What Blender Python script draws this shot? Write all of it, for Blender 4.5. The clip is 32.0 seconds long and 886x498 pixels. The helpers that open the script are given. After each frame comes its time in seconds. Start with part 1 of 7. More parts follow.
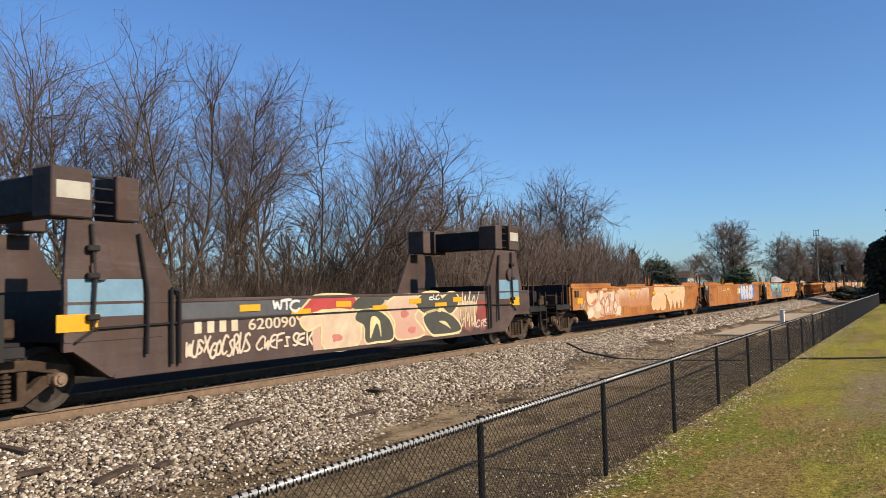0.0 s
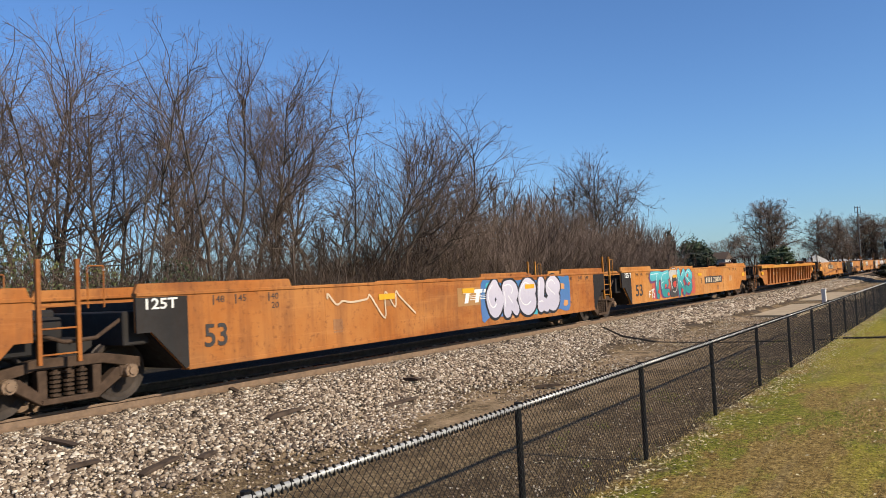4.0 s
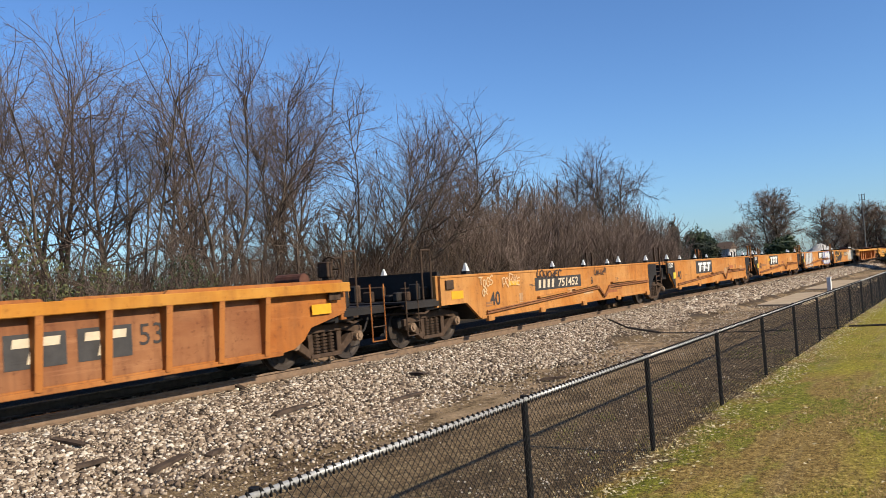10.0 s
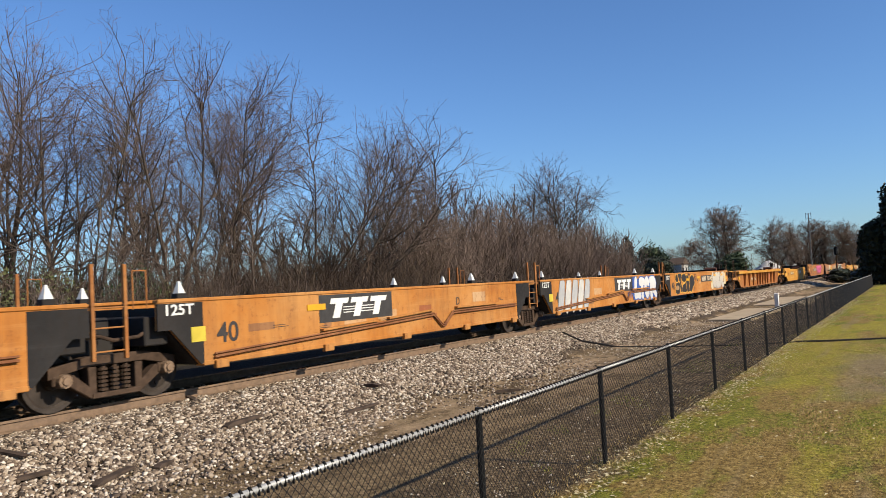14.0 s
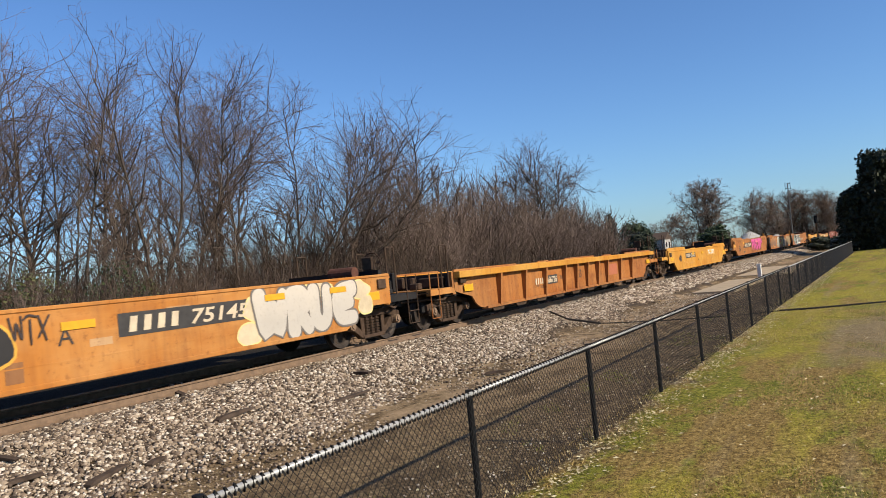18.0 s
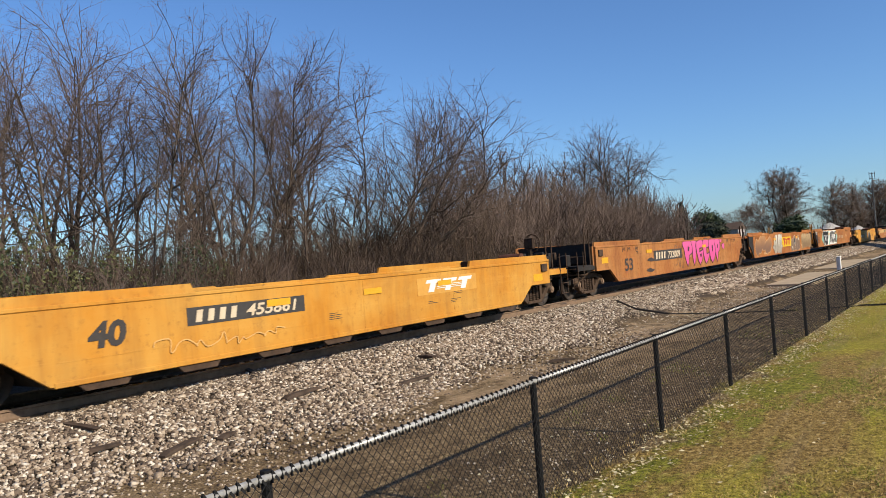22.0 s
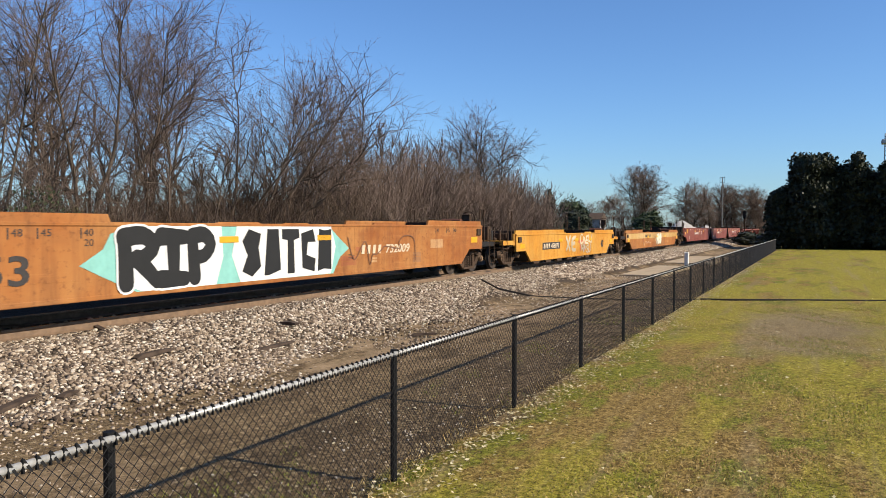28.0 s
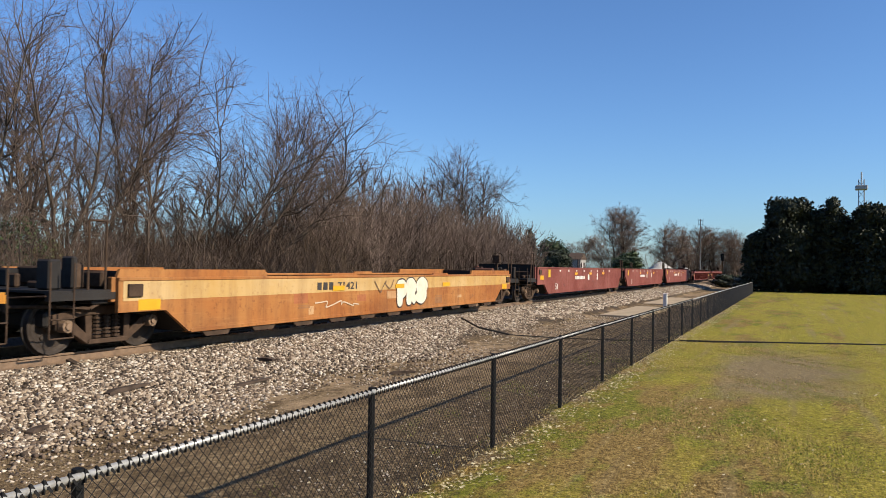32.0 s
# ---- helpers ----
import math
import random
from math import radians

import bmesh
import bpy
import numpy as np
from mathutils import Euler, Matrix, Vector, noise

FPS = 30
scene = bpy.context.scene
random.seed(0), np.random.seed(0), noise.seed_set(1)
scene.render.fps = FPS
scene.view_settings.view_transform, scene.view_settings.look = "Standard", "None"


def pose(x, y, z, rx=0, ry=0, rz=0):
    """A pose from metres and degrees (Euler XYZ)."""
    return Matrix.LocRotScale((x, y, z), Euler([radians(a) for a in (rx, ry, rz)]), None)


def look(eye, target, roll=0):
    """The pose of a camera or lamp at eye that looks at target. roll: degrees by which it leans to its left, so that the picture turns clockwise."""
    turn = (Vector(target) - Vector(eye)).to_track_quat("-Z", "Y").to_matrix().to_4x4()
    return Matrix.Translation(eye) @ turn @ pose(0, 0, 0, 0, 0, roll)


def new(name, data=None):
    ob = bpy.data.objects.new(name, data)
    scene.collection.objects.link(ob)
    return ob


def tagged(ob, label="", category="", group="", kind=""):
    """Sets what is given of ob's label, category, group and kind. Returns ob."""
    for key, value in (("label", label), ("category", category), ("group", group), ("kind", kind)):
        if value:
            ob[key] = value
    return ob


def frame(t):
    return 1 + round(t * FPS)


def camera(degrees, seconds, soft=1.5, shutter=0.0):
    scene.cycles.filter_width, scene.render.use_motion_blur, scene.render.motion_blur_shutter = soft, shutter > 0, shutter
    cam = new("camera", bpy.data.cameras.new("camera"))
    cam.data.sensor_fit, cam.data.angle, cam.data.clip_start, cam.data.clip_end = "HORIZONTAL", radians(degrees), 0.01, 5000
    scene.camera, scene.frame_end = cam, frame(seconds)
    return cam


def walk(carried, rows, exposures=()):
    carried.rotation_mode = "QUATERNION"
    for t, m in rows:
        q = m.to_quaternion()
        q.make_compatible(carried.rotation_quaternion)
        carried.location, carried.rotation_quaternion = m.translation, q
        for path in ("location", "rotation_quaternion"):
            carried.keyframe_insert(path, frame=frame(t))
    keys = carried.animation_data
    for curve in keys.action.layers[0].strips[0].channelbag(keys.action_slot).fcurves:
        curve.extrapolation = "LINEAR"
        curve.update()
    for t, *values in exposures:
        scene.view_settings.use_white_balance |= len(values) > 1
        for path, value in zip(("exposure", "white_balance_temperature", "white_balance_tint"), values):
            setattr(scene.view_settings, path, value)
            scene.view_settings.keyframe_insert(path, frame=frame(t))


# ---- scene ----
cam = camera(59.3, 32.0, soft=0.6, shutter=0.1)
PATH = [
    (0, pose(0, 0, 2.214, 93.25, 1.54, 31.47)),
    (0.5, pose(0, 0, 2.214, 92.80, 2.05, 31.55)),
    (1, pose(0, 0, 2.214, 92.42, 1.67, 31.46)),
    (1.5, pose(0, 0, 2.214, 92.57, 1.36, 32.20)),
    (2, pose(0, 0, 2.214, 92.58, 1.02, 33.18)),
    (2.5, pose(0, 0, 2.214, 92.52, 1.41, 33.14)),
    (3, pose(0, 0, 2.214, 92.57, 1.87, 33.46)),
    (3.5, pose(0, 0, 2.214, 92.68, 2.70, 34.16)),
    (5.5, pose(0, 0, 2.214, 91.37, 3.24, 33.03)),
    (6, pose(0, 0, 2.214, 91.08, 2.94, 32.78)),
    (6.5, pose(0, 0, 2.214, 90.76, 2.87, 32.51)),
    (7, pose(0, 0, 2.214, 90.57, 2.65, 32.23)),
    (7.5, pose(0, 0, 2.214, 90.45, 2.69, 32.04)),
    (8, pose(0, 0, 2.214, 90.37, 2.73, 31.91)),
    (8.5, pose(0, 0, 2.214, 90.39, 2.77, 32.06)),
    (9, pose(0, 0, 2.214, 90.92, 3.04, 33.15)),
    (9.5, pose(0, 0, 2.214, 91.50, 3.38, 33.96)),
    (10, pose(0, 0, 2.214, 92.05, 3.85, 34.32)),
    (10.5, pose(0, 0, 2.214, 92.33, 4.33, 33.81)),
    (11, pose(0, 0, 2.214, 92.25, 4.78, 33.23)),
    (11.5, pose(0, 0, 2.214, 91.73, 4.66, 32.70)),
    (12, pose(0, 0, 2.214, 90.67, 3.94, 30.54)),
    (12.5, pose(0, 0, 2.214, 90.30, 3.52, 29.16)),
    (13, pose(0, 0, 2.214, 90.27, 2.82, 29.46)),
    (13.5, pose(0, 0, 2.214, 91.64, 2.60, 30.94)),
    (14, pose(0, 0, 2.214, 92.71, 3.06, 31.12)),
    (14.5, pose(0, 0, 2.214, 93.27, 3.74, 30.05)),
    (16.5, pose(0, 0, 2.214, 93.37, 6.62, 29.77)),
    (17, pose(0, 0, 2.214, 92.70, 6.08, 29.40)),
    (17.5, pose(0, 0, 2.214, 92.22, 5.50, 30.05)),
    (18, pose(0, 0, 2.214, 91.48, 5.53, 30.04)),
    (18.5, pose(0, 0, 2.214, 91.60, 5.62, 30.82)),
    (19, pose(0, 0, 2.214, 92.11, 6.33, 32.13)),
    (19.5, pose(0, 0, 2.214, 91.83, 6.73, 33.49)),
    (20, pose(0, 0, 2.214, 91.28, 6.03, 34.10)),
    (20.5, pose(0, 0, 2.214, 90.90, 5.25, 34.02)),
    (21, pose(0, 0, 2.214, 90.46, 4.85, 33.51)),
    (21.5, pose(0, 0, 2.214, 90.08, 4.14, 33.98)),
    (22, pose(0, 0, 2.214, 90.84, 4.37, 34.90)),
    (22.5, pose(0, 0, 2.214, 90.84, 4.38, 35.52)),
    (23, pose(0, 0, 2.214, 90.82, 3.55, 36.20)),
    (23.5, pose(0, 0, 2.214, 90.10, 3.03, 35.34)),
    (24, pose(0, 0, 2.214, 89.57, 3.00, 34.91)),
    (24.5, pose(0, 0, 2.214, 89.93, 3.23, 36.09)),
    (26.5, pose(0, 0, 2.214, 88.88, 2.98, 31.82)),
    (27, pose(0, 0, 2.214, 87.98, 0.58, 29.64)),
    (27.5, pose(0, 0, 2.214, 88.52, -0.25, 27.77)),
    (28, pose(0, 0, 2.214, 88.42, -0.10, 25.42)),
    (28.5, pose(0, 0, 2.214, 88.19, 0.84, 24.83)),
    (29, pose(0, 0, 2.214, 88.57, 2.23, 24.16)),
    (29.5, pose(0, 0, 2.214, 88.87, 0.42, 23.37)),
    (30, pose(0, 0, 2.214, 90.99, 1.92, 26.07)),
    (30.5, pose(0, 0, 2.214, 92.48, 0.33, 26.74)),
    (31, pose(0, 0, 2.214, 91.98, 0.25, 26.06)),
    (31.5, pose(0, 0, 2.214, 91.97, -0.96, 24.40)),
    (32, pose(0, 0, 2.214, 91.21, -1.00, 23.99)),
]
# the phone's own small changes of exposure
walk(cam, PATH, [(0, 0.54), (3, 0.48), (6, 0.62), (9, 0.64), (12, 0.52), (20, 0.56), (23, 0.5), (24, 0.63), (28, 0.66), (32, 0.6)])
SKY, SUN = 0.083, 5.0
# broken tie pieces on the ballast: x, y, turn, length, width
DEBRIS = [(-9.78, 5.52, -1.41, 0.7, 0.09), (-8.97, 5.35, -0.31, 0.42, 0.09), (-8.48, 6.08, 0.29, 0.72, 0.1), (-8.44, 6.78, 0.3, 0.33, 0.1), (-9.06, 8.78, 0.01, 0.75, 0.13), (-8.5, 11.05, -0.1, 0.93, 0.1), (-9.25, 12.43, -1.63, 0.44, 0.14), (-7.21, 14.27, -1.12, 0.56, 0.12), (-10.78, 9.3, -1.93, 0.7, 0.08)]

TRACK_X, RAIL_Z = -11.75, 0.655      # track centre line, rail top
TRAIN = [(0, 0.0), (3, -28.35), (6, -56.6), (9, -85.05), (12, -113.5), (15, -142.0), (18, -169.95), (21, -198.3), (24, -226.7), (27, -255.2), (30, -283.65), (32, -302.5)]
MOVERS = []

# ---------- world and sun ----------
world = bpy.data.worlds.new("sky")
scene.world = world
world.use_nodes = True
wn = world.node_tree.nodes
wl = world.node_tree.links
sky = wn.new("ShaderNodeTexSky")
sky.sky_type = 'NISHITA'
sky.sun_disc = False
sky.sun_elevation = radians(31)
sky.sun_rotation = radians(89)
sky.air_density, sky.dust_density, sky.ozone_density = 1.0, 0.5, 2.0
wn["Background"].inputs[1].default_value = SKY
tone = wn.new("ShaderNodeMix")
tone.data_type, tone.blend_type = 'RGBA', 'MULTIPLY'
tone.inputs[0].default_value = 1.0
tone.inputs[7].default_value = (0.64, 0.9, 1.25, 1)
wl.new(sky.outputs[0], tone.inputs[6])
wl.new(tone.outputs[2], wn["Background"].inputs[0])
sun = new("sun", bpy.data.lights.new("sun", 'SUN'))
sun.data.energy, sun.data.angle, sun.data.color = SUN, radians(0.6), (1.0, 0.88, 0.7)
sun.matrix_world = look((60, 0.8, 36.2), (0, 0, 0))


# ---------- materials ----------
def nodes_of(name):
    m = bpy.data.materials.new(name)
    m.use_nodes = True
    return m, m.node_tree.nodes, m.node_tree.links


def ramp(n, l, fac, stops):
    r = n.new("ShaderNodeValToRGB")
    e = r.color_ramp.elements
    e[0].position, e[0].color = stops[0][0], (*stops[0][1], 1)
    e[1].position, e[1].color = stops[1][0], (*stops[1][1], 1)
    for p, c in stops[2:]:
        e.new(p).color = (*c, 1)
    l.new(fac, r.inputs[0])
    return r.outputs[0]


def tex_noise(n, l, scale, detail=4, rough=0.55, stretch=(1, 1, 1), vec=None):
    if vec is None:
        vec = n.new("ShaderNodeTexCoord").outputs["Object"]
    mp = n.new("ShaderNodeMapping")
    mp.inputs["Scale"].default_value = stretch
    l.new(vec, mp.inputs[0])
    t = n.new("ShaderNodeTexNoise")
    t.inputs["Scale"].default_value, t.inputs["Detail"].default_value, t.inputs["Roughness"].default_value = scale, detail, rough
    l.new(mp.outputs[0], t.inputs["Vector"])
    return t.outputs[0]


def mix(n, l, fac, a, b, kind='MIX'):
    m = n.new("ShaderNodeMix")
    m.data_type, m.blend_type = 'RGBA', kind
    for sock, v in ((m.inputs[0], fac), (m.inputs[6], a), (m.inputs[7], b)):
        if isinstance(v, (int, float)):
            sock.default_value = v
        elif isinstance(v, tuple):
            sock.default_value = (*v, 1)
        else:
            l.new(v, sock)
    return m.outputs[2]


def bump(n, l, h, strength, dist=0.01):
    b = n.new("ShaderNodeBump")
    b.inputs["Strength"].default_value, b.inputs["Distance"].default_value = strength, dist
    l.new(h, b.inputs["Height"])
    l.new(b.outputs[0], n["Principled BSDF"].inputs["Normal"])


DEPTH = 0.62      # overall depth of the colours in low winter sun


def finish(n, l, colour, rough=0.7, metal=0.0, spec=0.4):
    p = n["Principled BSDF"]
    if isinstance(colour, tuple):
        p.inputs["Base Color"].default_value = (*[v * DEPTH for v in colour], 1)
    else:
        l.new(mix(n, l, 1.0, colour, (DEPTH,) * 3, 'MULTIPLY'), p.inputs["Base Color"])
    if isinstance(rough, float):
        p.inputs["Roughness"].default_value = rough
    else:
        l.new(rough, p.inputs["Roughness"])
    p.inputs["Metallic"].default_value = metal
    p.inputs["Specular IOR Level"].default_value = spec


def paint(name, base, dirt=0.5, rust=(0.16, 0.055, 0.025), fade=(0.8, 0.5, 0.28), grime=(0.05, 0.04, 0.035)):
    """Weathered railway paint: faded patches, vertical rust runs, scuffed bands, road dirt."""
    m, n, l = nodes_of(name)
    faded = mix(n, l, ramp(n, l, tex_noise(n, l, 0.55, 6, 0.62), [(0.38, (0, 0, 0)), (0.62, (0.95,) * 3)]), base, fade)
    deep = tuple(v * k for v, k in zip(base, (0.72, 0.6, 0.55)))
    c = mix(n, l, ramp(n, l, tex_noise(n, l, 0.9, 6, 0.65, (1, 0.5, 1.6)), [(0.5, (0, 0, 0)), (0.68, (0.75 * min(1, dirt * 1.6),) * 3)]), faded, deep)
    streak = tex_noise(n, l, 2.2, 5, 0.65, (1, 1.6, 0.16))
    c = mix(n, l, ramp(n, l, streak, [(0.47, (0, 0, 0)), (0.72, (0.95 * dirt,) * 3)]), c, rust)
    scuff = tex_noise(n, l, 3.0, 6, 0.7, (1, 0.12, 2.2))
    c = mix(n, l, ramp(n, l, scuff, [(0.56, (0, 0, 0)), (0.7, (0.6 * dirt,) * 3)]), c, tuple(min(1, v * 1.25 + 0.03) for v in fade))
    spots = tex_noise(n, l, 9, 6, 0.7)
    c = mix(n, l, ramp(n, l, spots, [(0.56, (0, 0, 0)), (0.67, (0.95 * dirt,) * 3)]), c, rust)
    c = mix(n, l, ramp(n, l, tex_noise(n, l, 1.1, 6, 0.6, (1, 0.35, 1.4)), [(0.5, (0, 0, 0)), (0.8, (0.6 * dirt,) * 3)]), c, grime)
    finish(n, l, c, ramp(n, l, spots, [(0.3, (0.55,) * 3), (0.7, (0.8,) * 3)]), 0, 0.2)
    bump(n, l, spots, 0.14, 0.004)
    return m


def plain(name, base, rough=0.7, metal=0.0, vary=0.25, scale=6.0, spec=0.4, bumped=0.15):
    m, n, l = nodes_of(name)
    t = tex_noise(n, l, scale, 6, 0.65)
    lo = tuple(v * (1 - vary) for v in base)
    hi = tuple(min(1, v * (1 + vary)) for v in base)
    finish(n, l, ramp(n, l, t, [(0.3, lo), (0.7, hi)]), rough, metal, spec)
    bump(n, l, t, bumped, 0.006)
    return m


YELLOW = paint("paint_yellow_orange", (0.58, 0.225, 0.022), 0.4, fade=(0.64, 0.31, 0.055))
ORANGE = paint("paint_faded_orange", (0.44, 0.145, 0.027), 0.6, fade=(0.52, 0.215, 0.06))
ORANGE_D = paint("paint_orange", (0.57, 0.21, 0.035), 0.42, fade=(0.63, 0.3, 0.09))
BROWNED = paint("paint_browned_orange", (0.42, 0.15, 0.038), 0.55, fade=(0.5, 0.225, 0.07))
RUSTED = paint("paint_rusted_panel", (0.3, 0.115, 0.045), 0.75, fade=(0.4, 0.18, 0.075))
AMBER = paint("paint_amber", (0.64, 0.265, 0.024), 0.3, fade=(0.7, 0.37, 0.07))
PRIMERS = [paint("primer_pale", (0.6, 0.33, 0.14), 0.5, fade=(0.66, 0.42, 0.22)), paint("primer_red", (0.4, 0.125, 0.045), 0.5, fade=(0.46, 0.17, 0.07)), paint("primer_dull", (0.33, 0.15, 0.06), 0.5, fade=(0.4, 0.2, 0.09))]
TAN_TOP = paint("paint_tan", (0.6, 0.36, 0.11), 0.3, fade=(0.68, 0.47, 0.22))
OXIDE = paint("paint_oxide_red", (0.2, 0.045, 0.035), 0.35, fade=(0.3, 0.1, 0.08))
BROWN = paint("paint_dark_brown", (0.075, 0.05, 0.042), 0.5, rust=(0.1, 0.045, 0.026), fade=(0.13, 0.09, 0.08))
BLACKP = paint("paint_black", (0.017, 0.016, 0.016), 0.3, rust=(0.04, 0.024, 0.016), fade=(0.036, 0.032, 0.03))
STEEL = plain("dirty_steel", (0.082, 0.052, 0.035), 0.85, 0.0, 0.45, 5, 0.15)
RUSTY = plain("red_brown_rust", (0.13, 0.055, 0.036), 0.8, 0.0, 0.4, 6, 0.2)
WHEEL = plain("wheel_steel", (0.06, 0.045, 0.036), 0.65, 0.4, 0.4, 4)
RAILM = plain("rusty_rail", (0.23, 0.15, 0.095), 0.8, 0.0, 0.3, 7)
RAILTOP = plain("polished_rail_head", (0.45, 0.43, 0.41), 0.25, 1.0, 0.1, 12)
WOOD = plain("weathered_tie_wood", (0.085, 0.06, 0.045), 0.9, 0, 0.5, 4, 0.2, 0.5)
WHITE = plain("white_paint", (0.95, 0.92, 0.86), 0.6, 0, 0.1)
PALE = plain("pale_stencil", (0.74, 0.6, 0.42), 0.7, 0, 0.15)
STENCIL = plain("dark_stencil", (0.045, 0.038, 0.035), 0.7, 0, 0.3)
PANEL = plain("dark_number_panel", (0.05, 0.045, 0.042), 0.6, 0, 0.3)
REFLECT = plain("yellow_reflector_decal", (0.85, 0.43, 0.02), 0.4, 0, 0.1)
VINYL = plain("black_vinyl_coating", (0.013, 0.013, 0.014), 0.7, 0, 0.2, 20, 0.12, 0.05)
# top rail: pale base colour stands in for sun glints along it
GALV = plain("glint_pale_top_rail", (0.52, 0.51, 0.49), 0.4, 0.15, 0.3, 30, 0.6, 0.05)
CONCRETE = plain("concrete", (0.56, 0.44, 0.29), 0.9, 0, 0.2, 1.5, 0.2, 0.3)


def bark_material(name, dark, light):
    m, n, l = nodes_of(name)
    t = tex_noise(n, l, 1.3, 5, 0.6, (1, 1, 0.5))
    oi = n.new("ShaderNodeObjectInfo")
    c = ramp(n, l, t, [(0.3, dark), (0.72, light)])
    c = mix(n, l, ramp(n, l, oi.outputs["Random"], [(0, (0, 0, 0)), (1, (0.4,) * 3)]), c, (0.16, 0.11, 0.085))
    finish(n, l, c, 0.9, 0, 0.15)
    return m


BARK = bark_material("grey_brown_bark", (0.028, 0.021, 0.016), (0.21, 0.165, 0.125))
TWIG = bark_material("bare_twigs", (0.075, 0.053, 0.044), (0.33, 0.245, 0.2))
BRUSH = bark_material("brown_brush", (0.024, 0.017, 0.012), (0.14, 0.098, 0.066))
RUSSET = bark_material("russet_twigs", (0.095, 0.07, 0.057), (0.4, 0.29, 0.23))


def leafy(name, lo, hi):
    m, n, l = nodes_of(name)
    g = n.new("ShaderNodeNewGeometry")
    finish(n, l, ramp(n, l, g.outputs["Random Per Island"], [(0, lo), (1, hi)]), 0.6, 0, 0.3)
    return m


DARKLEAF = leafy("dark_evergreen_leaves", (0.012, 0.018, 0.009), (0.045, 0.056, 0.027))
GREENLEAF = leafy("green_leaves", (0.03, 0.05, 0.02), (0.09, 0.12, 0.045))
OLIVELEAF = leafy("olive_leaves", (0.05, 0.055, 0.02), (0.16, 0.165, 0.055))
DRYLEAF = leafy("fallen_leaves", (0.45, 0.35, 0.17), (1.0, 0.88, 0.55))
STRAW = leafy("straw_coloured_blades", (0.25, 0.16, 0.05), (0.9, 0.65, 0.26))
CLOVER = leafy("green_lawn_weeds", (0.1, 0.14, 0.015), (0.48, 0.5, 0.06))


def stones_material():
    m, n, l = nodes_of("ballast_stone")
    g = n.new("ShaderNodeNewGeometry")
    c = ramp(n, l, g.outputs["Random Per Island"], [(0.0, (0.035, 0.026, 0.02)), (0.22, (0.16, 0.115, 0.085)), (0.5, (0.36, 0.27, 0.19)), (0.78, (0.6, 0.485, 0.36)), (1.0, (0.98, 0.88, 0.74))])
    t = tex_noise(n, l, 25, 4)
    c = mix(n, l, ramp(n, l, t, [(0.4, (0, 0, 0)), (0.8, (0.5,) * 3)]), c, (0.2, 0.15, 0.11))
    finish(n, l, c, 0.9, 0, 0.2)
    bump(n, l, t, 0.4, 0.01)
    return m


STONE = stones_material()


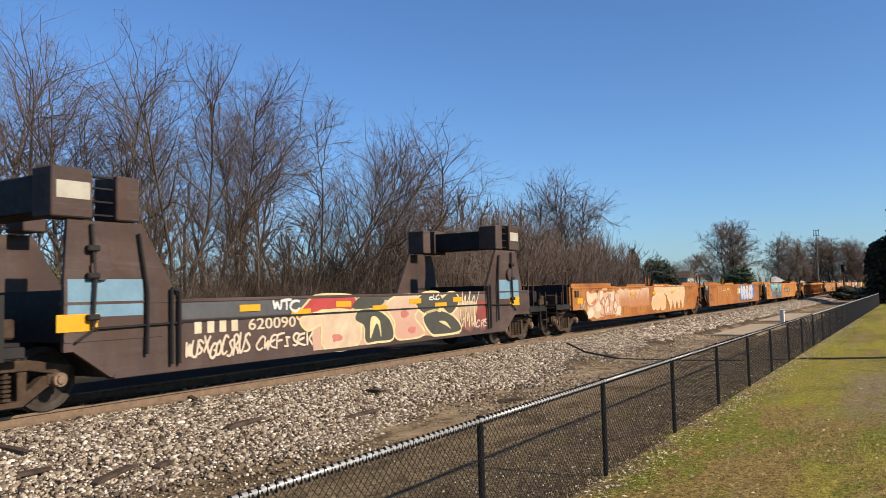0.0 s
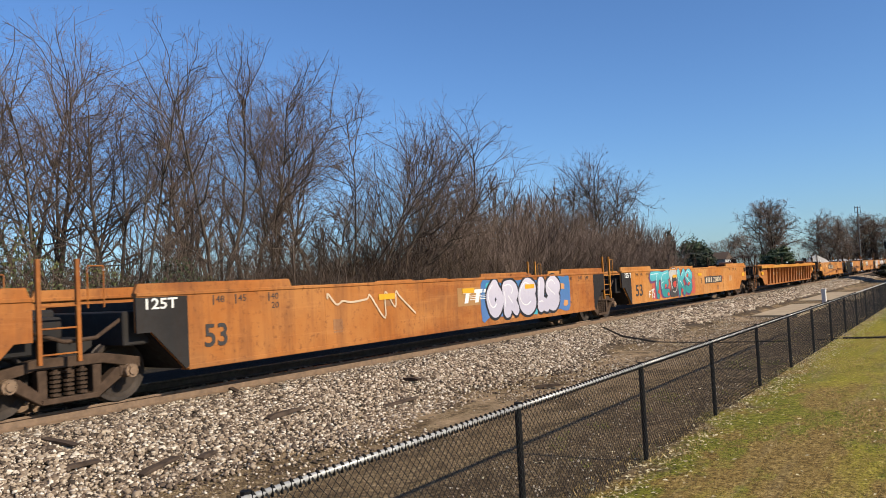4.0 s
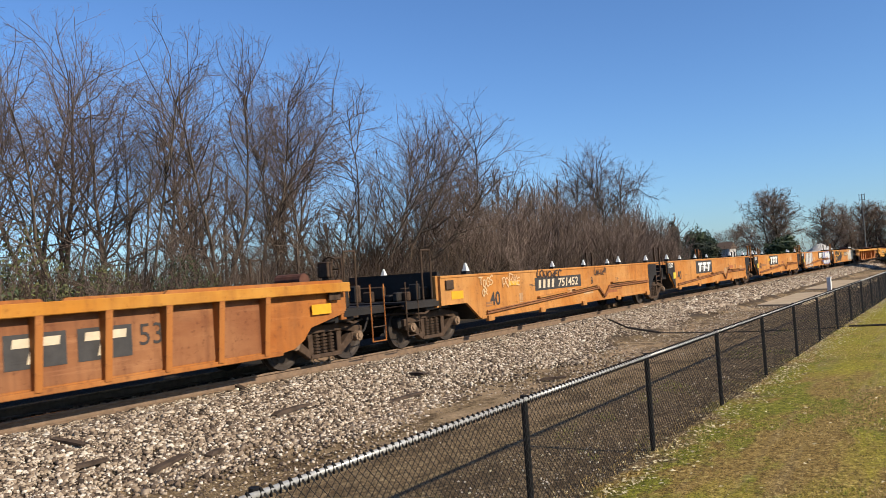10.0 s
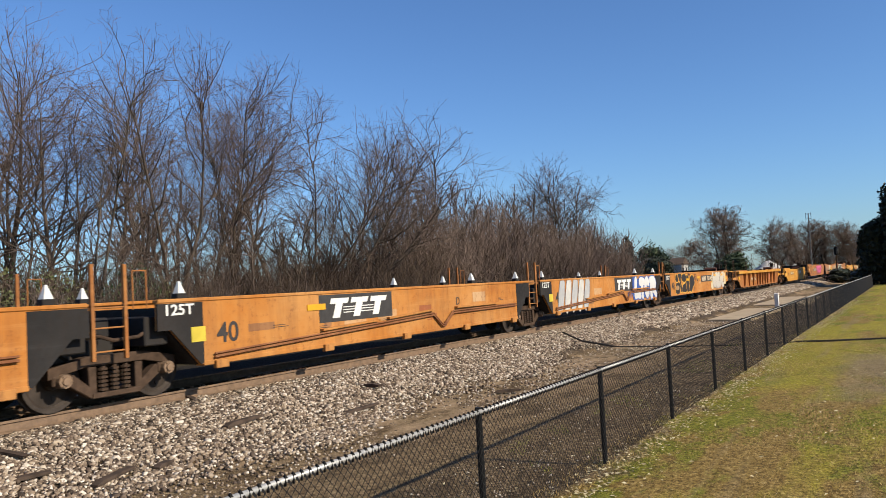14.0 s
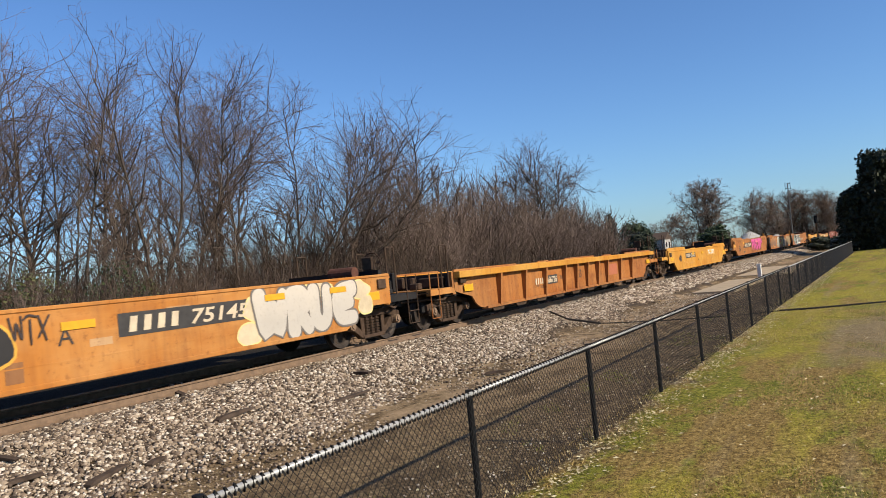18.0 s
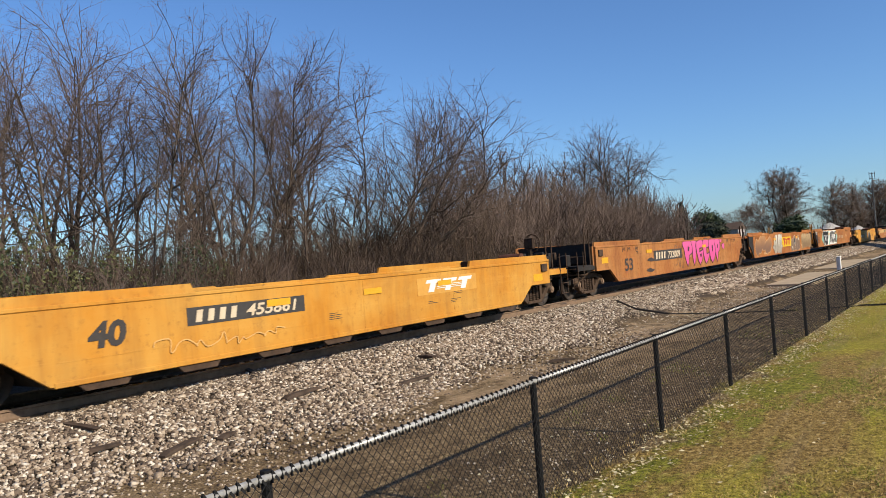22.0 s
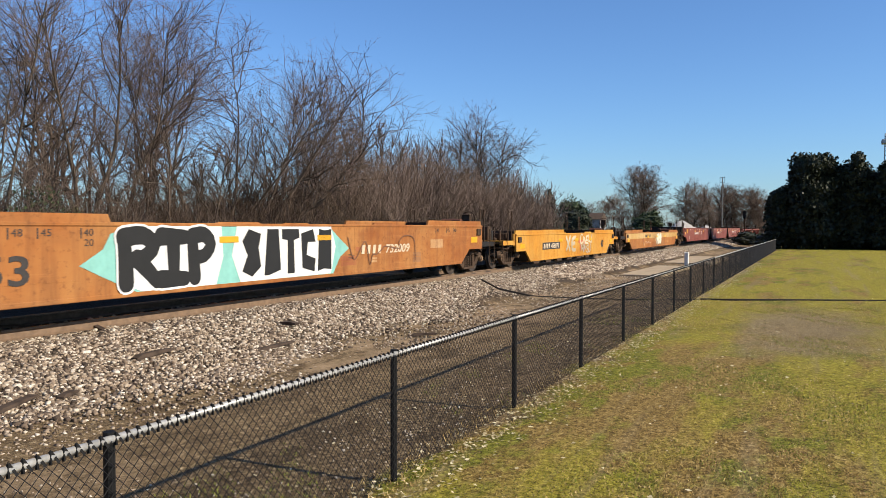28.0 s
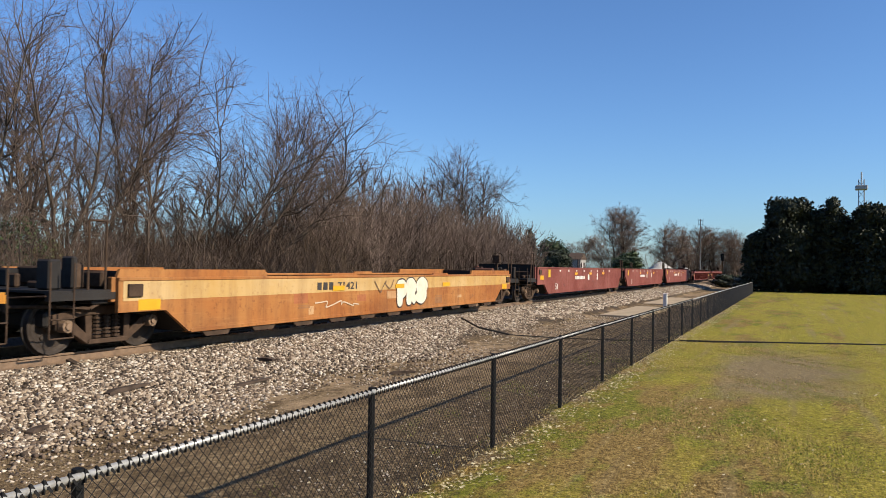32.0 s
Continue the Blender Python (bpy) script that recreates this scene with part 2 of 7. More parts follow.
def ground_material():
    """One sheet: lawn, leaf litter by the fence, dark dirt, sandy dirt, ballast fines with painted gap shade, by plan
    position with ragged borders.
    """
    m, n, l = nodes_of("ground_soil_and_lawn")
    geo = n.new("ShaderNodeNewGeometry")
    sep = n.new("ShaderNodeSeparateXYZ")
    l.new(geo.outputs["Position"], sep.inputs[0])
    pos = geo.outputs["Position"]
    wob = tex_noise(n, l, 0.55, 6, 0.65, vec=pos)
    add = n.new("ShaderNodeMath")
    add.operation = 'MULTIPLY_ADD'
    l.new(wob, add.inputs[0])
    add.inputs[1].default_value = 2.6
    l.new(sep.outputs[0], add.inputs[2])

    def over(x, soft):
        r = n.new("ShaderNodeMapRange")
        r.inputs[1].default_value, r.inputs[2].default_value = x + 1.3 - soft, x + 1.3 + soft
        l.new(add.outputs[0], r.inputs[0])
        return r.outputs[0]

    fine = tex_noise(n, l, 9, 6, 0.7, vec=pos)
    big = tex_noise(n, l, 0.32, 5, 0.6, vec=pos)
    speck = tex_noise(n, l, 42, 3, 0.6, vec=pos)
    rows = tex_noise(n, l, 0.42, 5, 0.62, (1.3, 0.3, 1), pos)
    tuft = tex_noise(n, l, 17, 8, 0.8, (1, 0.8, 1), pos)
    blade = tex_noise(n, l, 48, 4, 0.7, (1, 0.7, 1), pos)
    patch_n = tex_noise(n, l, 0.9, 6, 0.65, (1.2, 0.6, 1), pos)
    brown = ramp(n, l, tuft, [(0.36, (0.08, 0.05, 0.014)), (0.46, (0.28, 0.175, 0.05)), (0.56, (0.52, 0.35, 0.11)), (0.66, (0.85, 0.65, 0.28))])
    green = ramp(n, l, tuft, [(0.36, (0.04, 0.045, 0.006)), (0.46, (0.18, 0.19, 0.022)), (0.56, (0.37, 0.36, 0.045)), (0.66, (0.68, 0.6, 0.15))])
    # greener beside the fence, browner a stride off it, yellow-green further out and further along
    span = n.new("ShaderNodeMapRange")
    span.inputs[1].default_value, span.inputs[2].default_value = -3.3, 2.7
    l.new(sep.outputs[0], span.inputs[0])
    lean = ramp(n, l, span.outputs[0], [(0.0, (0.75,) * 3), (0.1, (0.68,) * 3), (0.19, (0.42,) * 3), (0.3, (0.4,) * 3), (0.4, (0.54,) * 3), (1.0, (0.52,) * 3)])
    along = n.new("ShaderNodeMapRange")
    along.inputs[1].default_value, along.inputs[2].default_value, along.inputs[3].default_value, along.inputs[4].default_value = 7, 16, -0.05, 0.07
    l.new(sep.outputs[1], along.inputs[0])

    def plus(a, k, b):
        q = n.new("ShaderNodeMath")
        q.operation = 'MULTIPLY_ADD'
        l.new(a, q.inputs[0])
        q.inputs[1].default_value = k
        if isinstance(b, float):
            q.inputs[2].default_value = b
        else:
            l.new(b, q.inputs[2])
        return q.outputs[0]

    score = plus(patch_n, 3.4, plus(big, 0.8, plus(tuft, 0.7, plus(along.outputs[0], 1.0, lean))))
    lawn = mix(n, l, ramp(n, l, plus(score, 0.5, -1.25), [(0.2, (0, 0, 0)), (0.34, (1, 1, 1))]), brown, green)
    sunny = ramp(n, l, tuft, [(0.36, (0.17, 0.145, 0.016)), (0.56, (0.56, 0.48, 0.06)), (0.68, (0.9, 0.75, 0.17))])
    yellow = plus(rows, 2.6, plus(along.outputs[0], 1.5, plus(span.outputs[0], 0.3, -1.24)))
    lawn = mix(n, l, ramp(n, l, yellow, [(0.12, (0, 0, 0)), (0.3, (0.85,) * 3)]), lawn, sunny)
    # a worn bare patch further along
    d = n.new("ShaderNodeVectorMath")
    d.operation = 'MULTIPLY_ADD'
    l.new(pos, d.inputs[0])
    d.inputs[1].default_value, d.inputs[2].default_value = (0.62, 0.19, 0), (0.05, -3.55, 0)
    ln = n.new("ShaderNodeVectorMath")
    ln.operation = 'LENGTH'
    l.new(d.outputs[0], ln.inputs[0])
    worn = ramp(n, l, tuft, [(0.36, (0.2, 0.14, 0.07)), (0.57, (0.44, 0.33, 0.185)), (0.68, (0.7, 0.56, 0.35))])
    bare = plus(plus(wob, 1.5, ln.outputs["Value"]), -1.6, 2.9)
    cl = n.new("ShaderNodeClamp")
    l.new(bare, cl.inputs[0])
    cl.inputs[2].default_value = 0.95
    lawn = mix(n, l, cl.outputs[0], lawn, worn)
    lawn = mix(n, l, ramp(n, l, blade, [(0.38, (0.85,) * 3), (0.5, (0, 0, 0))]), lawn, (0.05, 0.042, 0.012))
    wheel = tex_noise(n, l, 1.7, 4, 0.6, (1.2, 0.06, 1), pos)
    lawn = mix(n, l, ramp(n, l, wheel, [(0.55, (0, 0, 0)), (0.64, (0.45,) * 3)]), lawn, worn)
    dark = ramp(n, l, tuft, [(0.36, (0.045, 0.03, 0.016)), (0.48, (0.17, 0.115, 0.06)), (0.58, (0.36, 0.26, 0.145)), (0.67, (0.85, 0.68, 0.42))])
    sand = ramp(n, l, fine, [(0.3, (0.29, 0.2, 0.115)), (0.7, (0.58, 0.42, 0.255))])
    # fines coloured near black to carry the shade in gaps between stones
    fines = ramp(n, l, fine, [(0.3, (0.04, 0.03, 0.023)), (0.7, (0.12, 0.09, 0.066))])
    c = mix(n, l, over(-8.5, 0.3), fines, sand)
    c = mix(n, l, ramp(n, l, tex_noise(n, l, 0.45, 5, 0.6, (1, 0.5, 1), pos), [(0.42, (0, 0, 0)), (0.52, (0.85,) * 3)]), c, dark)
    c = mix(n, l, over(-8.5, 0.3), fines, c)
    c = mix(n, l, over(-6.1, 0.9), c, dark)
    damp = ramp(n, l, tex_noise(n, l, 1.5, 7, 0.7, (1.2, 0.6, 1), pos), [(0.5, (0, 0, 0)), (0.58, (0.65,) * 3)])
    c = mix(n, l, damp, c, ramp(n, l, tuft, [(0.4, (0.03, 0.02, 0.011)), (0.64, (0.16, 0.105, 0.055))]))
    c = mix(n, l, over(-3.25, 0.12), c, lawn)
    far = ramp(n, l, big, [(0.35, (0.06, 0.043, 0.028)), (0.65, (0.09, 0.075, 0.035))])
    # oily track bed, its colour also darkened for the shade beneath the cars
    shaded_bed = ramp(n, l, fine, [(0.3, (0.02, 0.017, 0.014)), (0.7, (0.06, 0.05, 0.04))])
    c = mix(n, l, over(-11.4, 0.3), shaded_bed, c)
    c = mix(n, l, over(-17.5, 0.6), far, c)
    c = mix(n, l, ramp(n, l, speck, [(0.6, (0, 0, 0)), (0.7, (0.4,) * 3)]), c, (0.36, 0.3, 0.21))
    finish(n, l, c, 0.95, 0, 0.1)
    bump(n, l, tuft, 0.8, 0.04)
    return m


GROUND = ground_material()


# ---------- mesh helpers ----------
def link_bm(name, bm, mat, smooth=False):
    me = bpy.data.meshes.new(name)
    bm.normal_update()
    bm.to_mesh(me)
    bm.free()
    if mat:
        me.materials.append(mat)
    if smooth:
        for p in me.polygons:
            p.use_smooth = True
    return me


def part(name, bm, mat, parent, label=""):
    me = bm if isinstance(bm, bpy.types.Mesh) else link_bm(name, bm, mat)
    ob = new(name, me)
    ob.parent = parent
    if label:
        ob["label"] = label
    return ob


def thing(name, label, category, group="", kind=""):
    return tagged(new(name), label, category, group, kind)


def box(bm, x0, x1, y0, y1, z0, z1, bevel=0.0):
    r = bmesh.ops.create_cube(bm, size=1, matrix=Matrix.LocRotScale(((x0 + x1) / 2, (y0 + y1) / 2, (z0 + z1) / 2), None, (abs(x1 - x0), abs(y1 - y0), abs(z1 - z0))))
    if bevel:
        es = list({e for v in r['verts'] for e in v.link_edges})
        bmesh.ops.bevel(bm, geom=es, offset=bevel, segments=1, affect='EDGES')
    return bm


def boxes(*rows, bevel=0.0):
    bm = bmesh.new()
    for r in rows:
        box(bm, *r, bevel=bevel)
    return bm


def rod(bm, a, b, r, n=6, r2=None):
    a, b = Vector(a), Vector(b)
    d = b - a
    m = Matrix.Translation((a + b) / 2) @ d.to_track_quat('Z', 'Y').to_matrix().to_4x4()
    bmesh.ops.create_cone(bm, cap_ends=True, segments=n, radius1=r, radius2=r if r2 is None else r2, depth=d.length, matrix=m)
    return bm


def rods(r, *pts, n=6):
    bm = bmesh.new()
    for a, b in pts:
        rod(bm, a, b, r, n)
    return bm


def path_rod(r, pts, n=6):
    return rods(r, *zip(pts[:-1], pts[1:]), n=n)


def slab(bm, poly, x0, x1):
    """A polygon given in (y, z), extruded from x0 to x1."""
    lo = [bm.verts.new((x0, y, z)) for y, z in poly]
    hi = [bm.verts.new((x1, y, z)) for y, z in poly]
    bm.faces.new(lo)
    bm.faces.new(hi[::-1])
    k = len(poly)
    for i in range(k):
        bm.faces.new((lo[i], hi[i], hi[(i + 1) % k], lo[(i + 1) % k]))
    bmesh.ops.recalc_face_normals(bm, faces=bm.faces)
    return bm


def mesh_np(name, verts, faces, mat):
    me = bpy.data.meshes.new(name)
    if isinstance(faces, np.ndarray):
        n, k = faces.shape
        me.vertices.add(len(verts))
        me.vertices.foreach_set("co", np.asarray(verts, np.float32).ravel())
        me.loops.add(n * k)
        me.loops.foreach_set("vertex_index", faces.astype(np.int32).ravel())
        me.polygons.add(n)
        me.polygons.foreach_set("loop_start", np.arange(n, dtype=np.int32) * k)
        me.update(calc_edges=True)
    else:
        me.from_pydata(verts.tolist() if isinstance(verts, np.ndarray) else verts, [], faces)
    me.materials.append(mat)
    return me


# ---------- ground ----------
PROFILE = [(-600, 0.3), (-60, 0.3), (-24, 0.32), (-18, 0.36), (-15.6, 0.42), (-13.6, 0.46), (-10.15, 0.46), (-9.1, 0.24), (-8.2, 0.0), (-7.0, -0.05), (-5.2, -0.06), (-3.6, -0.03), (-3.25, 0.0), (-1.5, 0.02), (3, 0.04), (12, 0.04), (60, 0.05), (600, 0.1)]
YS = [-400, -60, -20, -8] + [i * 1.5 for i in range(-4, 42)] + [70, 80, 95, 120, 160, 240, 400, 900, 2500]


def height(x):
    return float(np.interp(x, [p[0] for p in PROFILE], [p[1] for p in PROFILE]))


def build_ground():
    xs = sorted({p[0] for p in PROFILE} | {round(-14 + 0.5 * i, 2) for i in range(36)})
    verts, faces = [], []
    for y in YS:
        for x in xs:
            near = 1.0 if (-16 < x < 9 and -8 < y < 70) else 0.0
            verts.append((x * (1 if abs(x) < 600 else 5), y, height(x) + near * 0.035 * noise.noise((x * 0.6, y * 0.4, 0))))
    w = len(xs)
    for j in range(len(YS) - 1):
        for i in range(w - 1):
            faces.append((j * w + i, j * w + i + 1, (j + 1) * w + i + 1, (j + 1) * w + i))
    tagged(new("ground", mesh_np("ground", verts, faces, GROUND)), "patchy winter lawn, bare dirt and shade-darkened gravel fines beside the railway", "ground", kind="structure")


build_ground()


# ---------- track ----------
def rail_mesh(y0, y1):
    bm = bmesh.new()
    prof = [(-0.07, 0), (0.07, 0), (0.07, 0.012), (0.012, 0.035), (0.009, 0.125), (0.036, 0.138), (0.036, 0.165), (0.026, 0.172), (-0.026, 0.172), (-0.036, 0.165), (-0.036, 0.138), (-0.009, 0.125), (-0.012, 0.035), (-0.07, 0.012)]
    a = [bm.verts.new((x, y0, z)) for x, z in prof]
    b = [bm.verts.new((x, y1, z)) for x, z in prof]
    k = len(prof)
    for i in range(k):
        f = bm.faces.new((a[i], a[(i + 1) % k], b[(i + 1) % k], b[i]))
        f.material_index = 1 if i == 7 else 0
    bmesh.ops.recalc_face_normals(bm, faces=bm.faces)
    me = link_bm("rail", bm, RAILM)
    me.materials.append(RAILTOP)
    return me


track = thing("railway_track", "single railway track with rusty rails on timber ties", "railway track", kind="structure")
rail = rail_mesh(-120, 700)
for sx in (0.755, -0.755):
    part("rail", rail, None, track).location = (TRACK_X + sx, 0, RAIL_Z - 0.172)
tie = link_bm("tie", boxes((-1.3, 1.3, -0.115, 0.115, -0.18, 0), bevel=0.012), WOOD)
plate = link_bm("tie_plate", boxes((-0.17, 0.17, -0.09, 0.09, 0, 0.018)), RAILM)
for i in range(150):
    y = -6 + i * 0.56
    o = part("tie", tie, None, track)
    o.location = (TRACK_X + 0.03 * random.uniform(-1, 1), y, RAIL_Z - 0.19 + 0.008 * random.uniform(-1, 1))
    o.rotation_euler = (0, 0, random.uniform(-0.012, 0.012))
    if i < 90:
        p = part("tie_plate", plate, None, track)
        p.location = (TRACK_X + 0.755, y, RAIL_Z - 0.191)


# ---------- ballast ----------
def stone_shape(rng):
    v = np.array([(x, y, z) for x in (-1, 1) for y in (-1, 1) for z in (-1, 1)], float) * 0.85
    f = np.array([(0, 1, 3), (0, 3, 2), (4, 6, 7), (4, 7, 5), (0, 4, 5), (0, 5, 1), (2, 3, 7), (2, 7, 6), (0, 2, 6), (0, 6, 4), (1, 5, 7), (1, 7, 3)])
    return v * rng.uniform(0.55, 1.2, (8, 3)), f


def rot_batch(rng, n):
    q = rng.normal(size=(n, 4))
    q /= np.linalg.norm(q, axis=1)[:, None]
    w, x, y, z = q.T
    return np.stack([1 - 2 * (y * y + z * z), 2 * (x * y - z * w), 2 * (x * z + y * w), 2 * (x * y + z * w), 1 - 2 * (x * x + z * z), 2 * (y * z - x * w), 2 * (x * z - y * w), 2 * (y * z + x * w), 1 - 2 * (x * x + y * y)], 1).reshape(n, 3, 3)


def scatter_stones(name, rng, xs, ys, size, zoff, label):
    shapes = [stone_shape(rng) for _ in range(8)]
    n = len(xs)
    R = rot_batch(rng, n)
    px = np.array([p[0] for p in PROFILE])
    pz = np.array([p[1] for p in PROFILE])
    z = np.interp(xs, px, pz) + zoff
    V, F = [], []
    for k in range(8):
        ids = np.arange(n)[np.arange(n) % 8 == k]
        v, f = shapes[k]
        s = size[ids][:, None, None] * rng.uniform(0.7, 1.3, (len(ids), 1, 3))
        vv = np.einsum('nij,nvj->nvi', R[ids], v[None] * s)
        vv[:, :, 2] *= 0.8
        vv += np.stack([xs[ids], ys[ids], z[ids]], 1)[:, None]
        base = sum(len(a) for a in V)
        F.append((f[None] + base + len(v) * np.arange(len(ids))[:, None, None]).reshape(-1, 3))
        V.append(vv.reshape(-1, 3))
    tagged(new(name, mesh_np(name, np.concatenate(V), np.concatenate(F), STONE)), label, "gravel", kind="stuff")


def build_ballast():
    rng = np.random.default_rng(5)
    n = 84000
    ys = 1.5 + 33 * rng.random(n) ** 1.35
    xs = rng.uniform(-10.95, -7.4, n)
    toe = -7.75 - 0.055 * np.clip(ys - 6, 0, 18) + 0.3 * np.sin(ys * 0.8) + 0.15 * np.sin(ys * 2.3) + 0.22 * rng.normal(size=n)
    keep = xs < toe
    size = rng.uniform(0.012, 0.032, n) * np.where(rng.random(n) < 0.1, 1.5, 1)
    scatter_stones("ballast", rng, xs[keep], ys[keep], size[keep], 0.012, "loose pale crushed stone ballast")
    n = 16000
    ys = 30 + 75 * rng.random(n) ** 1.2
    xs = rng.uniform(-11.0, -8.7, n)
    scatter_stones("far_ballast", rng, xs, ys, rng.uniform(0.04, 0.075, n), 0.01, "pale crushed stone ballast further along the track")
    n = 5000
    ys = 1.5 + 60 * rng.random(n)
    xs = rng.uniform(-12.5, -11.2, n)
    keep = np.abs(((ys + 6) / 0.56 + 0.5) % 1 - 0.5) > 0.2
    scatter_stones("crib_ballast", rng, xs[keep], ys[keep], rng.uniform(0.025, 0.05, keep.sum()), 0.0, "ballast stones between the ties")
    n = 15000
    ys = 1.5 + 35 * rng.random(n) ** 1.2
    xs = np.where(rng.random(n) < 0.3, -8.3 + 1.4 * rng.random(n) ** 1.7, rng.uniform(-7.6, -3.4, n))
    scatter_stones("scattered_gravel", rng, xs, ys, rng.uniform(0.005, 0.014, n) * np.where(xs < -6.9, 1.8, 1), 0.0, "small stones scattered on the dirt")


build_ballast()


# ---------- chain-link fence ----------
FX, FY0, SPAN, FTOP = -3.25, 2.888, 3.048, 1.115
fence = thing("chain_link_fence", "black vinyl-coated chain-link fence along the lawn's edge", "fence")


def mesh_panel():
    bm = bmesh.new()
    lo, hi, pitch, r = 0.03, FTOP - 0.005, 0.072, 0.0025
    hgt = hi - lo
    k = int((SPAN + hgt) / pitch)
    for sgn in (1, -1):
        for i in range(k + 1):
            s = i * pitch - hgt
            a, b = max(s, 0.0), min(s + hgt, SPAN)
            if b - a < 0.01:
                continue
            za, zb = lo + (a - s), lo + (b - s)
            ya, yb = (a, b) if sgn > 0 else (SPAN - a, SPAN - b)
            rod(bm, (0.002 * sgn, ya, za), (0.002 * sgn, yb, zb), r, 3)
    return link_bm("mesh_panel", bm, VINYL)


def knuckles():
    """Twisted wire ends that fold over the top rail."""
    bm = bmesh.new()
    i = 0.0
    while i < SPAN - 0.03:
        rod(bm, (0.026, i, FTOP - 0.03), (0.006, i + 0.014, FTOP + 0.03), 0.01, 3)
        rod(bm, (0.006, i + 0.014, FTOP + 0.03), (-0.018, i + 0.03, FTOP + 0.012), 0.01, 3)
        rod(bm, (0.006, i + 0.014, FTOP + 0.03), (0.026, i + 0.045, FTOP - 0.03), 0.0085, 3)
        i += 0.072
    return link_bm("knuckle_edge", bm, VINYL)


pm, kn = mesh_panel(), knuckles()
post_me = bmesh.new()
rod(post_me, (0, 0, -0.25), (0, 0, FTOP - 0.01), 0.03, 10)
rod(post_me, (0, 0, FTOP - 0.03), (0, 0, FTOP + 0.035), 0.036, 10, 0.03)
post_me = link_bm("post", post_me, VINYL)
rail_me = bmesh.new()
rod(rail_me, (0, 0, FTOP), (0, SPAN, FTOP), 0.021, 10)
rail_me = link_bm("top_rail", rail_me, GALV, True)
for i in range(-3, 26):
    y = FY0 + i * SPAN
    part("post", post_me, None, fence).location = (FX - 0.045, y, 0)
    part("top_rail", rail_me, None, fence).location = (FX - 0.02, y, 0)
    part("mesh_panel", pm, None, fence).location = (FX, y, 0)
    if i < 9:
        tagged(part("knuckle_edge", kn, None, fence), kind="stuff").location = (FX - 0.02, y, 0)


# ---------- train: shared meshes ----------
SIDE = 1.5


def sideframe_mesh():
    bm = bmesh.new()
    slab(bm, [(-1.12, 0.5), (-1.12, 0.66), (-0.5, 0.78), (0.5, 0.78), (1.12, 0.66), (1.12, 0.5), (0.5, 0.63), (-0.5, 0.63)], -0.09, 0.09)
    for s in (1, -1):
        slab(bm, [(s * 0.98, 0.5), (s * 0.72, 0.54), (s * 0.3, 0.2), (s * 0.42, 0.14)], -0.08, 0.08)
        slab(bm, [(s * 0.34, 0.62), (s * 0.48, 0.62), (s * 0.46, 0.2), (s * 0.34, 0.2)], -0.08, 0.08)
        box(bm, -0.1, 0.1, s * 0.76, s * 1.06, 0.4, 0.56, 0.015)
    slab(bm, [(-0.42, 0.14), (0.42, 0.14), (0.42, 0.22), (-0.42, 0.22)], -0.1, 0.1)
    bmesh.ops.bevel(bm, geom=[e for e in bm.edges if e.calc_length() > 0.12], offset=0.01, segments=1, affect='EDGES')
    return link_bm("sideframe", bm, STEEL)


def spring_mesh():
    bm = bmesh.new()
    for y in (-0.2, 0.0, 0.2):
        for k in range(6):
            z = 0.24 + k * 0.062
            rod(bm, (0, y, z), (0, y, z + 0.035), 0.075, 8)
        rod(bm, (0, y, 0.22), (0, y, 0.62), 0.045, 6)
    return link_bm("spring_nest", bm, STEEL)


def wheel_mesh():
    bm = bmesh.new()
    prof = [(0.0, 0.07), (0.12, 0.09), (0.14, 0.05), (0.36, 0.03), (0.4, 0.065), (0.46, 0.07), (0.465, -0.02), (0.49, -0.03), (0.485, -0.06), (0.4, -0.06), (0.36, -0.02), (0.14, -0.04), (0.0, -0.07)]
    n = 28
    rings = [[bm.verts.new((x, r * math.cos(2 * math.pi * k / n), r * math.sin(2 * math.pi * k / n))) for k in range(n)] for r, x in prof[1:-1]]
    for a, b in zip(rings[:-1], rings[1:]):
        for k in range(n):
            bm.faces.new((a[k], a[(k + 1) % n], b[(k + 1) % n], b[k]))
    bm.faces.new(rings[0])
    bm.faces.new(rings[-1][::-1])
    bmesh.ops.recalc_face_normals(bm, faces=bm.faces)
    for k in range(3):
        a = 2 * math.pi * k / 3
        rod(bm, (0.05, 0.25 * math.cos(a), 0.25 * math.sin(a)), (0.062, 0.25 * math.cos(a), 0.25 * math.sin(a)), 0.035, 6)
    return link_bm("wheel", bm, WHEEL)


CAP = bmesh.new()
rod(CAP, (0.02, 0, 0), (0.19, 0, 0), 0.105, 12)
rod(CAP, (0.17, 0, 0), (0.22, 0, 0), 0.06, 8)
for j in range(3):
    rod(CAP, (0.18, 0.08 * math.cos(2.1 * j), 0.08 * math.sin(2.1 * j)), (0.205, 0.08 * math.cos(2.1 * j), 0.08 * math.sin(2.1 * j)), 0.018, 5)
CAP = link_bm("bearing_cap", CAP, RAILM)
SF, SPR, WH = sideframe_mesh(), spring_mesh(), wheel_mesh()
def wheelset_mesh():
    bm = bmesh.new()
    for s in (1, -1):
        tmp = WH.copy()
        tmp.transform(Matrix.Translation((s * 0.755, 0, 0)) @ pose(0, 0, 0, 0, 0, 0 if s > 0 else 180))
        bm.from_mesh(tmp)
        bpy.data.meshes.remove(tmp)
    rod(bm, (-0.95, 0, 0), (0.95, 0, 0), 0.08, 10)
    return link_bm("wheelset", bm, WHEEL)


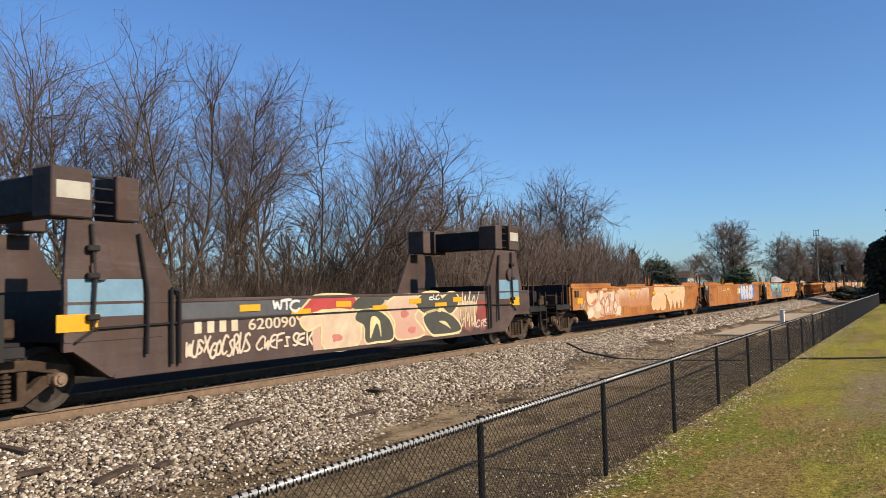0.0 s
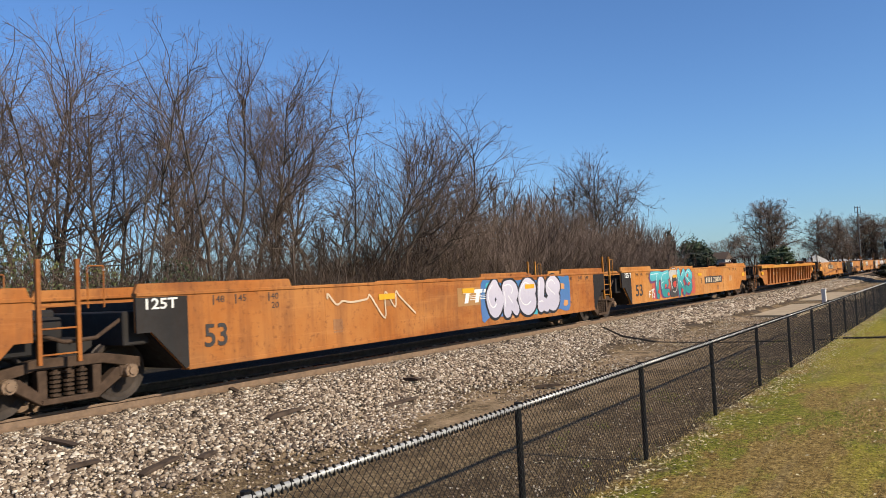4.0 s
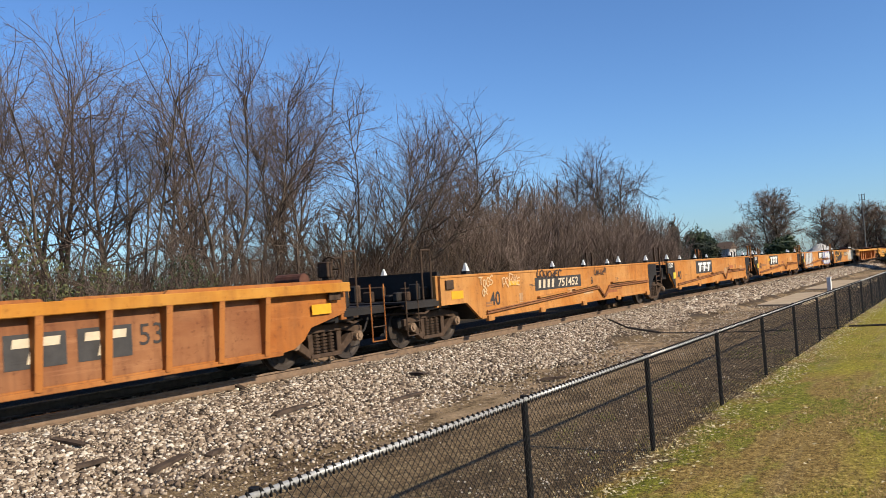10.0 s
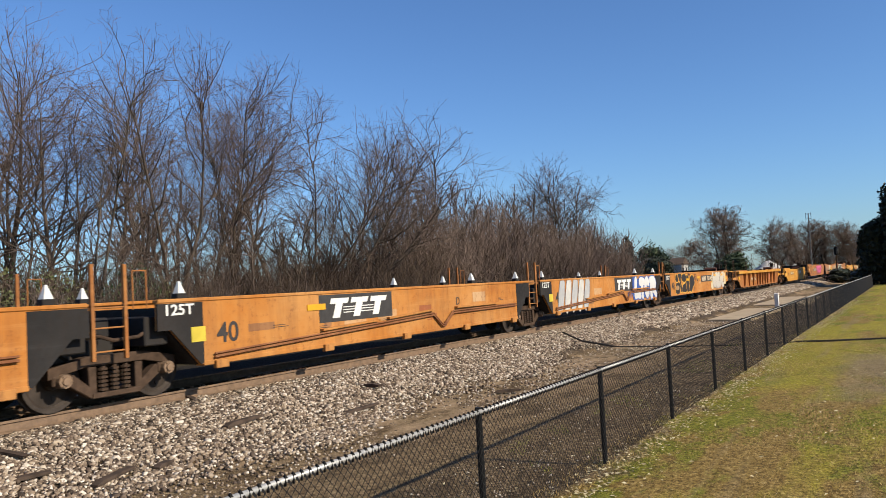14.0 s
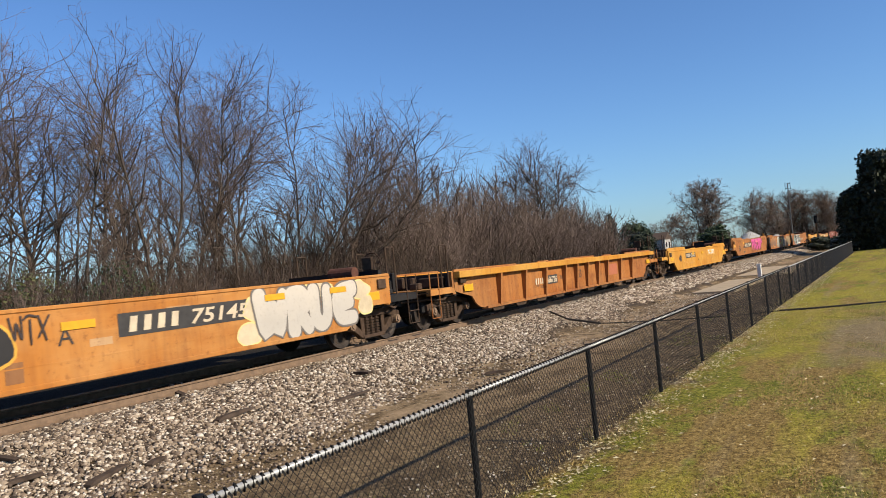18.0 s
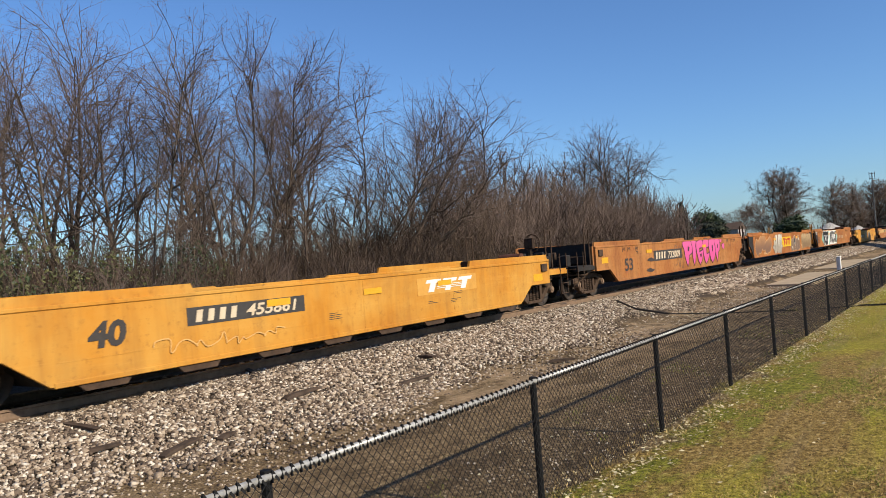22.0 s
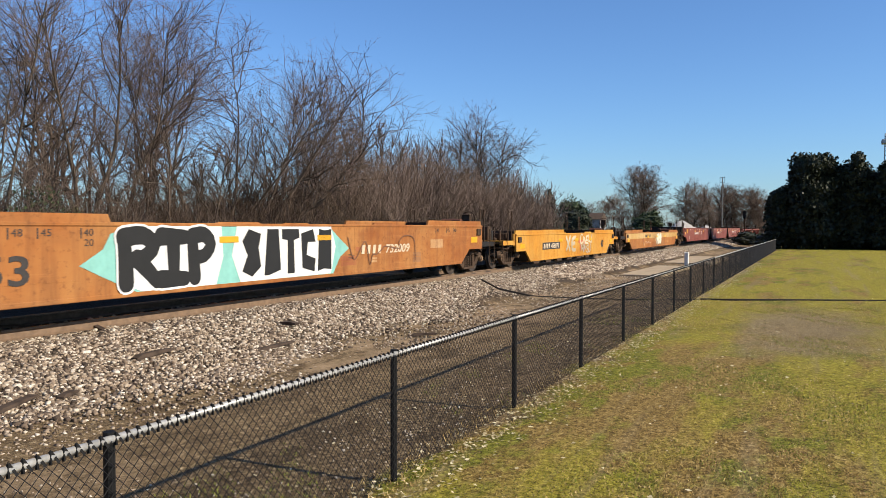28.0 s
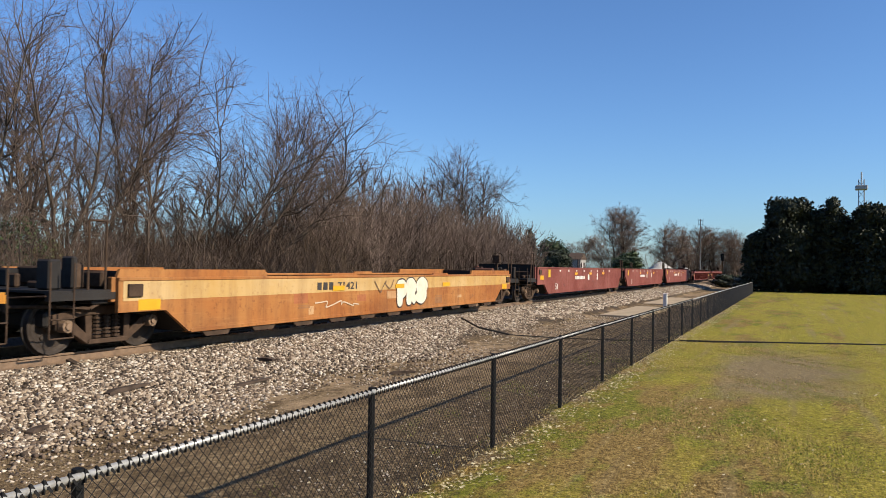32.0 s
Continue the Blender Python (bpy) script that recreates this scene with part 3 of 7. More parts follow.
WSET = wheelset_mesh()
BOLSTER = link_bm("truck", boxes((-0.95, 0.95, -0.2, 0.2, 0.45, 0.68), (-0.35, 0.35, -0.35, 0.35, 0.6, 0.74), bevel=0.02), STEEL)
BRAKE = link_bm("brake_beam", boxes((-0.8, 0.8, -0.42, -0.36, 0.3, 0.4), (-0.8, 0.8, 0.36, 0.42, 0.3, 0.4), bevel=0.01), STEEL)
WHEELSETS = []


def truck(parent, y):
    t = part("truck", BOLSTER, None, parent, "cast steel railway truck, rust brown")
    t.location = (0, y, 0)
    for s in (1, -1):
        f = part("sideframe", SF, None, t)
        f.location = (s * 1.0, 0, 0)
        if s < 0:
            f.rotation_euler = (0, 0, math.pi)
        part("spring_nest", SPR, None, t).location = (s * 1.02, 0, 0)
        for k in (1, -1):
            cap = part("bearing_cap", CAP, None, t)
            cap.location = (s * 1.0, k * 0.91, 0.47)
            if s < 0:
                cap.rotation_euler = (0, 0, math.pi)
        w = part("wheelset", WSET, None, t, "dull steel wheels on one axle")
        w.location = (0, s * 0.91, 0.46)
        WHEELSETS.append((w, s * 0.91))
    part("brake_beam", BRAKE, None, t)
    return t


# ---------- train: paint marks ----------
TINTS = {}


def tint(rgb, name="sprayed_paint"):
    if rgb not in TINTS:
        TINTS[rgb] = plain(name, rgb, 0.6, 0, 0.16, 3.0, 0.3, 0.05)
    return TINTS[rgb]


def text_mesh(s, size, mat, shear=0.0, bold=0.0, spread=1.0):
    cu = bpy.data.curves.new("lettering", 'FONT')
    cu.body, cu.size, cu.shear, cu.offset, cu.extrude, cu.space_character, cu.resolution_u = s, size, shear, bold, 0.001, spread, 3
    ob = bpy.data.objects.new("lettering", cu)
    me = bpy.data.meshes.new_from_object(ob)
    bpy.data.objects.remove(ob)
    bpy.data.curves.remove(cu)
    me.materials.clear()
    me.materials.append(mat)
    return me


def letters(parent, s, y, z, h, mat, shear=0.0, bold=0.0, width=0.0, lift=0.008, label="stencilled lettering"):
    me = text_mesh(s, h / 0.7, mat, shear, bold)
    ob = part("lettering", me, None, parent, label)
    w = max(v.co.x for v in me.vertices)
    sx = width / w if width else 1.0
    for v in me.vertices:
        v.co.x *= sx
    ob.matrix_basis = Matrix.Translation((SIDE + lift, y, z)) @ pose(0, 0, 0, 90, 0, 90)
    return ob


def patch(parent, name, y0, y1, z0, z1, mat, lift=0.004, label=""):
    return part(name, boxes((SIDE + lift - 0.012, SIDE + lift, y0, y1, z0, z1)), mat, parent, label)


def poly_sheet(bm, poly, x):
    vs = [bm.verts.new((x, y, z)) for y, z in poly]
    lo = [bm.verts.new((x - 0.006, y, z)) for y, z in poly]
    k = len(poly)
    bm.faces.new(vs)
    for i in range(k):
        bm.faces.new((vs[i], lo[i], lo[(i + 1) % k], vs[(i + 1) % k]))


def ribbon(bm, pts, width, x):
    """A brush stroke along points in (y, z)."""
    P = [Vector(p) for p in pts]
    L, R = [], []
    for i, p in enumerate(P):
        d = (P[min(i + 1, len(P) - 1)] - P[max(i - 1, 0)])
        d = d.normalized() if d.length > 1e-6 else Vector((1, 0))
        nrm = Vector((-d.y, d.x)) * (width if isinstance(width, float) else width[i]) / 2
        L.append(p + nrm)
        R.append(p - nrm)
    a = [bm.verts.new((x, p.x, p.y)) for p in L]
    b = [bm.verts.new((x, p.x, p.y)) for p in R]
    for i in range(len(P) - 1):
        bm.faces.new((a[i], b[i], b[i + 1], a[i + 1]))


def curve(pts, n=5):
    """Catmull-Rom through points."""
    out = []
    P = [Vector(pts[0])] + [Vector(p) for p in pts] + [Vector(pts[-1])]
    for i in range(1, len(P) - 2):
        p0, p1, p2, p3 = P[i - 1:i + 3]
        for k in range(n):
            t = k / n
            out.append(0.5 * ((2 * p1) + (p2 - p0) * t + (2 * p0 - 5 * p1 + 4 * p2 - p3) * t * t + (3 * p1 - p0 - 3 * p2 + p3) * t ** 3))
    out.append(P[-2])
    return out


def scribble(parent, y0, y1, z0, z1, rgb, seed, width=0.035, n=16, label="thin spray-can scribble"):
    rng = random.Random(seed)
    pts = curve([(y0 + (y1 - y0) * (k + rng.uniform(-0.9, 0.9)) / n, rng.uniform(z0, z1)) for k in range(n + 1)], 6)
    bm = bmesh.new()
    ribbon(bm, pts, width, SIDE + 0.019)
    part("graffiti_scribble", bm, tint(rgb), parent, label)


STROKES = {
    "T": [[(0.0, 0.9), (0.5, 0.93), (1.0, 0.9)], [(0.52, 0.9), (0.46, 0.5), (0.5, 0.0)]],
    "E": [[(0.95, 0.95), (0.3, 0.85), (0.14, 0.5), (0.3, 0.1), (0.95, 0.06)], [(0.2, 0.5), (0.8, 0.55)]],
    "C": [[(0.92, 0.82), (0.55, 0.98), (0.14, 0.66), (0.16, 0.26), (0.52, 0.03), (0.92, 0.2)]],
    "K": [[(0.16, 1.0), (0.2, 0.0)], [(0.92, 0.98), (0.3, 0.5)], [(0.36, 0.52), (0.65, 0.35), (0.9, 0.0)]],
    "S": [[(0.9, 0.8), (0.55, 0.98), (0.15, 0.78), (0.45, 0.52), (0.85, 0.3), (0.55, 0.03), (0.08, 0.14)]],
    "G": [[(0.9, 0.84), (0.5, 0.98), (0.12, 0.6), (0.18, 0.2), (0.55, 0.02), (0.9, 0.2), (0.86, 0.46), (0.5, 0.44)]],
    "L": [[(0.3, 1.0), (0.18, 0.5), (0.14, 0.1)], [(0.14, 0.12), (0.55, 0.14), (0.95, 0.04)]],
    "P": [[(0.22, 0.0), (0.16, 0.5), (0.12, 0.95)], [(0.12, 0.92), (0.6, 0.96), (0.9, 0.74), (0.62, 0.48), (0.2, 0.46)]],
    "R": [[(0.18, 0.0), (0.16, 0.5), (0.12, 0.95)], [(0.12, 0.92), (0.6, 0.96), (0.88, 0.74), (0.6, 0.5), (0.2, 0.46)], [(0.45, 0.48), (0.7, 0.25), (0.95, 0.0)]],
    "O": [[(0.5, 0.97), (0.14, 0.6), (0.3, 0.1), (0.62, 0.05), (0.88, 0.5), (0.5, 0.97)]],
    "I": [[(0.1, 0.96), (0.9, 0.94)], [(0.5, 0.9), (0.52, 0.06)], [(0.1, 0.05), (0.9, 0.03)]],
    "l": [[(0.5, 1.0), (0.48, 0.0)]],
    "W": [[(0.05, 1.0), (0.25, 0.08), (0.5, 0.75), (0.72, 0.06), (0.95, 1.0)]],
    "U": [[(0.1, 1.0), (0.15, 0.25), (0.5, 0.02), (0.85, 0.25), (0.9, 1.0)]],
    "F": [[(0.15, 0.0), (0.12, 0.95), (0.95, 0.98)], [(0.15, 0.52), (0.75, 0.5)]],
    "X": [[(0.05, 0.95), (0.9, 0.0)], [(0.95, 1.0), (0.1, 0.05)]],
}


def fade(top, low, z0, z1, streak=0.35):
    """Spray paint that passes from one colour at the top of a piece to another at its foot, with cloudy overspray."""
    key = (top, low, z0, z1)
    if key not in TINTS:
        m, n, l = nodes_of("sprayed_fade")
        sep = n.new("ShaderNodeSeparateXYZ")
        l.new(n.new("ShaderNodeTexCoord").outputs["Object"], sep.inputs[0])
        r = n.new("ShaderNodeMapRange")
        r.inputs[1].default_value, r.inputs[2].default_value = z1, z0
        l.new(sep.outputs[2], r.inputs[0])
        add = n.new("ShaderNodeMath")
        add.operation = 'MULTIPLY_ADD'
        l.new(tex_noise(n, l, 3.5, 5, 0.6), add.inputs[0])
        add.inputs[1].default_value = 2 * streak
        l.new(r.outputs[0], add.inputs[2])
        c = mix(n, l, ramp(n, l, add.outputs[0], [(streak, (0, 0, 0)), (1.0 + streak, (1, 1, 1))]), top, low)
        c = mix(n, l, ramp(n, l, tex_noise(n, l, 14, 5, 0.7), [(0.55, (0, 0, 0)), (0.75, (0.35,) * 3)]), c, tuple(v * 0.55 for v in low))
        finish(n, l, c, 0.6, 0, 0.3)
        TINTS[key] = m
    return TINTS[key]


def piece(parent, rows, fill, line, edge=0.06, weight=0.3, lift=0.010, shine=None, shadow=None, label="spray-painted graffiti piece", soft=True):
    """Graffiti letters drawn in fat strokes: each row is a shape and the room (y0, y1, z0, z1) that it fills."""
    n = 0
    for i, (ch, y0, y1, z0, z1) in enumerate(rows):
        h = z1 - z0
        ww = weight * min(h, 1.15 * (y1 - y0))
        m = ww / 2
        layers = [("graffiti_outline", line, edge, 0, 0, 0.002), ("graffiti_fill", fill, 0.0, 0, 0, 0.004)]
        if shadow:
            layers.insert(0, ("graffiti_shadow", shadow, edge * 0.8, -0.07, -0.05, 0.0))
        for name, rgb, grow_by, dy, dz, up in layers:
            bm = bmesh.new()
            for k, st in enumerate(STROKES[ch]):
                pts = [(y0 + m + dy + u * (y1 - y0 - 2 * m), z0 + m * 0.9 + dz + v * (h - 1.8 * m)) for u, v in st]
                pts = curve(pts, 6) if len(pts) > 2 and soft else [Vector(pts[0]).lerp(Vector(pts[-1]), j / 6) for j in range(7)] if len(pts) == 2 else curve(pts, 3)
                e = len(pts)
                x = SIDE + lift + up + 0.0009 * i + 0.00015 * k
                wide = [ww * (1.12 - 0.24 * j / e) + 2 * grow_by for j in range(e)]
                head, tail = (pts[0] - pts[1]).normalized() * wide[0] / 2, (pts[-1] - pts[-2]).normalized() * wide[-1] / 2
                ends = ((0.94, 0.3), (0.75, 0.66), (0.45, 0.89))
                pts = [pts[0] + head * a for a, _ in ends] + pts + [pts[-1] + tail * a for a, _ in ends[::-1]]
                ribbon(bm, pts, [wide[0] * b for _, b in ends] + wide + [wide[-1] * b for _, b in ends[::-1]], x)
            part(name, bm, rgb if isinstance(rgb, bpy.types.Material) else tint(rgb), parent, label if n == 0 else "")
            n += 1
        if shine:
            bm = bmesh.new()
            for k, st in enumerate(STROKES[ch]):
                pts = curve([(y0 + m + u * (y1 - y0 - 2 * m) - 0.28 * ww, z0 + m * 0.9 + v * (h - 1.8 * m) + 0.22 * ww) for u, v in st], 6)
                ribbon(bm, pts[:max(4, int(len(pts) * 0.7))], 0.028, SIDE + lift + 0.0062 + 0.0009 * i + 0.0002 * k)
            tagged(part("graffiti_shine", bm, tint(shine), parent), kind="stuff")


def blob(parent, pts, fill, line=None, edge=0.05, lift=0.008, name="graffiti_shape", label="", n=4):
    """A closed, smoothly curved patch of paint, with a drawn edge if line is given."""
    P = [Vector(p) for p in pts]
    k = len(P)
    ring = []
    for i in range(k):
        p0, p1, p2, p3 = P[i - 1], P[i], P[(i + 1) % k], P[(i + 2) % k]
        for j in range(n):
            t = j / n
            ring.append(0.5 * ((2 * p1) + (p2 - p0) * t + (2 * p0 - 5 * p1 + 4 * p2 - p3) * t * t + (3 * p1 - p0 - 3 * p2 + p3) * t ** 3))
    if line:
        turn = sum(ring[i - 1].x * q.y - q.x * ring[i - 1].y for i, q in enumerate(ring))
        sgn = 1 if turn > 0 else -1
        out = []
        for i, q in enumerate(ring):
            d = (ring[(i + 1) % len(ring)] - ring[i - 1])
            d = d.normalized() if d.length > 1e-6 else Vector((1, 0))
            out.append((q.x + sgn * d.y * edge, q.y - sgn * d.x * edge))
        bm = bmesh.new()
        poly_sheet(bm, out, SIDE + lift)
        part("graffiti_outline", bm, tint(line), parent)
    bm = bmesh.new()
    poly_sheet(bm, [(q.x, q.y) for q in ring], SIDE + lift + 0.0015)
    return part(name, bm, fill if isinstance(fill, bpy.types.Material) else tint(fill), parent, label)


def oval(cy, cz, ry, rz, tilt=0.0, k=9, wob=0.12, seed=0):
    r = random.Random(seed)
    return [(cy + ry * (1 + wob * r.uniform(-1, 1)) * math.cos(6.283 * j / k) + tilt * rz * math.sin(6.283 * j / k), cz + rz * (1 + wob * r.uniform(-1, 1)) * math.sin(6.283 * j / k)) for j in range(k)]


def cloud(parent, y0, y1, z0, z1, rgb, seed, lift=0.005, label="", k=14):
    """A ragged overspray patch behind a piece."""
    r = random.Random(seed)
    low = [(y0 + (y1 - y0) * i / k, z0 + r.uniform(0, 0.14) * (z1 - z0)) for i in range(k + 1)]
    top = [(y1 - (y1 - y0) * i / k, z1 - r.uniform(0, 0.12) * (z1 - z0)) for i in range(k + 1)]
    return blob(parent, low + top, rgb, None, 0, lift, "graffiti_cloud", label, 3)


def tag(parent, chars, y0, y1, z0, z1, rgb, width=0.04, label="thin spray-can tag", lift=0.021, slant=0.0):
    """A quick tag in single strokes."""
    w = (y1 - y0) / len(chars)
    hand = random.Random(chars + str(y0))
    bm = bmesh.new()
    for i, ch in enumerate(chars):
        up, drop, tilt = hand.uniform(0.75, 1.25), hand.uniform(-0.15, 0.12), hand.uniform(-0.2, 0.35)
        for k, st in enumerate(STROKES[ch]):
            pts = curve([(y0 + w * (i + 1.15 * u - 0.05 + tilt * v + hand.uniform(-0.13, 0.13)) + slant * v, z0 + (z1 - z0) * (drop + up * v + hand.uniform(-0.1, 0.1))) for u, v in st], 5)
            e = len(pts)
            ribbon(bm, pts, [width * (1.15 - 0.6 * abs(j / e - 0.4)) for j in range(e)], SIDE + lift + 0.0003 * k + 0.0001 * i)
    part("graffiti_scribble", bm, tint(rgb), parent, label)


def size_marks(car, L):
    """Container lengths stencilled near both ends of the side."""
    for y, text in ((0.56, "48"), (1.03, "45"), (1.78, "40"), (L - 1.95, "40"), (L - 1.2, "45"), (L - 0.7, "48")):
        letters(car, text, y + 0.06, 1.42, 0.11, STENCIL, 0, 0.0, 0.18, 0.006)
        patch(car, "mark_bar", y, y + 0.025, 1.38, 1.54, STENCIL, 0.004)
    letters(car, "20", 1.84, 1.26, 0.11, STENCIL, 0, 0.0, 0.18, 0.006)


def logo(parent, y0, y1, z0, z1, panel, ink):
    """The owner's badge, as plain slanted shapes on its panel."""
    patch(parent, "badge_panel", y0, y1, z0, z1, panel, 0.005, "dark owner's badge panel")
    h, w = z1 - z0, y1 - y0
    for k in range(3):
        a = y0 + w * (0.1 + 0.27 * k)
        bm = bmesh.new()
        poly_sheet(bm, [(a + 0.06 * w, z0 + 0.14 * h), (a + 0.15 * w, z0 + 0.14 * h), (a + 0.196 * w, z0 + 0.66 * h), (a + 0.26 * w, z0 + 0.66 * h), (a + 0.28 * w, z0 + 0.86 * h), (a + 0.05 * w, z0 + 0.86 * h), (a + 0.03 * w, z0 + 0.66 * h), (a + 0.106 * w, z0 + 0.66 * h)], SIDE + 0.012)
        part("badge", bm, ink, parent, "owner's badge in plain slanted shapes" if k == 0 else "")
    for k in range(3):
        bm = bmesh.new()
        poly_sheet(bm, [(y0 + 0.3 * w, z0 + h * (0.3 + 0.1 * k)), (y0 + 0.72 * w, z0 + h * (0.3 + 0.1 * k)), (y0 + 0.72 * w, z0 + h * (0.335 + 0.1 * k)), (y0 + 0.3 * w, z0 + h * (0.335 + 0.1 * k))], SIDE + 0.0135)
        part("badge_line", bm, ink, parent)


def number(parent, y0, y1, zc, h, digits, ink=None, panel=True, lift=0.012, split=0.46):
    """A reporting mark: bars for the owner's code, then the car's number."""
    ink = ink or PALE
    if panel:
        patch(parent, "number_panel", y0, y1, zc - h * 0.75, zc + h * 0.75, PANEL, 0.005, "dark number panel")
    w = y1 - y0
    for k in range(4):
        bm = bmesh.new()
        a = y0 + w * (0.06 + 0.09 * k)
        poly_sheet(bm, [(a, zc - h / 2), (a + 0.045 * w, zc - h / 2), (a + 0.06 * w, zc + h / 2), (a + 0.015 * w, zc + h / 2)], SIDE + lift)
        part("mark_bar", bm, ink, parent)
    letters(parent, digits, y0 + split * w, zc - h / 2, h, ink, 0.18, 0.006, 0.46 * w, lift, "painted car number")


# ---------- train: well cars ----------
def well_unit(name, q, L, zb, zt, ends, coat, label, category="well car", panelled=(False, False), posts=None, guides=True, ribs=(), chord_coat=None, teeth=False, pipes=False, cones=False, end_coat=None, group="", stubs=None, marks=(0.3, 0.5, 0.7)):
    """One car body. Local y runs from its left well corner (0) to the right one (L); z is above the rail."""
    car = thing(name, label, category, group)
    MOVERS.append((car, q))
    reach = {"end": 1.7, "art": 0.85}
    a, b = stubs or (reach[ends[0]], reach[ends[1]])
    low = {"end": zb + 0.42, "art": zb + 0.62}
    la, lb = low[ends[0]], low[ends[1]]
    poly = [(0, zb), (L, zb), (L + 0.6, lb), (L + b, lb), (L + b, zt - 0.04), (L + b - 0.05, zt), (-a + 0.05, zt), (-a, zt - 0.04), (-a, la), (-0.6, la)]
    if ribs:
        poly = [(0.1, zb), (L - 0.1, zb)] + [(L - 0.05 + 0.85 * math.sin(t), zb + 0.62 * (1 - math.cos(t))) for t in (0.4, 0.8, 1.2)] + [(L + b, zb + 0.6), (L + b, zt), (-a, zt), (-a, zb + 0.6)] + [(0.05 - 0.85 * math.sin(t), zb + 0.62 * (1 - math.cos(t))) for t in (1.2, 0.8, 0.4)]
    depth = 0.045 if ribs else 0.07
    for s in (1, -1):
        bm = bmesh.new()
        x = s * (SIDE - (0.05 if ribs else 0))
        slab(bm, poly, x - s * depth, x)
        part("side_panel", bm, coat, car)
        chord = boxes((s * (SIDE - 0.13), s * (SIDE + (0.14 if ribs else 0.02)), -a, L + b, zt - (0.17 if ribs else 0.05), zt + 0.012), bevel=0.012)
        part("top_chord", chord, chord_coat or coat, car)
        part("bottom_flange", boxes((s * (SIDE - 0.2), s * (SIDE + (0.02 if ribs else 0.015)), 0.05, L - 0.05, zb - 0.03, zb + 0.05), bevel=0.01), coat, car)
        if guides:
            for y0, y1, lift in ((-a, 2.4, 0.07 if ribs else 0.15), (L - 2.4, L + b, 0.07 if ribs else 0.15), (L * 0.3, L * 0.3 + 1.3, 0.04), (L * 0.66, L * 0.66 + 1.2, 0.06)):
                bm = bmesh.new()
                slab(bm, [(y0, zt + 0.01), (y1, zt + 0.01), (y1 - 0.06, zt + lift), (y0 + 0.06, zt + lift)], s * (SIDE - 0.1), s * (SIDE - 0.04))
                part("container_guide", bm, coat, car)
    # floor, cross members, end walls
    part("floor_pan", boxes((-1.3, 1.3, 0.1, 2.6, zb - 0.02, zb + 0.05), (-1.3, 1.3, L - 2.6, L - 0.1, zb - 0.02, zb + 0.05), (-0.5, 0.5, 2.6, L - 2.6, zb - 0.02, zb + 0.03)), BLACKP, car, "dark open well floor")
    k = max(3, int(L / 2.4))
    for i in range(k):
        y = 0.5 + (L - 1) * i / (k - 1)
        part("cross_member", boxes((-1.42, 1.42, y - 0.09, y + 0.09, zb - 0.04, zb + 0.1)), STEEL, car)
    for y0, e, lo_z, side in ((0, -1, la, 0), (L, 1, lb, 1)):
        bm = bmesh.new()
        slab(bm, [(y0, zb), (y0 + e * 0.6, zb + 0.6), (y0 + e * 0.6, zt - 0.12), (y0 + e * 0.5, zt - 0.12), (y0 + e * 0.5, zb + 0.64), (y0 - e * 0.1, zb)], -1.38, 1.38)
        part("end_wall", bm, BLACKP, car)
        kind = ends[side]
        if kind == "end":
            plat = y0 + e * 3.0
            part("end_sill", boxes((-0.45, 0.45, y0 + e * 0.5, plat, 0.68, 1.0), (-1.35, 1.35, y0 + e * 1.2, y0 + e * 2.1, 0.82, 0.98), bevel=0.02), BLACKP, car, "grimy black end sill")
            part("end_platform", boxes((-1.42, 1.42, y0 + e * 1.75, y0 + e * 2.95, 1.02, 1.06), (1.3, 1.44, y0 + e * 1.7, y0 + e * 2.95, 0.9, 1.02), (-1.44, -1.3, y0 + e * 1.7, y0 + e * 2.95, 0.9, 1.02)), end_coat or BLACKP, car, "walkway platform over the truck")
            part("coupler", boxes((-0.1, 0.1, plat, plat + e * 0.42, 0.72, 0.92), (-0.17, 0.17, plat + e * 0.25, plat + e * 0.42, 0.66, 0.98), bevel=0.03), STEEL, car)
            part("cut_lever", path_rod(0.014, [(-1.3, plat, 0.95), (-0.2, plat + e * 0.12, 0.9), (0.4, plat + e * 0.1, 0.92), (1.38, plat, 0.98)]), STEEL, car)
            part("air_hose", path_rod(0.025, [(0.35, plat, 0.75), (0.4, plat + e * 0.2, 0.5), (0.3, plat + e * 0.4, 0.35)]), BLACKP, car)
            for s in (1, -1):
                yl = y0 + e * 2.75
                part("step_ladder", path_rod(0.014, [(s * 1.44, yl - 0.22, 1.5), (s * 1.44, yl - 0.22, 0.32), (s * 1.44, yl + 0.22, 0.32), (s * 1.44, yl + 0.22, 1.5)]), STEEL if not ribs else coat, car, "bent-rod step iron")
                part("grab_iron", path_rod(0.013, [(s * 1.46, yl - 0.22, 0.62), (s * 1.46, yl + 0.22, 0.62)]), STEEL, car)
                part("handrail", path_rod(0.02, [(s * 1.36, yl - e * 0.9, 1.05), (s * 1.36, yl - e * 0.9, 2.2), (s * 1.36, yl - e * 0.55, 2.2), (s * 1.36, yl - e * 0.55, 1.05)]), STEEL, car)
                part("corner_post", boxes((s * 1.33, s * 1.43, y0 + e * 1.62, y0 + e * 1.78, 0.85, zt + 0.02), bevel=0.01), coat, car)
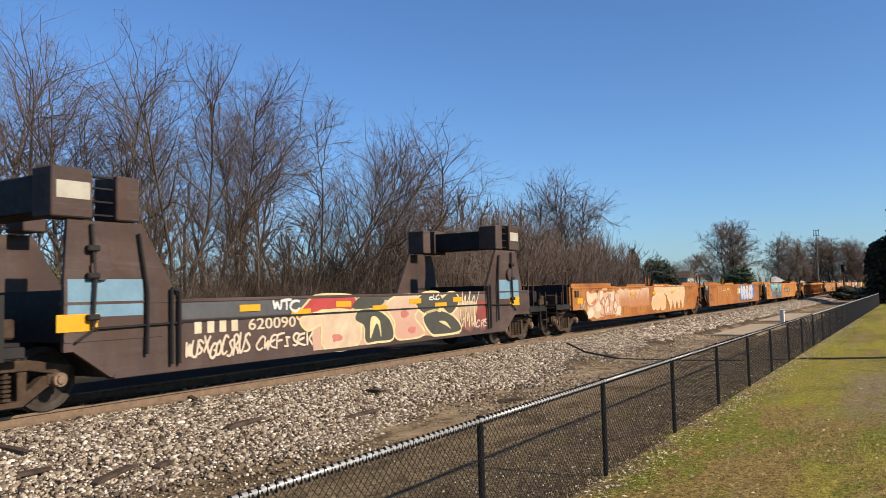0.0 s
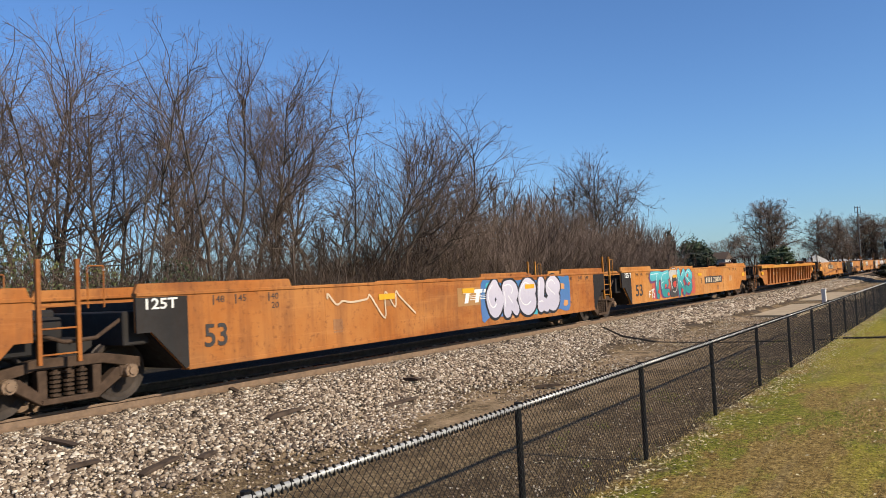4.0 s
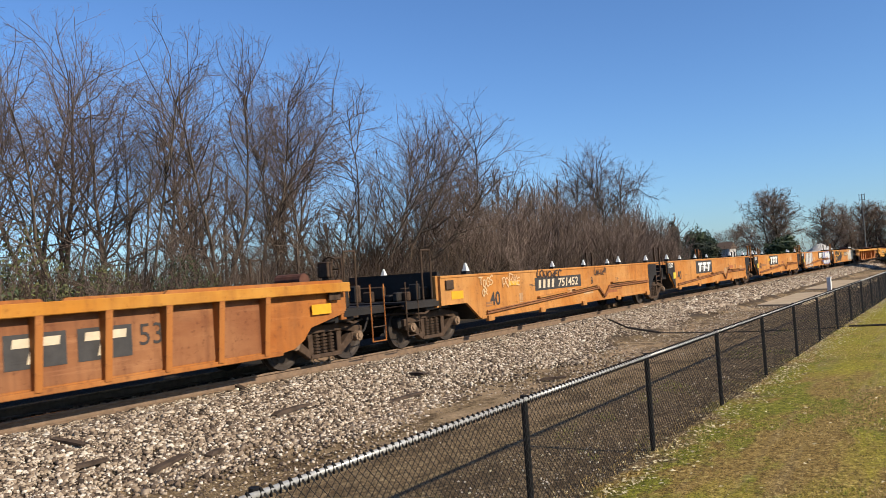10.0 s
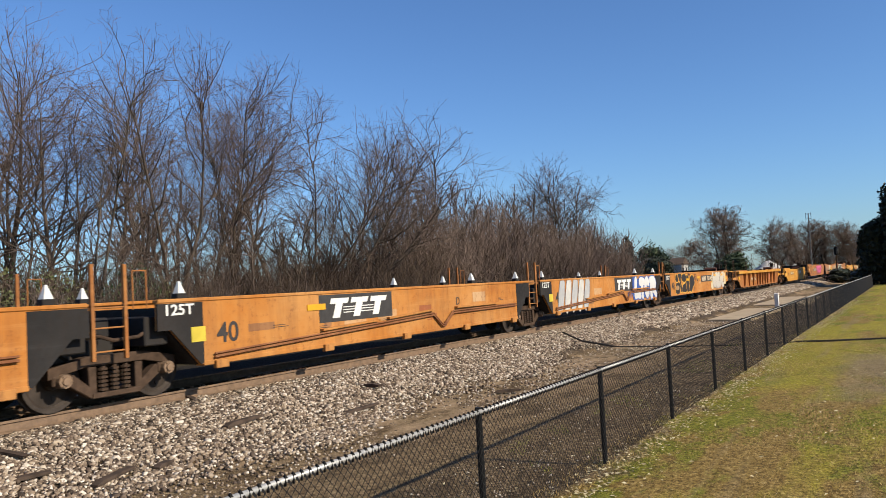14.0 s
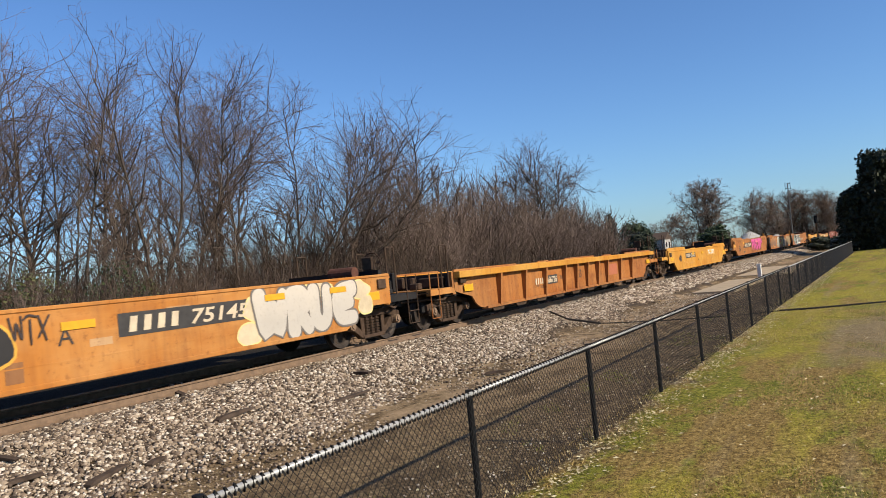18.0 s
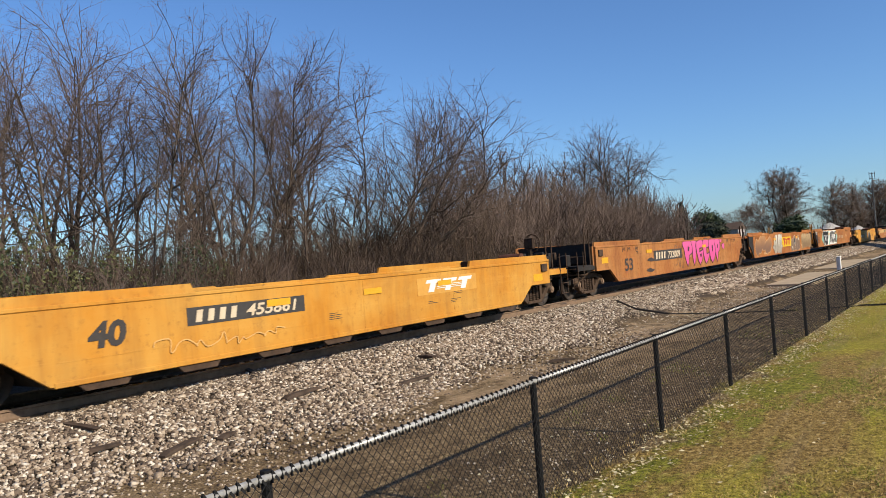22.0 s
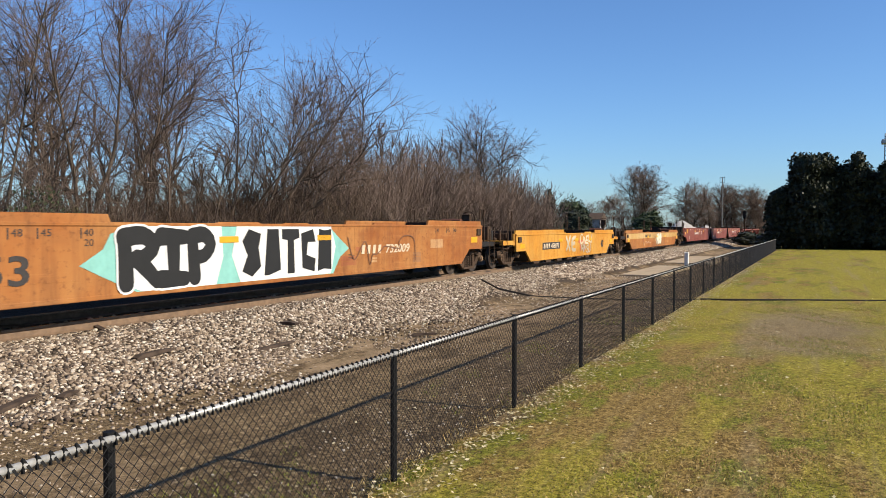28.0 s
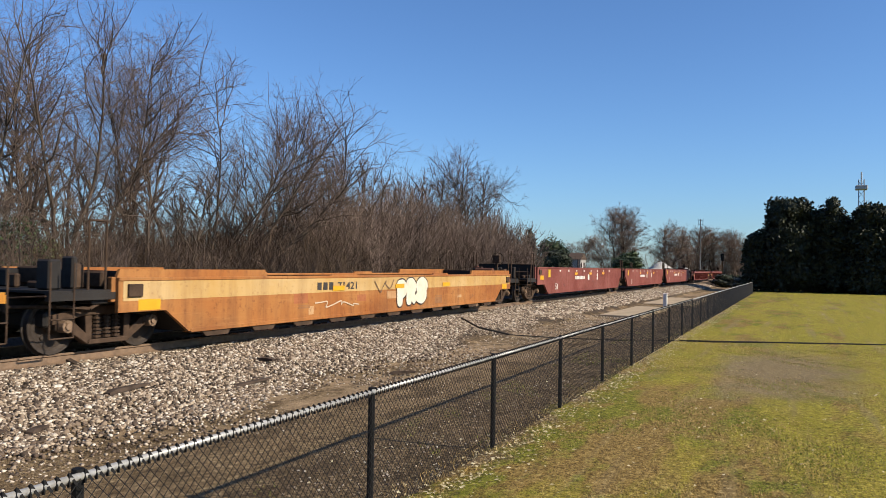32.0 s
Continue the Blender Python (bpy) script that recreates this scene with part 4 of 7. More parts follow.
            if side == 1:
                bm = bmesh.new()
                rod(bm, (0.25, y0 + e * 1.15, zt + 0.1), (0.95, y0 + e * 1.15, zt + 0.1), 0.14, 14)
                part("brake_reservoir", bm, RUSTY, car, "rust-brown round air reservoir")
                part("reservoir_saddle", boxes((0.35, 0.45, y0 + e * 1.02, y0 + e * 1.28, zt - 0.25, zt + 0.05), bevel=0.01), STEEL, car)
                part("reservoir_saddle", boxes((0.7, 0.8, y0 + e * 1.02, y0 + e * 1.28, zt - 0.25, zt + 0.05), bevel=0.01), STEEL, car)
                bm = boxes((0.79, 0.91, y0 + e * 1.8, y0 + e * 1.9, 1.06, 1.95), (0.7, 1.0, y0 + e * 1.78, y0 + e * 1.92, 1.7, 2.02), bevel=0.02)
                part("brake_stand", bm, STEEL, car, "rusty hand-brake housing")
                bm = bmesh.new()
                for j in range(12):
                    t0, t1 = 2 * math.pi * j / 12, 2 * math.pi * (j + 1) / 12
                    rod(bm, (0.85 + 0.26 * math.cos(t0), y0 + e * 2.0, 1.86 + 0.26 * math.sin(t0)), (0.85 + 0.26 * math.cos(t1), y0 + e * 2.0, 1.86 + 0.26 * math.sin(t1)), 0.018, 5)
                for j in range(3):
                    t0 = 2 * math.pi * j / 3
                    rod(bm, (0.85, y0 + e * 1.98, 1.86), (0.85 + 0.26 * math.cos(t0), y0 + e * 2.0, 1.86 + 0.26 * math.sin(t0)), 0.014, 5)
                part("brake_wheel", bm, STEEL, car)
            else:
                part("equipment_box", boxes((0.3, 1.1, y0 + e * 1.2, y0 + e * 1.7, 1.08, 1.36), bevel=0.03), STEEL, car)
                part("equipment_box", boxes((-1.0, -0.2, y0 + e * 1.0, y0 + e * 1.7, 1.1, 1.42), bevel=0.03), STEEL, car)
            truck(car, y0 + e * 1.5)
            part("end_bulkhead", boxes((-1.36, 1.36, y0 + e * 1.5, y0 + e * 1.6, 0.8, zt + (0.0 if ribs else 0.12))), BLACKP, car, "grimy black end bulkhead")
            gear = random.Random(q + e)
            for k in range(7):
                gx, gy, gz = gear.uniform(-1.1, 1.2), y0 + e * gear.uniform(1.85, 2.7), 1.06
                w, d, h = gear.uniform(0.05, 0.2), gear.uniform(0.05, 0.14), gear.uniform(0.1, 0.55)
                part("brake_gear", boxes((gx - w, gx + w, gy - d, gy + d, gz, gz + h), bevel=0.03), STEEL if k % 2 else BLACKP, car)
            part("brake_pipe", path_rod(0.03, [(1.25, y0 + e * 1.6, 0.95), (1.3, y0 + e * 2.1, 0.75), (1.1, y0 + e * 2.6, 0.8), (0.5, y0 + e * 2.95, 0.78)]), STEEL, car)
            part("under_gear", boxes((-1.0, 1.0, y0 + e * 2.45, y0 + e * 2.7, 0.45, 0.72), bevel=0.04), BLACKP, car)
            if not stubs:
              patch(car, "reflector", y0 + e * (1.0 if e > 0 else 1.0) - 0.26, y0 + e * 1.0 + 0.26, zt - 0.56, zt - 0.37, REFLECT, 0.006)
              part("tool_bracket", boxes((SIDE, SIDE + 0.05, y0 + e * 1.35 - 0.16, y0 + e * 1.35 + 0.16, zt - 0.32, zt - 0.1), bevel=0.01), STEEL, car)
        else:
            part("articulation_arm", boxes((-0.5, 0.5, y0 + e * 0.5, y0 + e * 1.5, 0.72, 1.0), (-1.3, 1.3, y0 + e * 0.5, y0 + e * 0.95, 0.85, zt - 0.25), bevel=0.02), BLACKP, car, "black articulated coupling arm")
            if panelled[side]:
                bm = bmesh.new()
                yy = y0 + e * 0.86
                slab(bm, [(yy, lo_z - 0.01), (yy, zt - 0.06), (y0 - e * 0.06, zt - 0.06), (y0 - e * 0.06, zb + 0.02), (y0, zb), (y0 + e * 0.6, lo_z - 0.01)], SIDE - 0.02, SIDE + 0.004)
                part("end_panel", bm, BLACKP, car, "black-painted end panel")
    if ends[1] == "art":
        truck(car, L + 1.6)
        c = L + 1.6
        for s in (1, -1):
            mat = posts or STEEL
            for dy in (-0.28, 0.28):
                part("ladder_post", boxes((s * 1.4, s * 1.46, c - 0.35 + dy - 0.03, c - 0.35 + dy + 0.03, 0.72, 2.15), bevel=0.006), mat, car)
            for z in (0.85, 1.2, 1.5):
                part("ladder_rung", rods(0.014, ((s * 1.43, c - 0.63, z), (s * 1.43, c - 0.07, z))), mat, car)
            part("hand_hold", path_rod(0.012, [(s * 1.4, c + 0.1, 1.45), (s * 1.4, c + 0.1, 2.05), (s * 1.4, c + 0.35, 2.05), (s * 1.4, c + 0.35, 1.45)]), mat, car)
        part("brake_valve", boxes((-0.6, 0.2, c - 0.3, c + 0.3, 1.0, 1.45), (0.4, 1.1, c - 0.55, c - 0.1, 1.02, 1.35), bevel=0.04), BLACKP, car, "brake gear over the shared truck")
        part("hose", path_rod(0.03, [(1.2, L + 0.7, 1.25), (1.3, c - 0.2, 1.0), (1.25, c + 0.3, 1.02), (1.2, c + 0.8, 1.3)], 8), STEEL, car)
    if ribs:
        rib = bmesh.new()
        prism = [(0, zb + 0.02), (0.09, zb + 0.02), (0.19, zt - 0.16), (0, zt - 0.16)]
        lo = [rib.verts.new((x, -0.055, z)) for x, z in prism]
        hi = [rib.verts.new((x, 0.055, z)) for x, z in prism]
        rib.faces.new(lo)
        rib.faces.new(hi[::-1])
        for i in range(4):
            rib.faces.new((lo[i], hi[i], hi[(i + 1) % 4], lo[(i + 1) % 4]))
        bmesh.ops.recalc_face_normals(rib, faces=rib.faces)
        rm = link_bm("rib", rib, coat)
        for y in ribs:
            for s in (1, -1):
                r = part("rib", rm, None, car)
                r.location = (s * (SIDE - 0.05), y, 0)
                if s < 0:
                    r.rotation_euler = (0, 0, math.pi)
    if teeth:
        tm = bmesh.new()
        slab(tm, [(-0.42, zb - 0.02), (0.42, zb - 0.02), (0.34, zb - 0.13), (-0.3, zb - 0.13)], -0.06, 0.0)
        tm = link_bm("side_foot", tm, STEEL)
        k = int(L / 1.5)
        for i in range(k):
            for s in (1, -1):
                part("side_foot", tm, None, car).location = (s * (SIDE - 0.02), 0.8 + (L - 1.6) * i / (k - 1), 0)
    if pipes:
        v = L * 0.6
        for dz, r in ((0, 0.024), (0.055, 0.018)):
            pts = [(SIDE + 0.05, 0.25, zb + 0.1 + dz), (SIDE + 0.05, v, zb + 0.38 + dz), (SIDE + 0.05, v + 0.4, zb + 0.08 + dz), (SIDE + 0.05, v + 0.5, zb + 0.08 + dz), (SIDE + 0.05, v + 0.95, zb + 0.38 + dz), (SIDE + 0.05, L - 0.2, zb + 0.4 + dz)]
            part("brake_pipe", path_rod(r, pts), RUSTED, car)
        for y0, y1 in ((L * 0.25, L * 0.41), (L * 0.44, v), (v + 1.1, L - 1.4)):
            bm = bmesh.new()
            za, zc = (zb + 0.2 + 0.28 * y / v if y < v else zb + 0.5 for y in (y0, y1))
            slab(bm, [(y0, za), (y1, zc), (y1, zc + 0.04), (y0, za + 0.04)], SIDE - 0.002, SIDE + 0.1)
            part("side_ledge", bm, coat, car)
        fm = link_bm("pipe_bracket", boxes((SIDE - 0.02, SIDE + 0.08, -0.14, 0.14, zb - 0.1, zb + 0.04), bevel=0.01), coat)
        for i in range(5):
            part("pipe_bracket", fm, None, car).location = (0, 0.4 + (L - 0.8) * i / 4, 0)
    if cones:
        for y in (-0.25, L * 0.8, L + 0.35):
            for s in (1, -1):
                bm = bmesh.new()
                bmesh.ops.create_cone(bm, cap_ends=True, segments=4, radius1=0.1, radius2=0.02, depth=0.2, matrix=Matrix.Translation((s * 1.3, y, zt + 0.2)) @ pose(0, 0, 0, 0, 0, 45))
                part("corner_guide_tip", bm, WHITE, car, "white-painted guide tip")
                part("guide_bracket", boxes((s * 1.22, s * 1.38, y - 0.1, y + 0.1, zt, zt + 0.1), bevel=0.01), BLACKP, car)
    for f in marks:
        y = L * f
        patch(car, "reflector", y, y + 0.55, zt - 0.36, zt - 0.24, REFLECT, 0.02)
    if not ribs:
        k = max(2, int(L / 3.1))
        for i in range(1, k):
            part("weld_seam", boxes((SIDE - 0.01, SIDE + 0.003, L * i / k - 0.012, L * i / k + 0.012, zb + 0.06, zt - 0.06)), coat, car)
        part("weld_seam", boxes((SIDE - 0.01, SIDE + 0.004, 0.1, L - 0.1, zb + 0.3, zb + 0.318)), coat, car)
    rng = random.Random(name + str(q))
    flat = 0.044 if ribs else 0.0
    for i in range(7 if not ribs and coat in (ORANGE, BROWNED, ORANGE_D) else 0):
        y, z, w, h = rng.uniform(0.02, 0.9) * L, rng.uniform(zb + 0.1, zt - 0.45), rng.uniform(0.2, 0.85), rng.uniform(0.08, 0.3)
        patch(car, "repainted_patch", y, y + w, z, z + h, PRIMERS[i % 3], 0.0025 + 0.0002 * i)
    for i in range(4):
        y, z = rng.uniform(0.1, 0.9) * L, rng.uniform(zb + 0.25, zt - 0.35)
        rows = [(SIDE - flat - 0.004, SIDE - flat + 0.006, y, y + rng.uniform(0.16, 0.42), z - 0.036 * j, z - 0.036 * j + 0.011) for j in range(rng.choice((2, 3, 4)))]
        part("data_stencil", boxes(*rows), STENCIL, car, "small stencilled data lines")
    return car


# ---------- the train, leading car first ----------
def tower_car(q, L, zb, zt, label):
    car = well_unit("bulkhead_well_car", q, L, zb, zt, ("end", "end"), BROWN, label, guides=False, end_coat=BLACKP, stubs=(0.75, 1.5))
    for y0, e in ((0, -1), (L, 1)):
        for s in (1, -1):
            bm = bmesh.new()
            slab(bm, [(y0 - e * 1.25, zt), (y0 - e * 0.55, 2.75), (y0 + e * 0.7, 2.75), (y0 + e * (0.75 if e < 0 else 1.0), 1.9), (y0 + e * (0.75 if e < 0 else 1.3), 1.0), (y0 - e * 0.9, 1.0)], s * (SIDE - 0.06), s * (SIDE + 0.012))
            part("bulkhead_side", bm, BROWN, car, "tall tapered brown bulkhead side")
            part("bulkhead_head", boxes((s * 1.05, s * (SIDE + 0.03), y0 + e * 0.31, y0 + e * 0.95, 2.78, 3.5), bevel=0.02), BROWN, car)
            part("guide_block", boxes((s * 0.95, s * (SIDE + 0.01), y0 - e * 0.5, y0 - e * 0.1, 2.78, 3.46), bevel=0.02), BROWN, car)
            part("head_rungs", rods(0.02, *[((s * 1.4, y0 - e * 0.1, z), (s * 1.4, y0 + e * 0.36, z)) for z in (2.85, 3.05, 3.25, 3.42)]), BLACKP, car)
            part("hung_chain", path_rod(0.03, [(s * (SIDE + 0.06), y0 + e * 0.35, 2.7), (s * (SIDE + 0.07), y0 + e * 0.3, 1.9), (s * (SIDE + 0.07), y0 + e * 0.34, 1.2)]), BLACKP, car, "hanging black tie-down chain")
            part("hung_chain", path_rod(0.03, [(s * (SIDE + 0.06), y0 - e * 0.45, 2.6), (s * (SIDE + 0.07), y0 - e * 0.6, 1.7), (s * (SIDE + 0.07), y0 - e * 0.58, 0.75)]), BLACKP, car)
            part("side_ladder", path_rod(0.03, [(s * (SIDE + 0.07), y0 - e * 1.05, 0.55), (s * (SIDE + 0.07), y0 - e * 1.05, 1.75), (s * (SIDE + 0.07), y0 - e * 1.2, 1.7), (s * (SIDE + 0.07), y0 - e * 1.2, 0.55)]), BLACKP, car)
            bm = bmesh.new()
            rod(bm, (s * SIDE, y0 + e * 0.2, 2.05), (s * (SIDE + 0.08), y0 + e * 0.2, 2.05), 0.17, 14)
            part("winch_drum", bm, BROWN, car)
        part("bulkhead_wall", boxes((-1.4, 1.4, y0 + e * 0.35, y0 + e * 0.95, 2.85, 3.4), bevel=0.02), BLACKP, car, "dark cross beam of the bulkhead")
        part("bulkhead_plate", boxes((-1.4, 1.4, y0 + e * 0.55, y0 + e * 0.65, 1.0, 1.75)), BLACKP, car)
        patch(car, "pale_panel", y0 + e * 0.62 - 0.26, y0 + e * 0.62 + 0.26, 3.05, 3.3, tint((0.55, 0.5, 0.4)), 0.036)
        part("air_line", path_rod(0.02, [(SIDE + 0.04, y0 - e * 1.3, 1.2), (SIDE + 0.05, y0 + e * 0.3, 1.18), (SIDE + 0.05, y0 + e * 0.6, 1.0)]), BLACKP, car)
        for zz in (1.3, 1.9, 2.3):
            part("chain_hook", boxes((SIDE + 0.02, SIDE + 0.12, y0 + e * 0.24, y0 + e * 0.44, zz, zz + 0.09), bevel=0.02), BLACKP, car)
        patch(car, "blue_panel", y0 + e * 0.15 - 0.55, y0 + e * 0.15 + 0.7, 1.35, 1.9, tint((0.2, 0.34, 0.44)), 0.018, "faded blue painted panel")
        patch(car, "reflector", y0 + e * 0.55 - 0.32, y0 + e * 0.55 + 0.32, 1.15, 1.4, REFLECT, 0.022)
    return car


tower_car(-12.3, 12.9, 0.45, 1.57, "brown well car with tall bulkheads at the head of the train")
c = tower_car(7.3, 12.9, 0.45, 1.57, "dirty brown well car with tall bulkheads and graffiti")
patch(c, "grey_band", 1.3, 11.7, 1.25, 1.53, tint((0.11, 0.11, 0.115)), 0.003)
letters(c, "620090", 2.75, 1.0, 0.2, PALE, 0, 0.004, 1.25)
for k in range(4):
    part("mark_bar", boxes((SIDE, SIDE + 0.01, 1.55 + 0.27 * k, 1.7 + 0.27 * k, 1.0, 1.2)), PALE, c)
CREAM, OLIVE, YCREAM = (0.72, 0.52, 0.35), (0.085, 0.08, 0.062), (0.78, 0.64, 0.33)
cloud(c, 4.5, 10.2, 0.47, 1.55, fade((0.66, 0.47, 0.33), (0.64, 0.4, 0.28), 0.5, 1.5), 4, 0.005, "large camouflage-coloured graffiti")
cloud(c, 10.0, 11.75, 0.47, 1.54, fade((0.19, 0.12, 0.095), (0.2, 0.08, 0.07), 0.5, 1.5), 5, 0.0035)
blob(c, [(4.05, 1.18), (4.4, 1.12), (4.75, 1.3), (5.7, 1.27), (5.85, 1.5), (5.4, 1.57), (4.6, 1.56), (4.3, 1.4)], (0.52, 0.07, 0.065), YCREAM, 0.045, 0.009, label="red graffiti shape")
blob(c, [(4.15, 1.12), (4.35, 0.92), (4.75, 1.0), (4.85, 0.52), (5.9, 0.54), (5.95, 1.1), (5.4, 1.25), (4.7, 1.22)], CREAM, YCREAM, 0.05, 0.011)
blob(c, [(6.0, 1.24), (6.6, 1.22), (7.1, 0.98), (7.2, 0.58), (6.6, 0.55), (6.2, 0.56), (6.15, 0.9), (5.85, 1.05)], OLIVE, YCREAM, 0.05, 0.012)
blob(c, [(5.75, 1.3), (6.5, 1.28), (6.9, 1.4), (6.7, 1.54), (6.1, 1.55)], OLIVE, None, 0, 0.012)
blob(c, [(6.35, 0.62), (6.6, 0.95), (6.75, 0.62), (6.7, 1.0), (6.4, 1.08)], YCREAM, None, 0, 0.0145)
blob(c, [(7.0, 1.3), (7.4, 1.5), (8.1, 1.52), (8.35, 1.3), (8.1, 1.0), (8.5, 0.6), (7.4, 0.56), (7.3, 0.95)], fade((0.7, 0.52, 0.36), (0.66, 0.38, 0.27), 0.5, 1.5), YCREAM, 0.05, 0.010)
for y, z in ((7.7, 1.1), (8.0, 0.72), (5.2, 0.7)):
    blob(c, oval(y, z, 0.16, 0.08, 0, 8, 0.3, int(y * 9)), (0.6, 0.2, 0.16), None, 0, 0.0135)
blob(c, [(8.2, 1.3), (8.5, 1.54), (9.2, 1.55), (9.4, 1.35), (9.3, 1.15), (8.7, 1.05)], OLIVE, YCREAM, 0.06, 0.0125)
blob(c, [(8.5, 1.0), (9.2, 1.12), (9.9, 0.95), (10.25, 0.6), (9.2, 0.55), (8.8, 0.62)], OLIVE, YCREAM, 0.06, 0.014)
blob(c, [(9.3, 1.35), (9.7, 1.54), (10.1, 1.5), (10.15, 1.28), (9.8, 1.05), (9.55, 1.12)], OLIVE, YCREAM, 0.06, 0.0135)
blob(c, [(9.2, 0.86), (9.6, 0.72), (9.75, 0.66), (9.5, 0.85)], YCREAM, None, 0, 0.0175)
blob(c, [(9.15, 1.12), (9.3, 1.24), (9.3, 1.1)], YCREAM, None, 0, 0.0175)
blob(c, [(11.05, 1.25), (11.7, 1.27), (11.72, 0.85), (11.3, 0.8)], (0.33, 0.075, 0.06), None, 0, 0.007)
blob(c, [(10.25, 1.3), (11.1, 1.3), (11.15, 1.05), (10.8, 0.6), (10.5, 0.62), (10.3, 1.0)], fade((0.7, 0.52, 0.3), (0.3, 0.14, 0.1), 0.55, 1.3), None, 0, 0.009)
tag(c, "WW", 10.25, 11.1, 1.22, 1.53, (0.8, 0.7, 0.5), 0.035, "pale crown-shaped scribble")
scribble(c, 10.25, 11.1, 0.62, 1.22, (0.78, 0.6, 0.38), 9, 0.03, 26)
tag(c, "CRS", 11.05, 11.75, 0.62, 0.82, (0.75, 0.5, 0.42), 0.04)
tag(c, "ELC", 8.75, 9.25, 1.4, 1.5, (0.85, 0.82, 0.75), 0.03)
tag(c, "WUSXGOCSRUS", 1.32, 2.75, 0.62, 0.9, (0.78, 0.62, 0.46), 0.042, "cream scribbled tag", slant=0.05)
tag(c, "CWEFI", 2.9, 3.8, 0.64, 0.86, (0.78, 0.62, 0.46), 0.04, "cream scribbled tag", slant=0.06)
tag(c, "SEK", 3.85, 4.45, 0.62, 0.86, (0.78, 0.62, 0.46), 0.045, "cream scribbled tag")
tag(c, "WTC", 3.35, 4.1, 1.32, 1.52, (0.82, 0.8, 0.74), 0.05, "white tag")
patch(c, "side_rail", 1.3, 11.8, 1.2, 1.235, BLACKP, 0.024, "dark rail along the side")
for y in (2.55, 5.2, 7.9, 9.9):
    patch(c, "reflector", y, y + 0.5, 1.33, 1.45, REFLECT, 0.02)

c = well_unit("well_car", 27.0, 15.4, 0.42, 1.62, ("end", "art"), ORANGE, "weathered orange articulated well car with pale cream graffiti", posts=ORANGE)
PALECR, WHITECR, FADED_RED = (0.72, 0.5, 0.29), (0.86, 0.7, 0.46), (0.54, 0.17, 0.085)
cloud(c, -0.3, 3.3, 0.46, 1.5, fade((0.68, 0.45, 0.29), (0.66, 0.44, 0.28), 0.5, 1.5, 0.6), 12, 0.005, "faded pale red and cream graffiti")
cloud(c, 3.2, 7.2, 0.75, 1.58, fade((0.72, 0.5, 0.33), (0.52, 0.23, 0.09), 0.75, 1.5, 0.4), 13, 0.005, "faded cream graffiti panel")
for k in range(9):
    y = -0.2 + 0.38 * k
    blob(c, oval(y + 0.2, 0.7 + 0.09 * (k * 5 % 8), 0.28, 0.16, 0.4, 8, 0.35, 40 + k), (0.76, 0.6, 0.44), (0.55, 0.2, 0.11) if k % 2 else WHITECR, 0.022, 0.007 + 0.0007 * k)
blob(c, [(-0.35, 1.5), (0.0, 1.4), (0.6, 1.42), (0.7, 1.2), (0.25, 1.0), (-0.15, 0.98), (-0.38, 1.2)], (0.78, 0.57, 0.36), FADED_RED, 0.045, 0.014)
blob(c, [(0.0, 1.02), (0.4, 1.05), (0.6, 1.22), (0.3, 1.14)], FADED_RED, None, 0, 0.017)
blob(c, oval(1.5, 1.55, 0.28, 0.05, 0.3), (0.72, 0.4, 0.2), FADED_RED, 0.03, 0.016)
tag(c, "SCUS", 0.9, 2.9, 0.55, 1.4, FADED_RED, 0.05, "faded red graffiti line", 0.018, 0.1)
tag(c, "lUCOl", 3.7, 7.0, 0.85, 1.5, (0.66, 0.26, 0.17), 0.05, "faded red graffiti line", 0.012)
for k, (y, z, ry, rz) in enumerate(((8.35, 1.43, 0.34, 0.2), (8.72, 1.42, 0.3, 0.2), (9.25, 1.42, 0.42, 0.21), (7.85, 0.86, 0.32, 0.28), (8.45, 0.9, 0.5, 0.34), (9.3, 0.88, 0.52, 0.36), (9.85, 1.4, 0.17, 0.18))):
    blob(c, oval(y, z, ry, rz, 0, 9, 0.07, 60 + k), fade(PALECR, (0.74, 0.47, 0.24), 0.5, 1.6), WHITECR, 0.035, 0.009 + 0.001 * k, label="cream bubble graffiti" if k == 0 else "")
for k, (y, w) in enumerate(((10.1, 0.95), (10.9, 0.85), (11.65, 0.8), (12.35, 0.85))):
    blob(c, [(y, 1.1), (y + 0.1, 1.55), (y + w, 1.57), (y + w * 1.05, 1.15), (y + w * 0.75, 0.75), (y + w * 0.55, 0.5), (y + w * 0.35, 0.8)], fade(PALECR, (0.76, 0.5, 0.27), 0.5, 1.6), WHITECR, 0.035, 0.009 + 0.001 * k, label="cream pointed graffiti" if k == 0 else "")
    tag(c, "F" if k % 2 else "I", y + 0.15, y + w * 0.9, 0.95, 1.5, WHITECR, 0.03, "pale line in the graffiti", 0.016)
blob(c, oval(13.05, 1.22, 0.25, 0.12, 0, 9, 0.2, 3), PALECR, WHITECR, 0.03, 0.012)
tag(c, "SXC", -1.05, -0.5, 0.84, 1.12, (0.66, 0.5, 0.36), 0.04, "pale tag")
size_marks(c, 15.4)

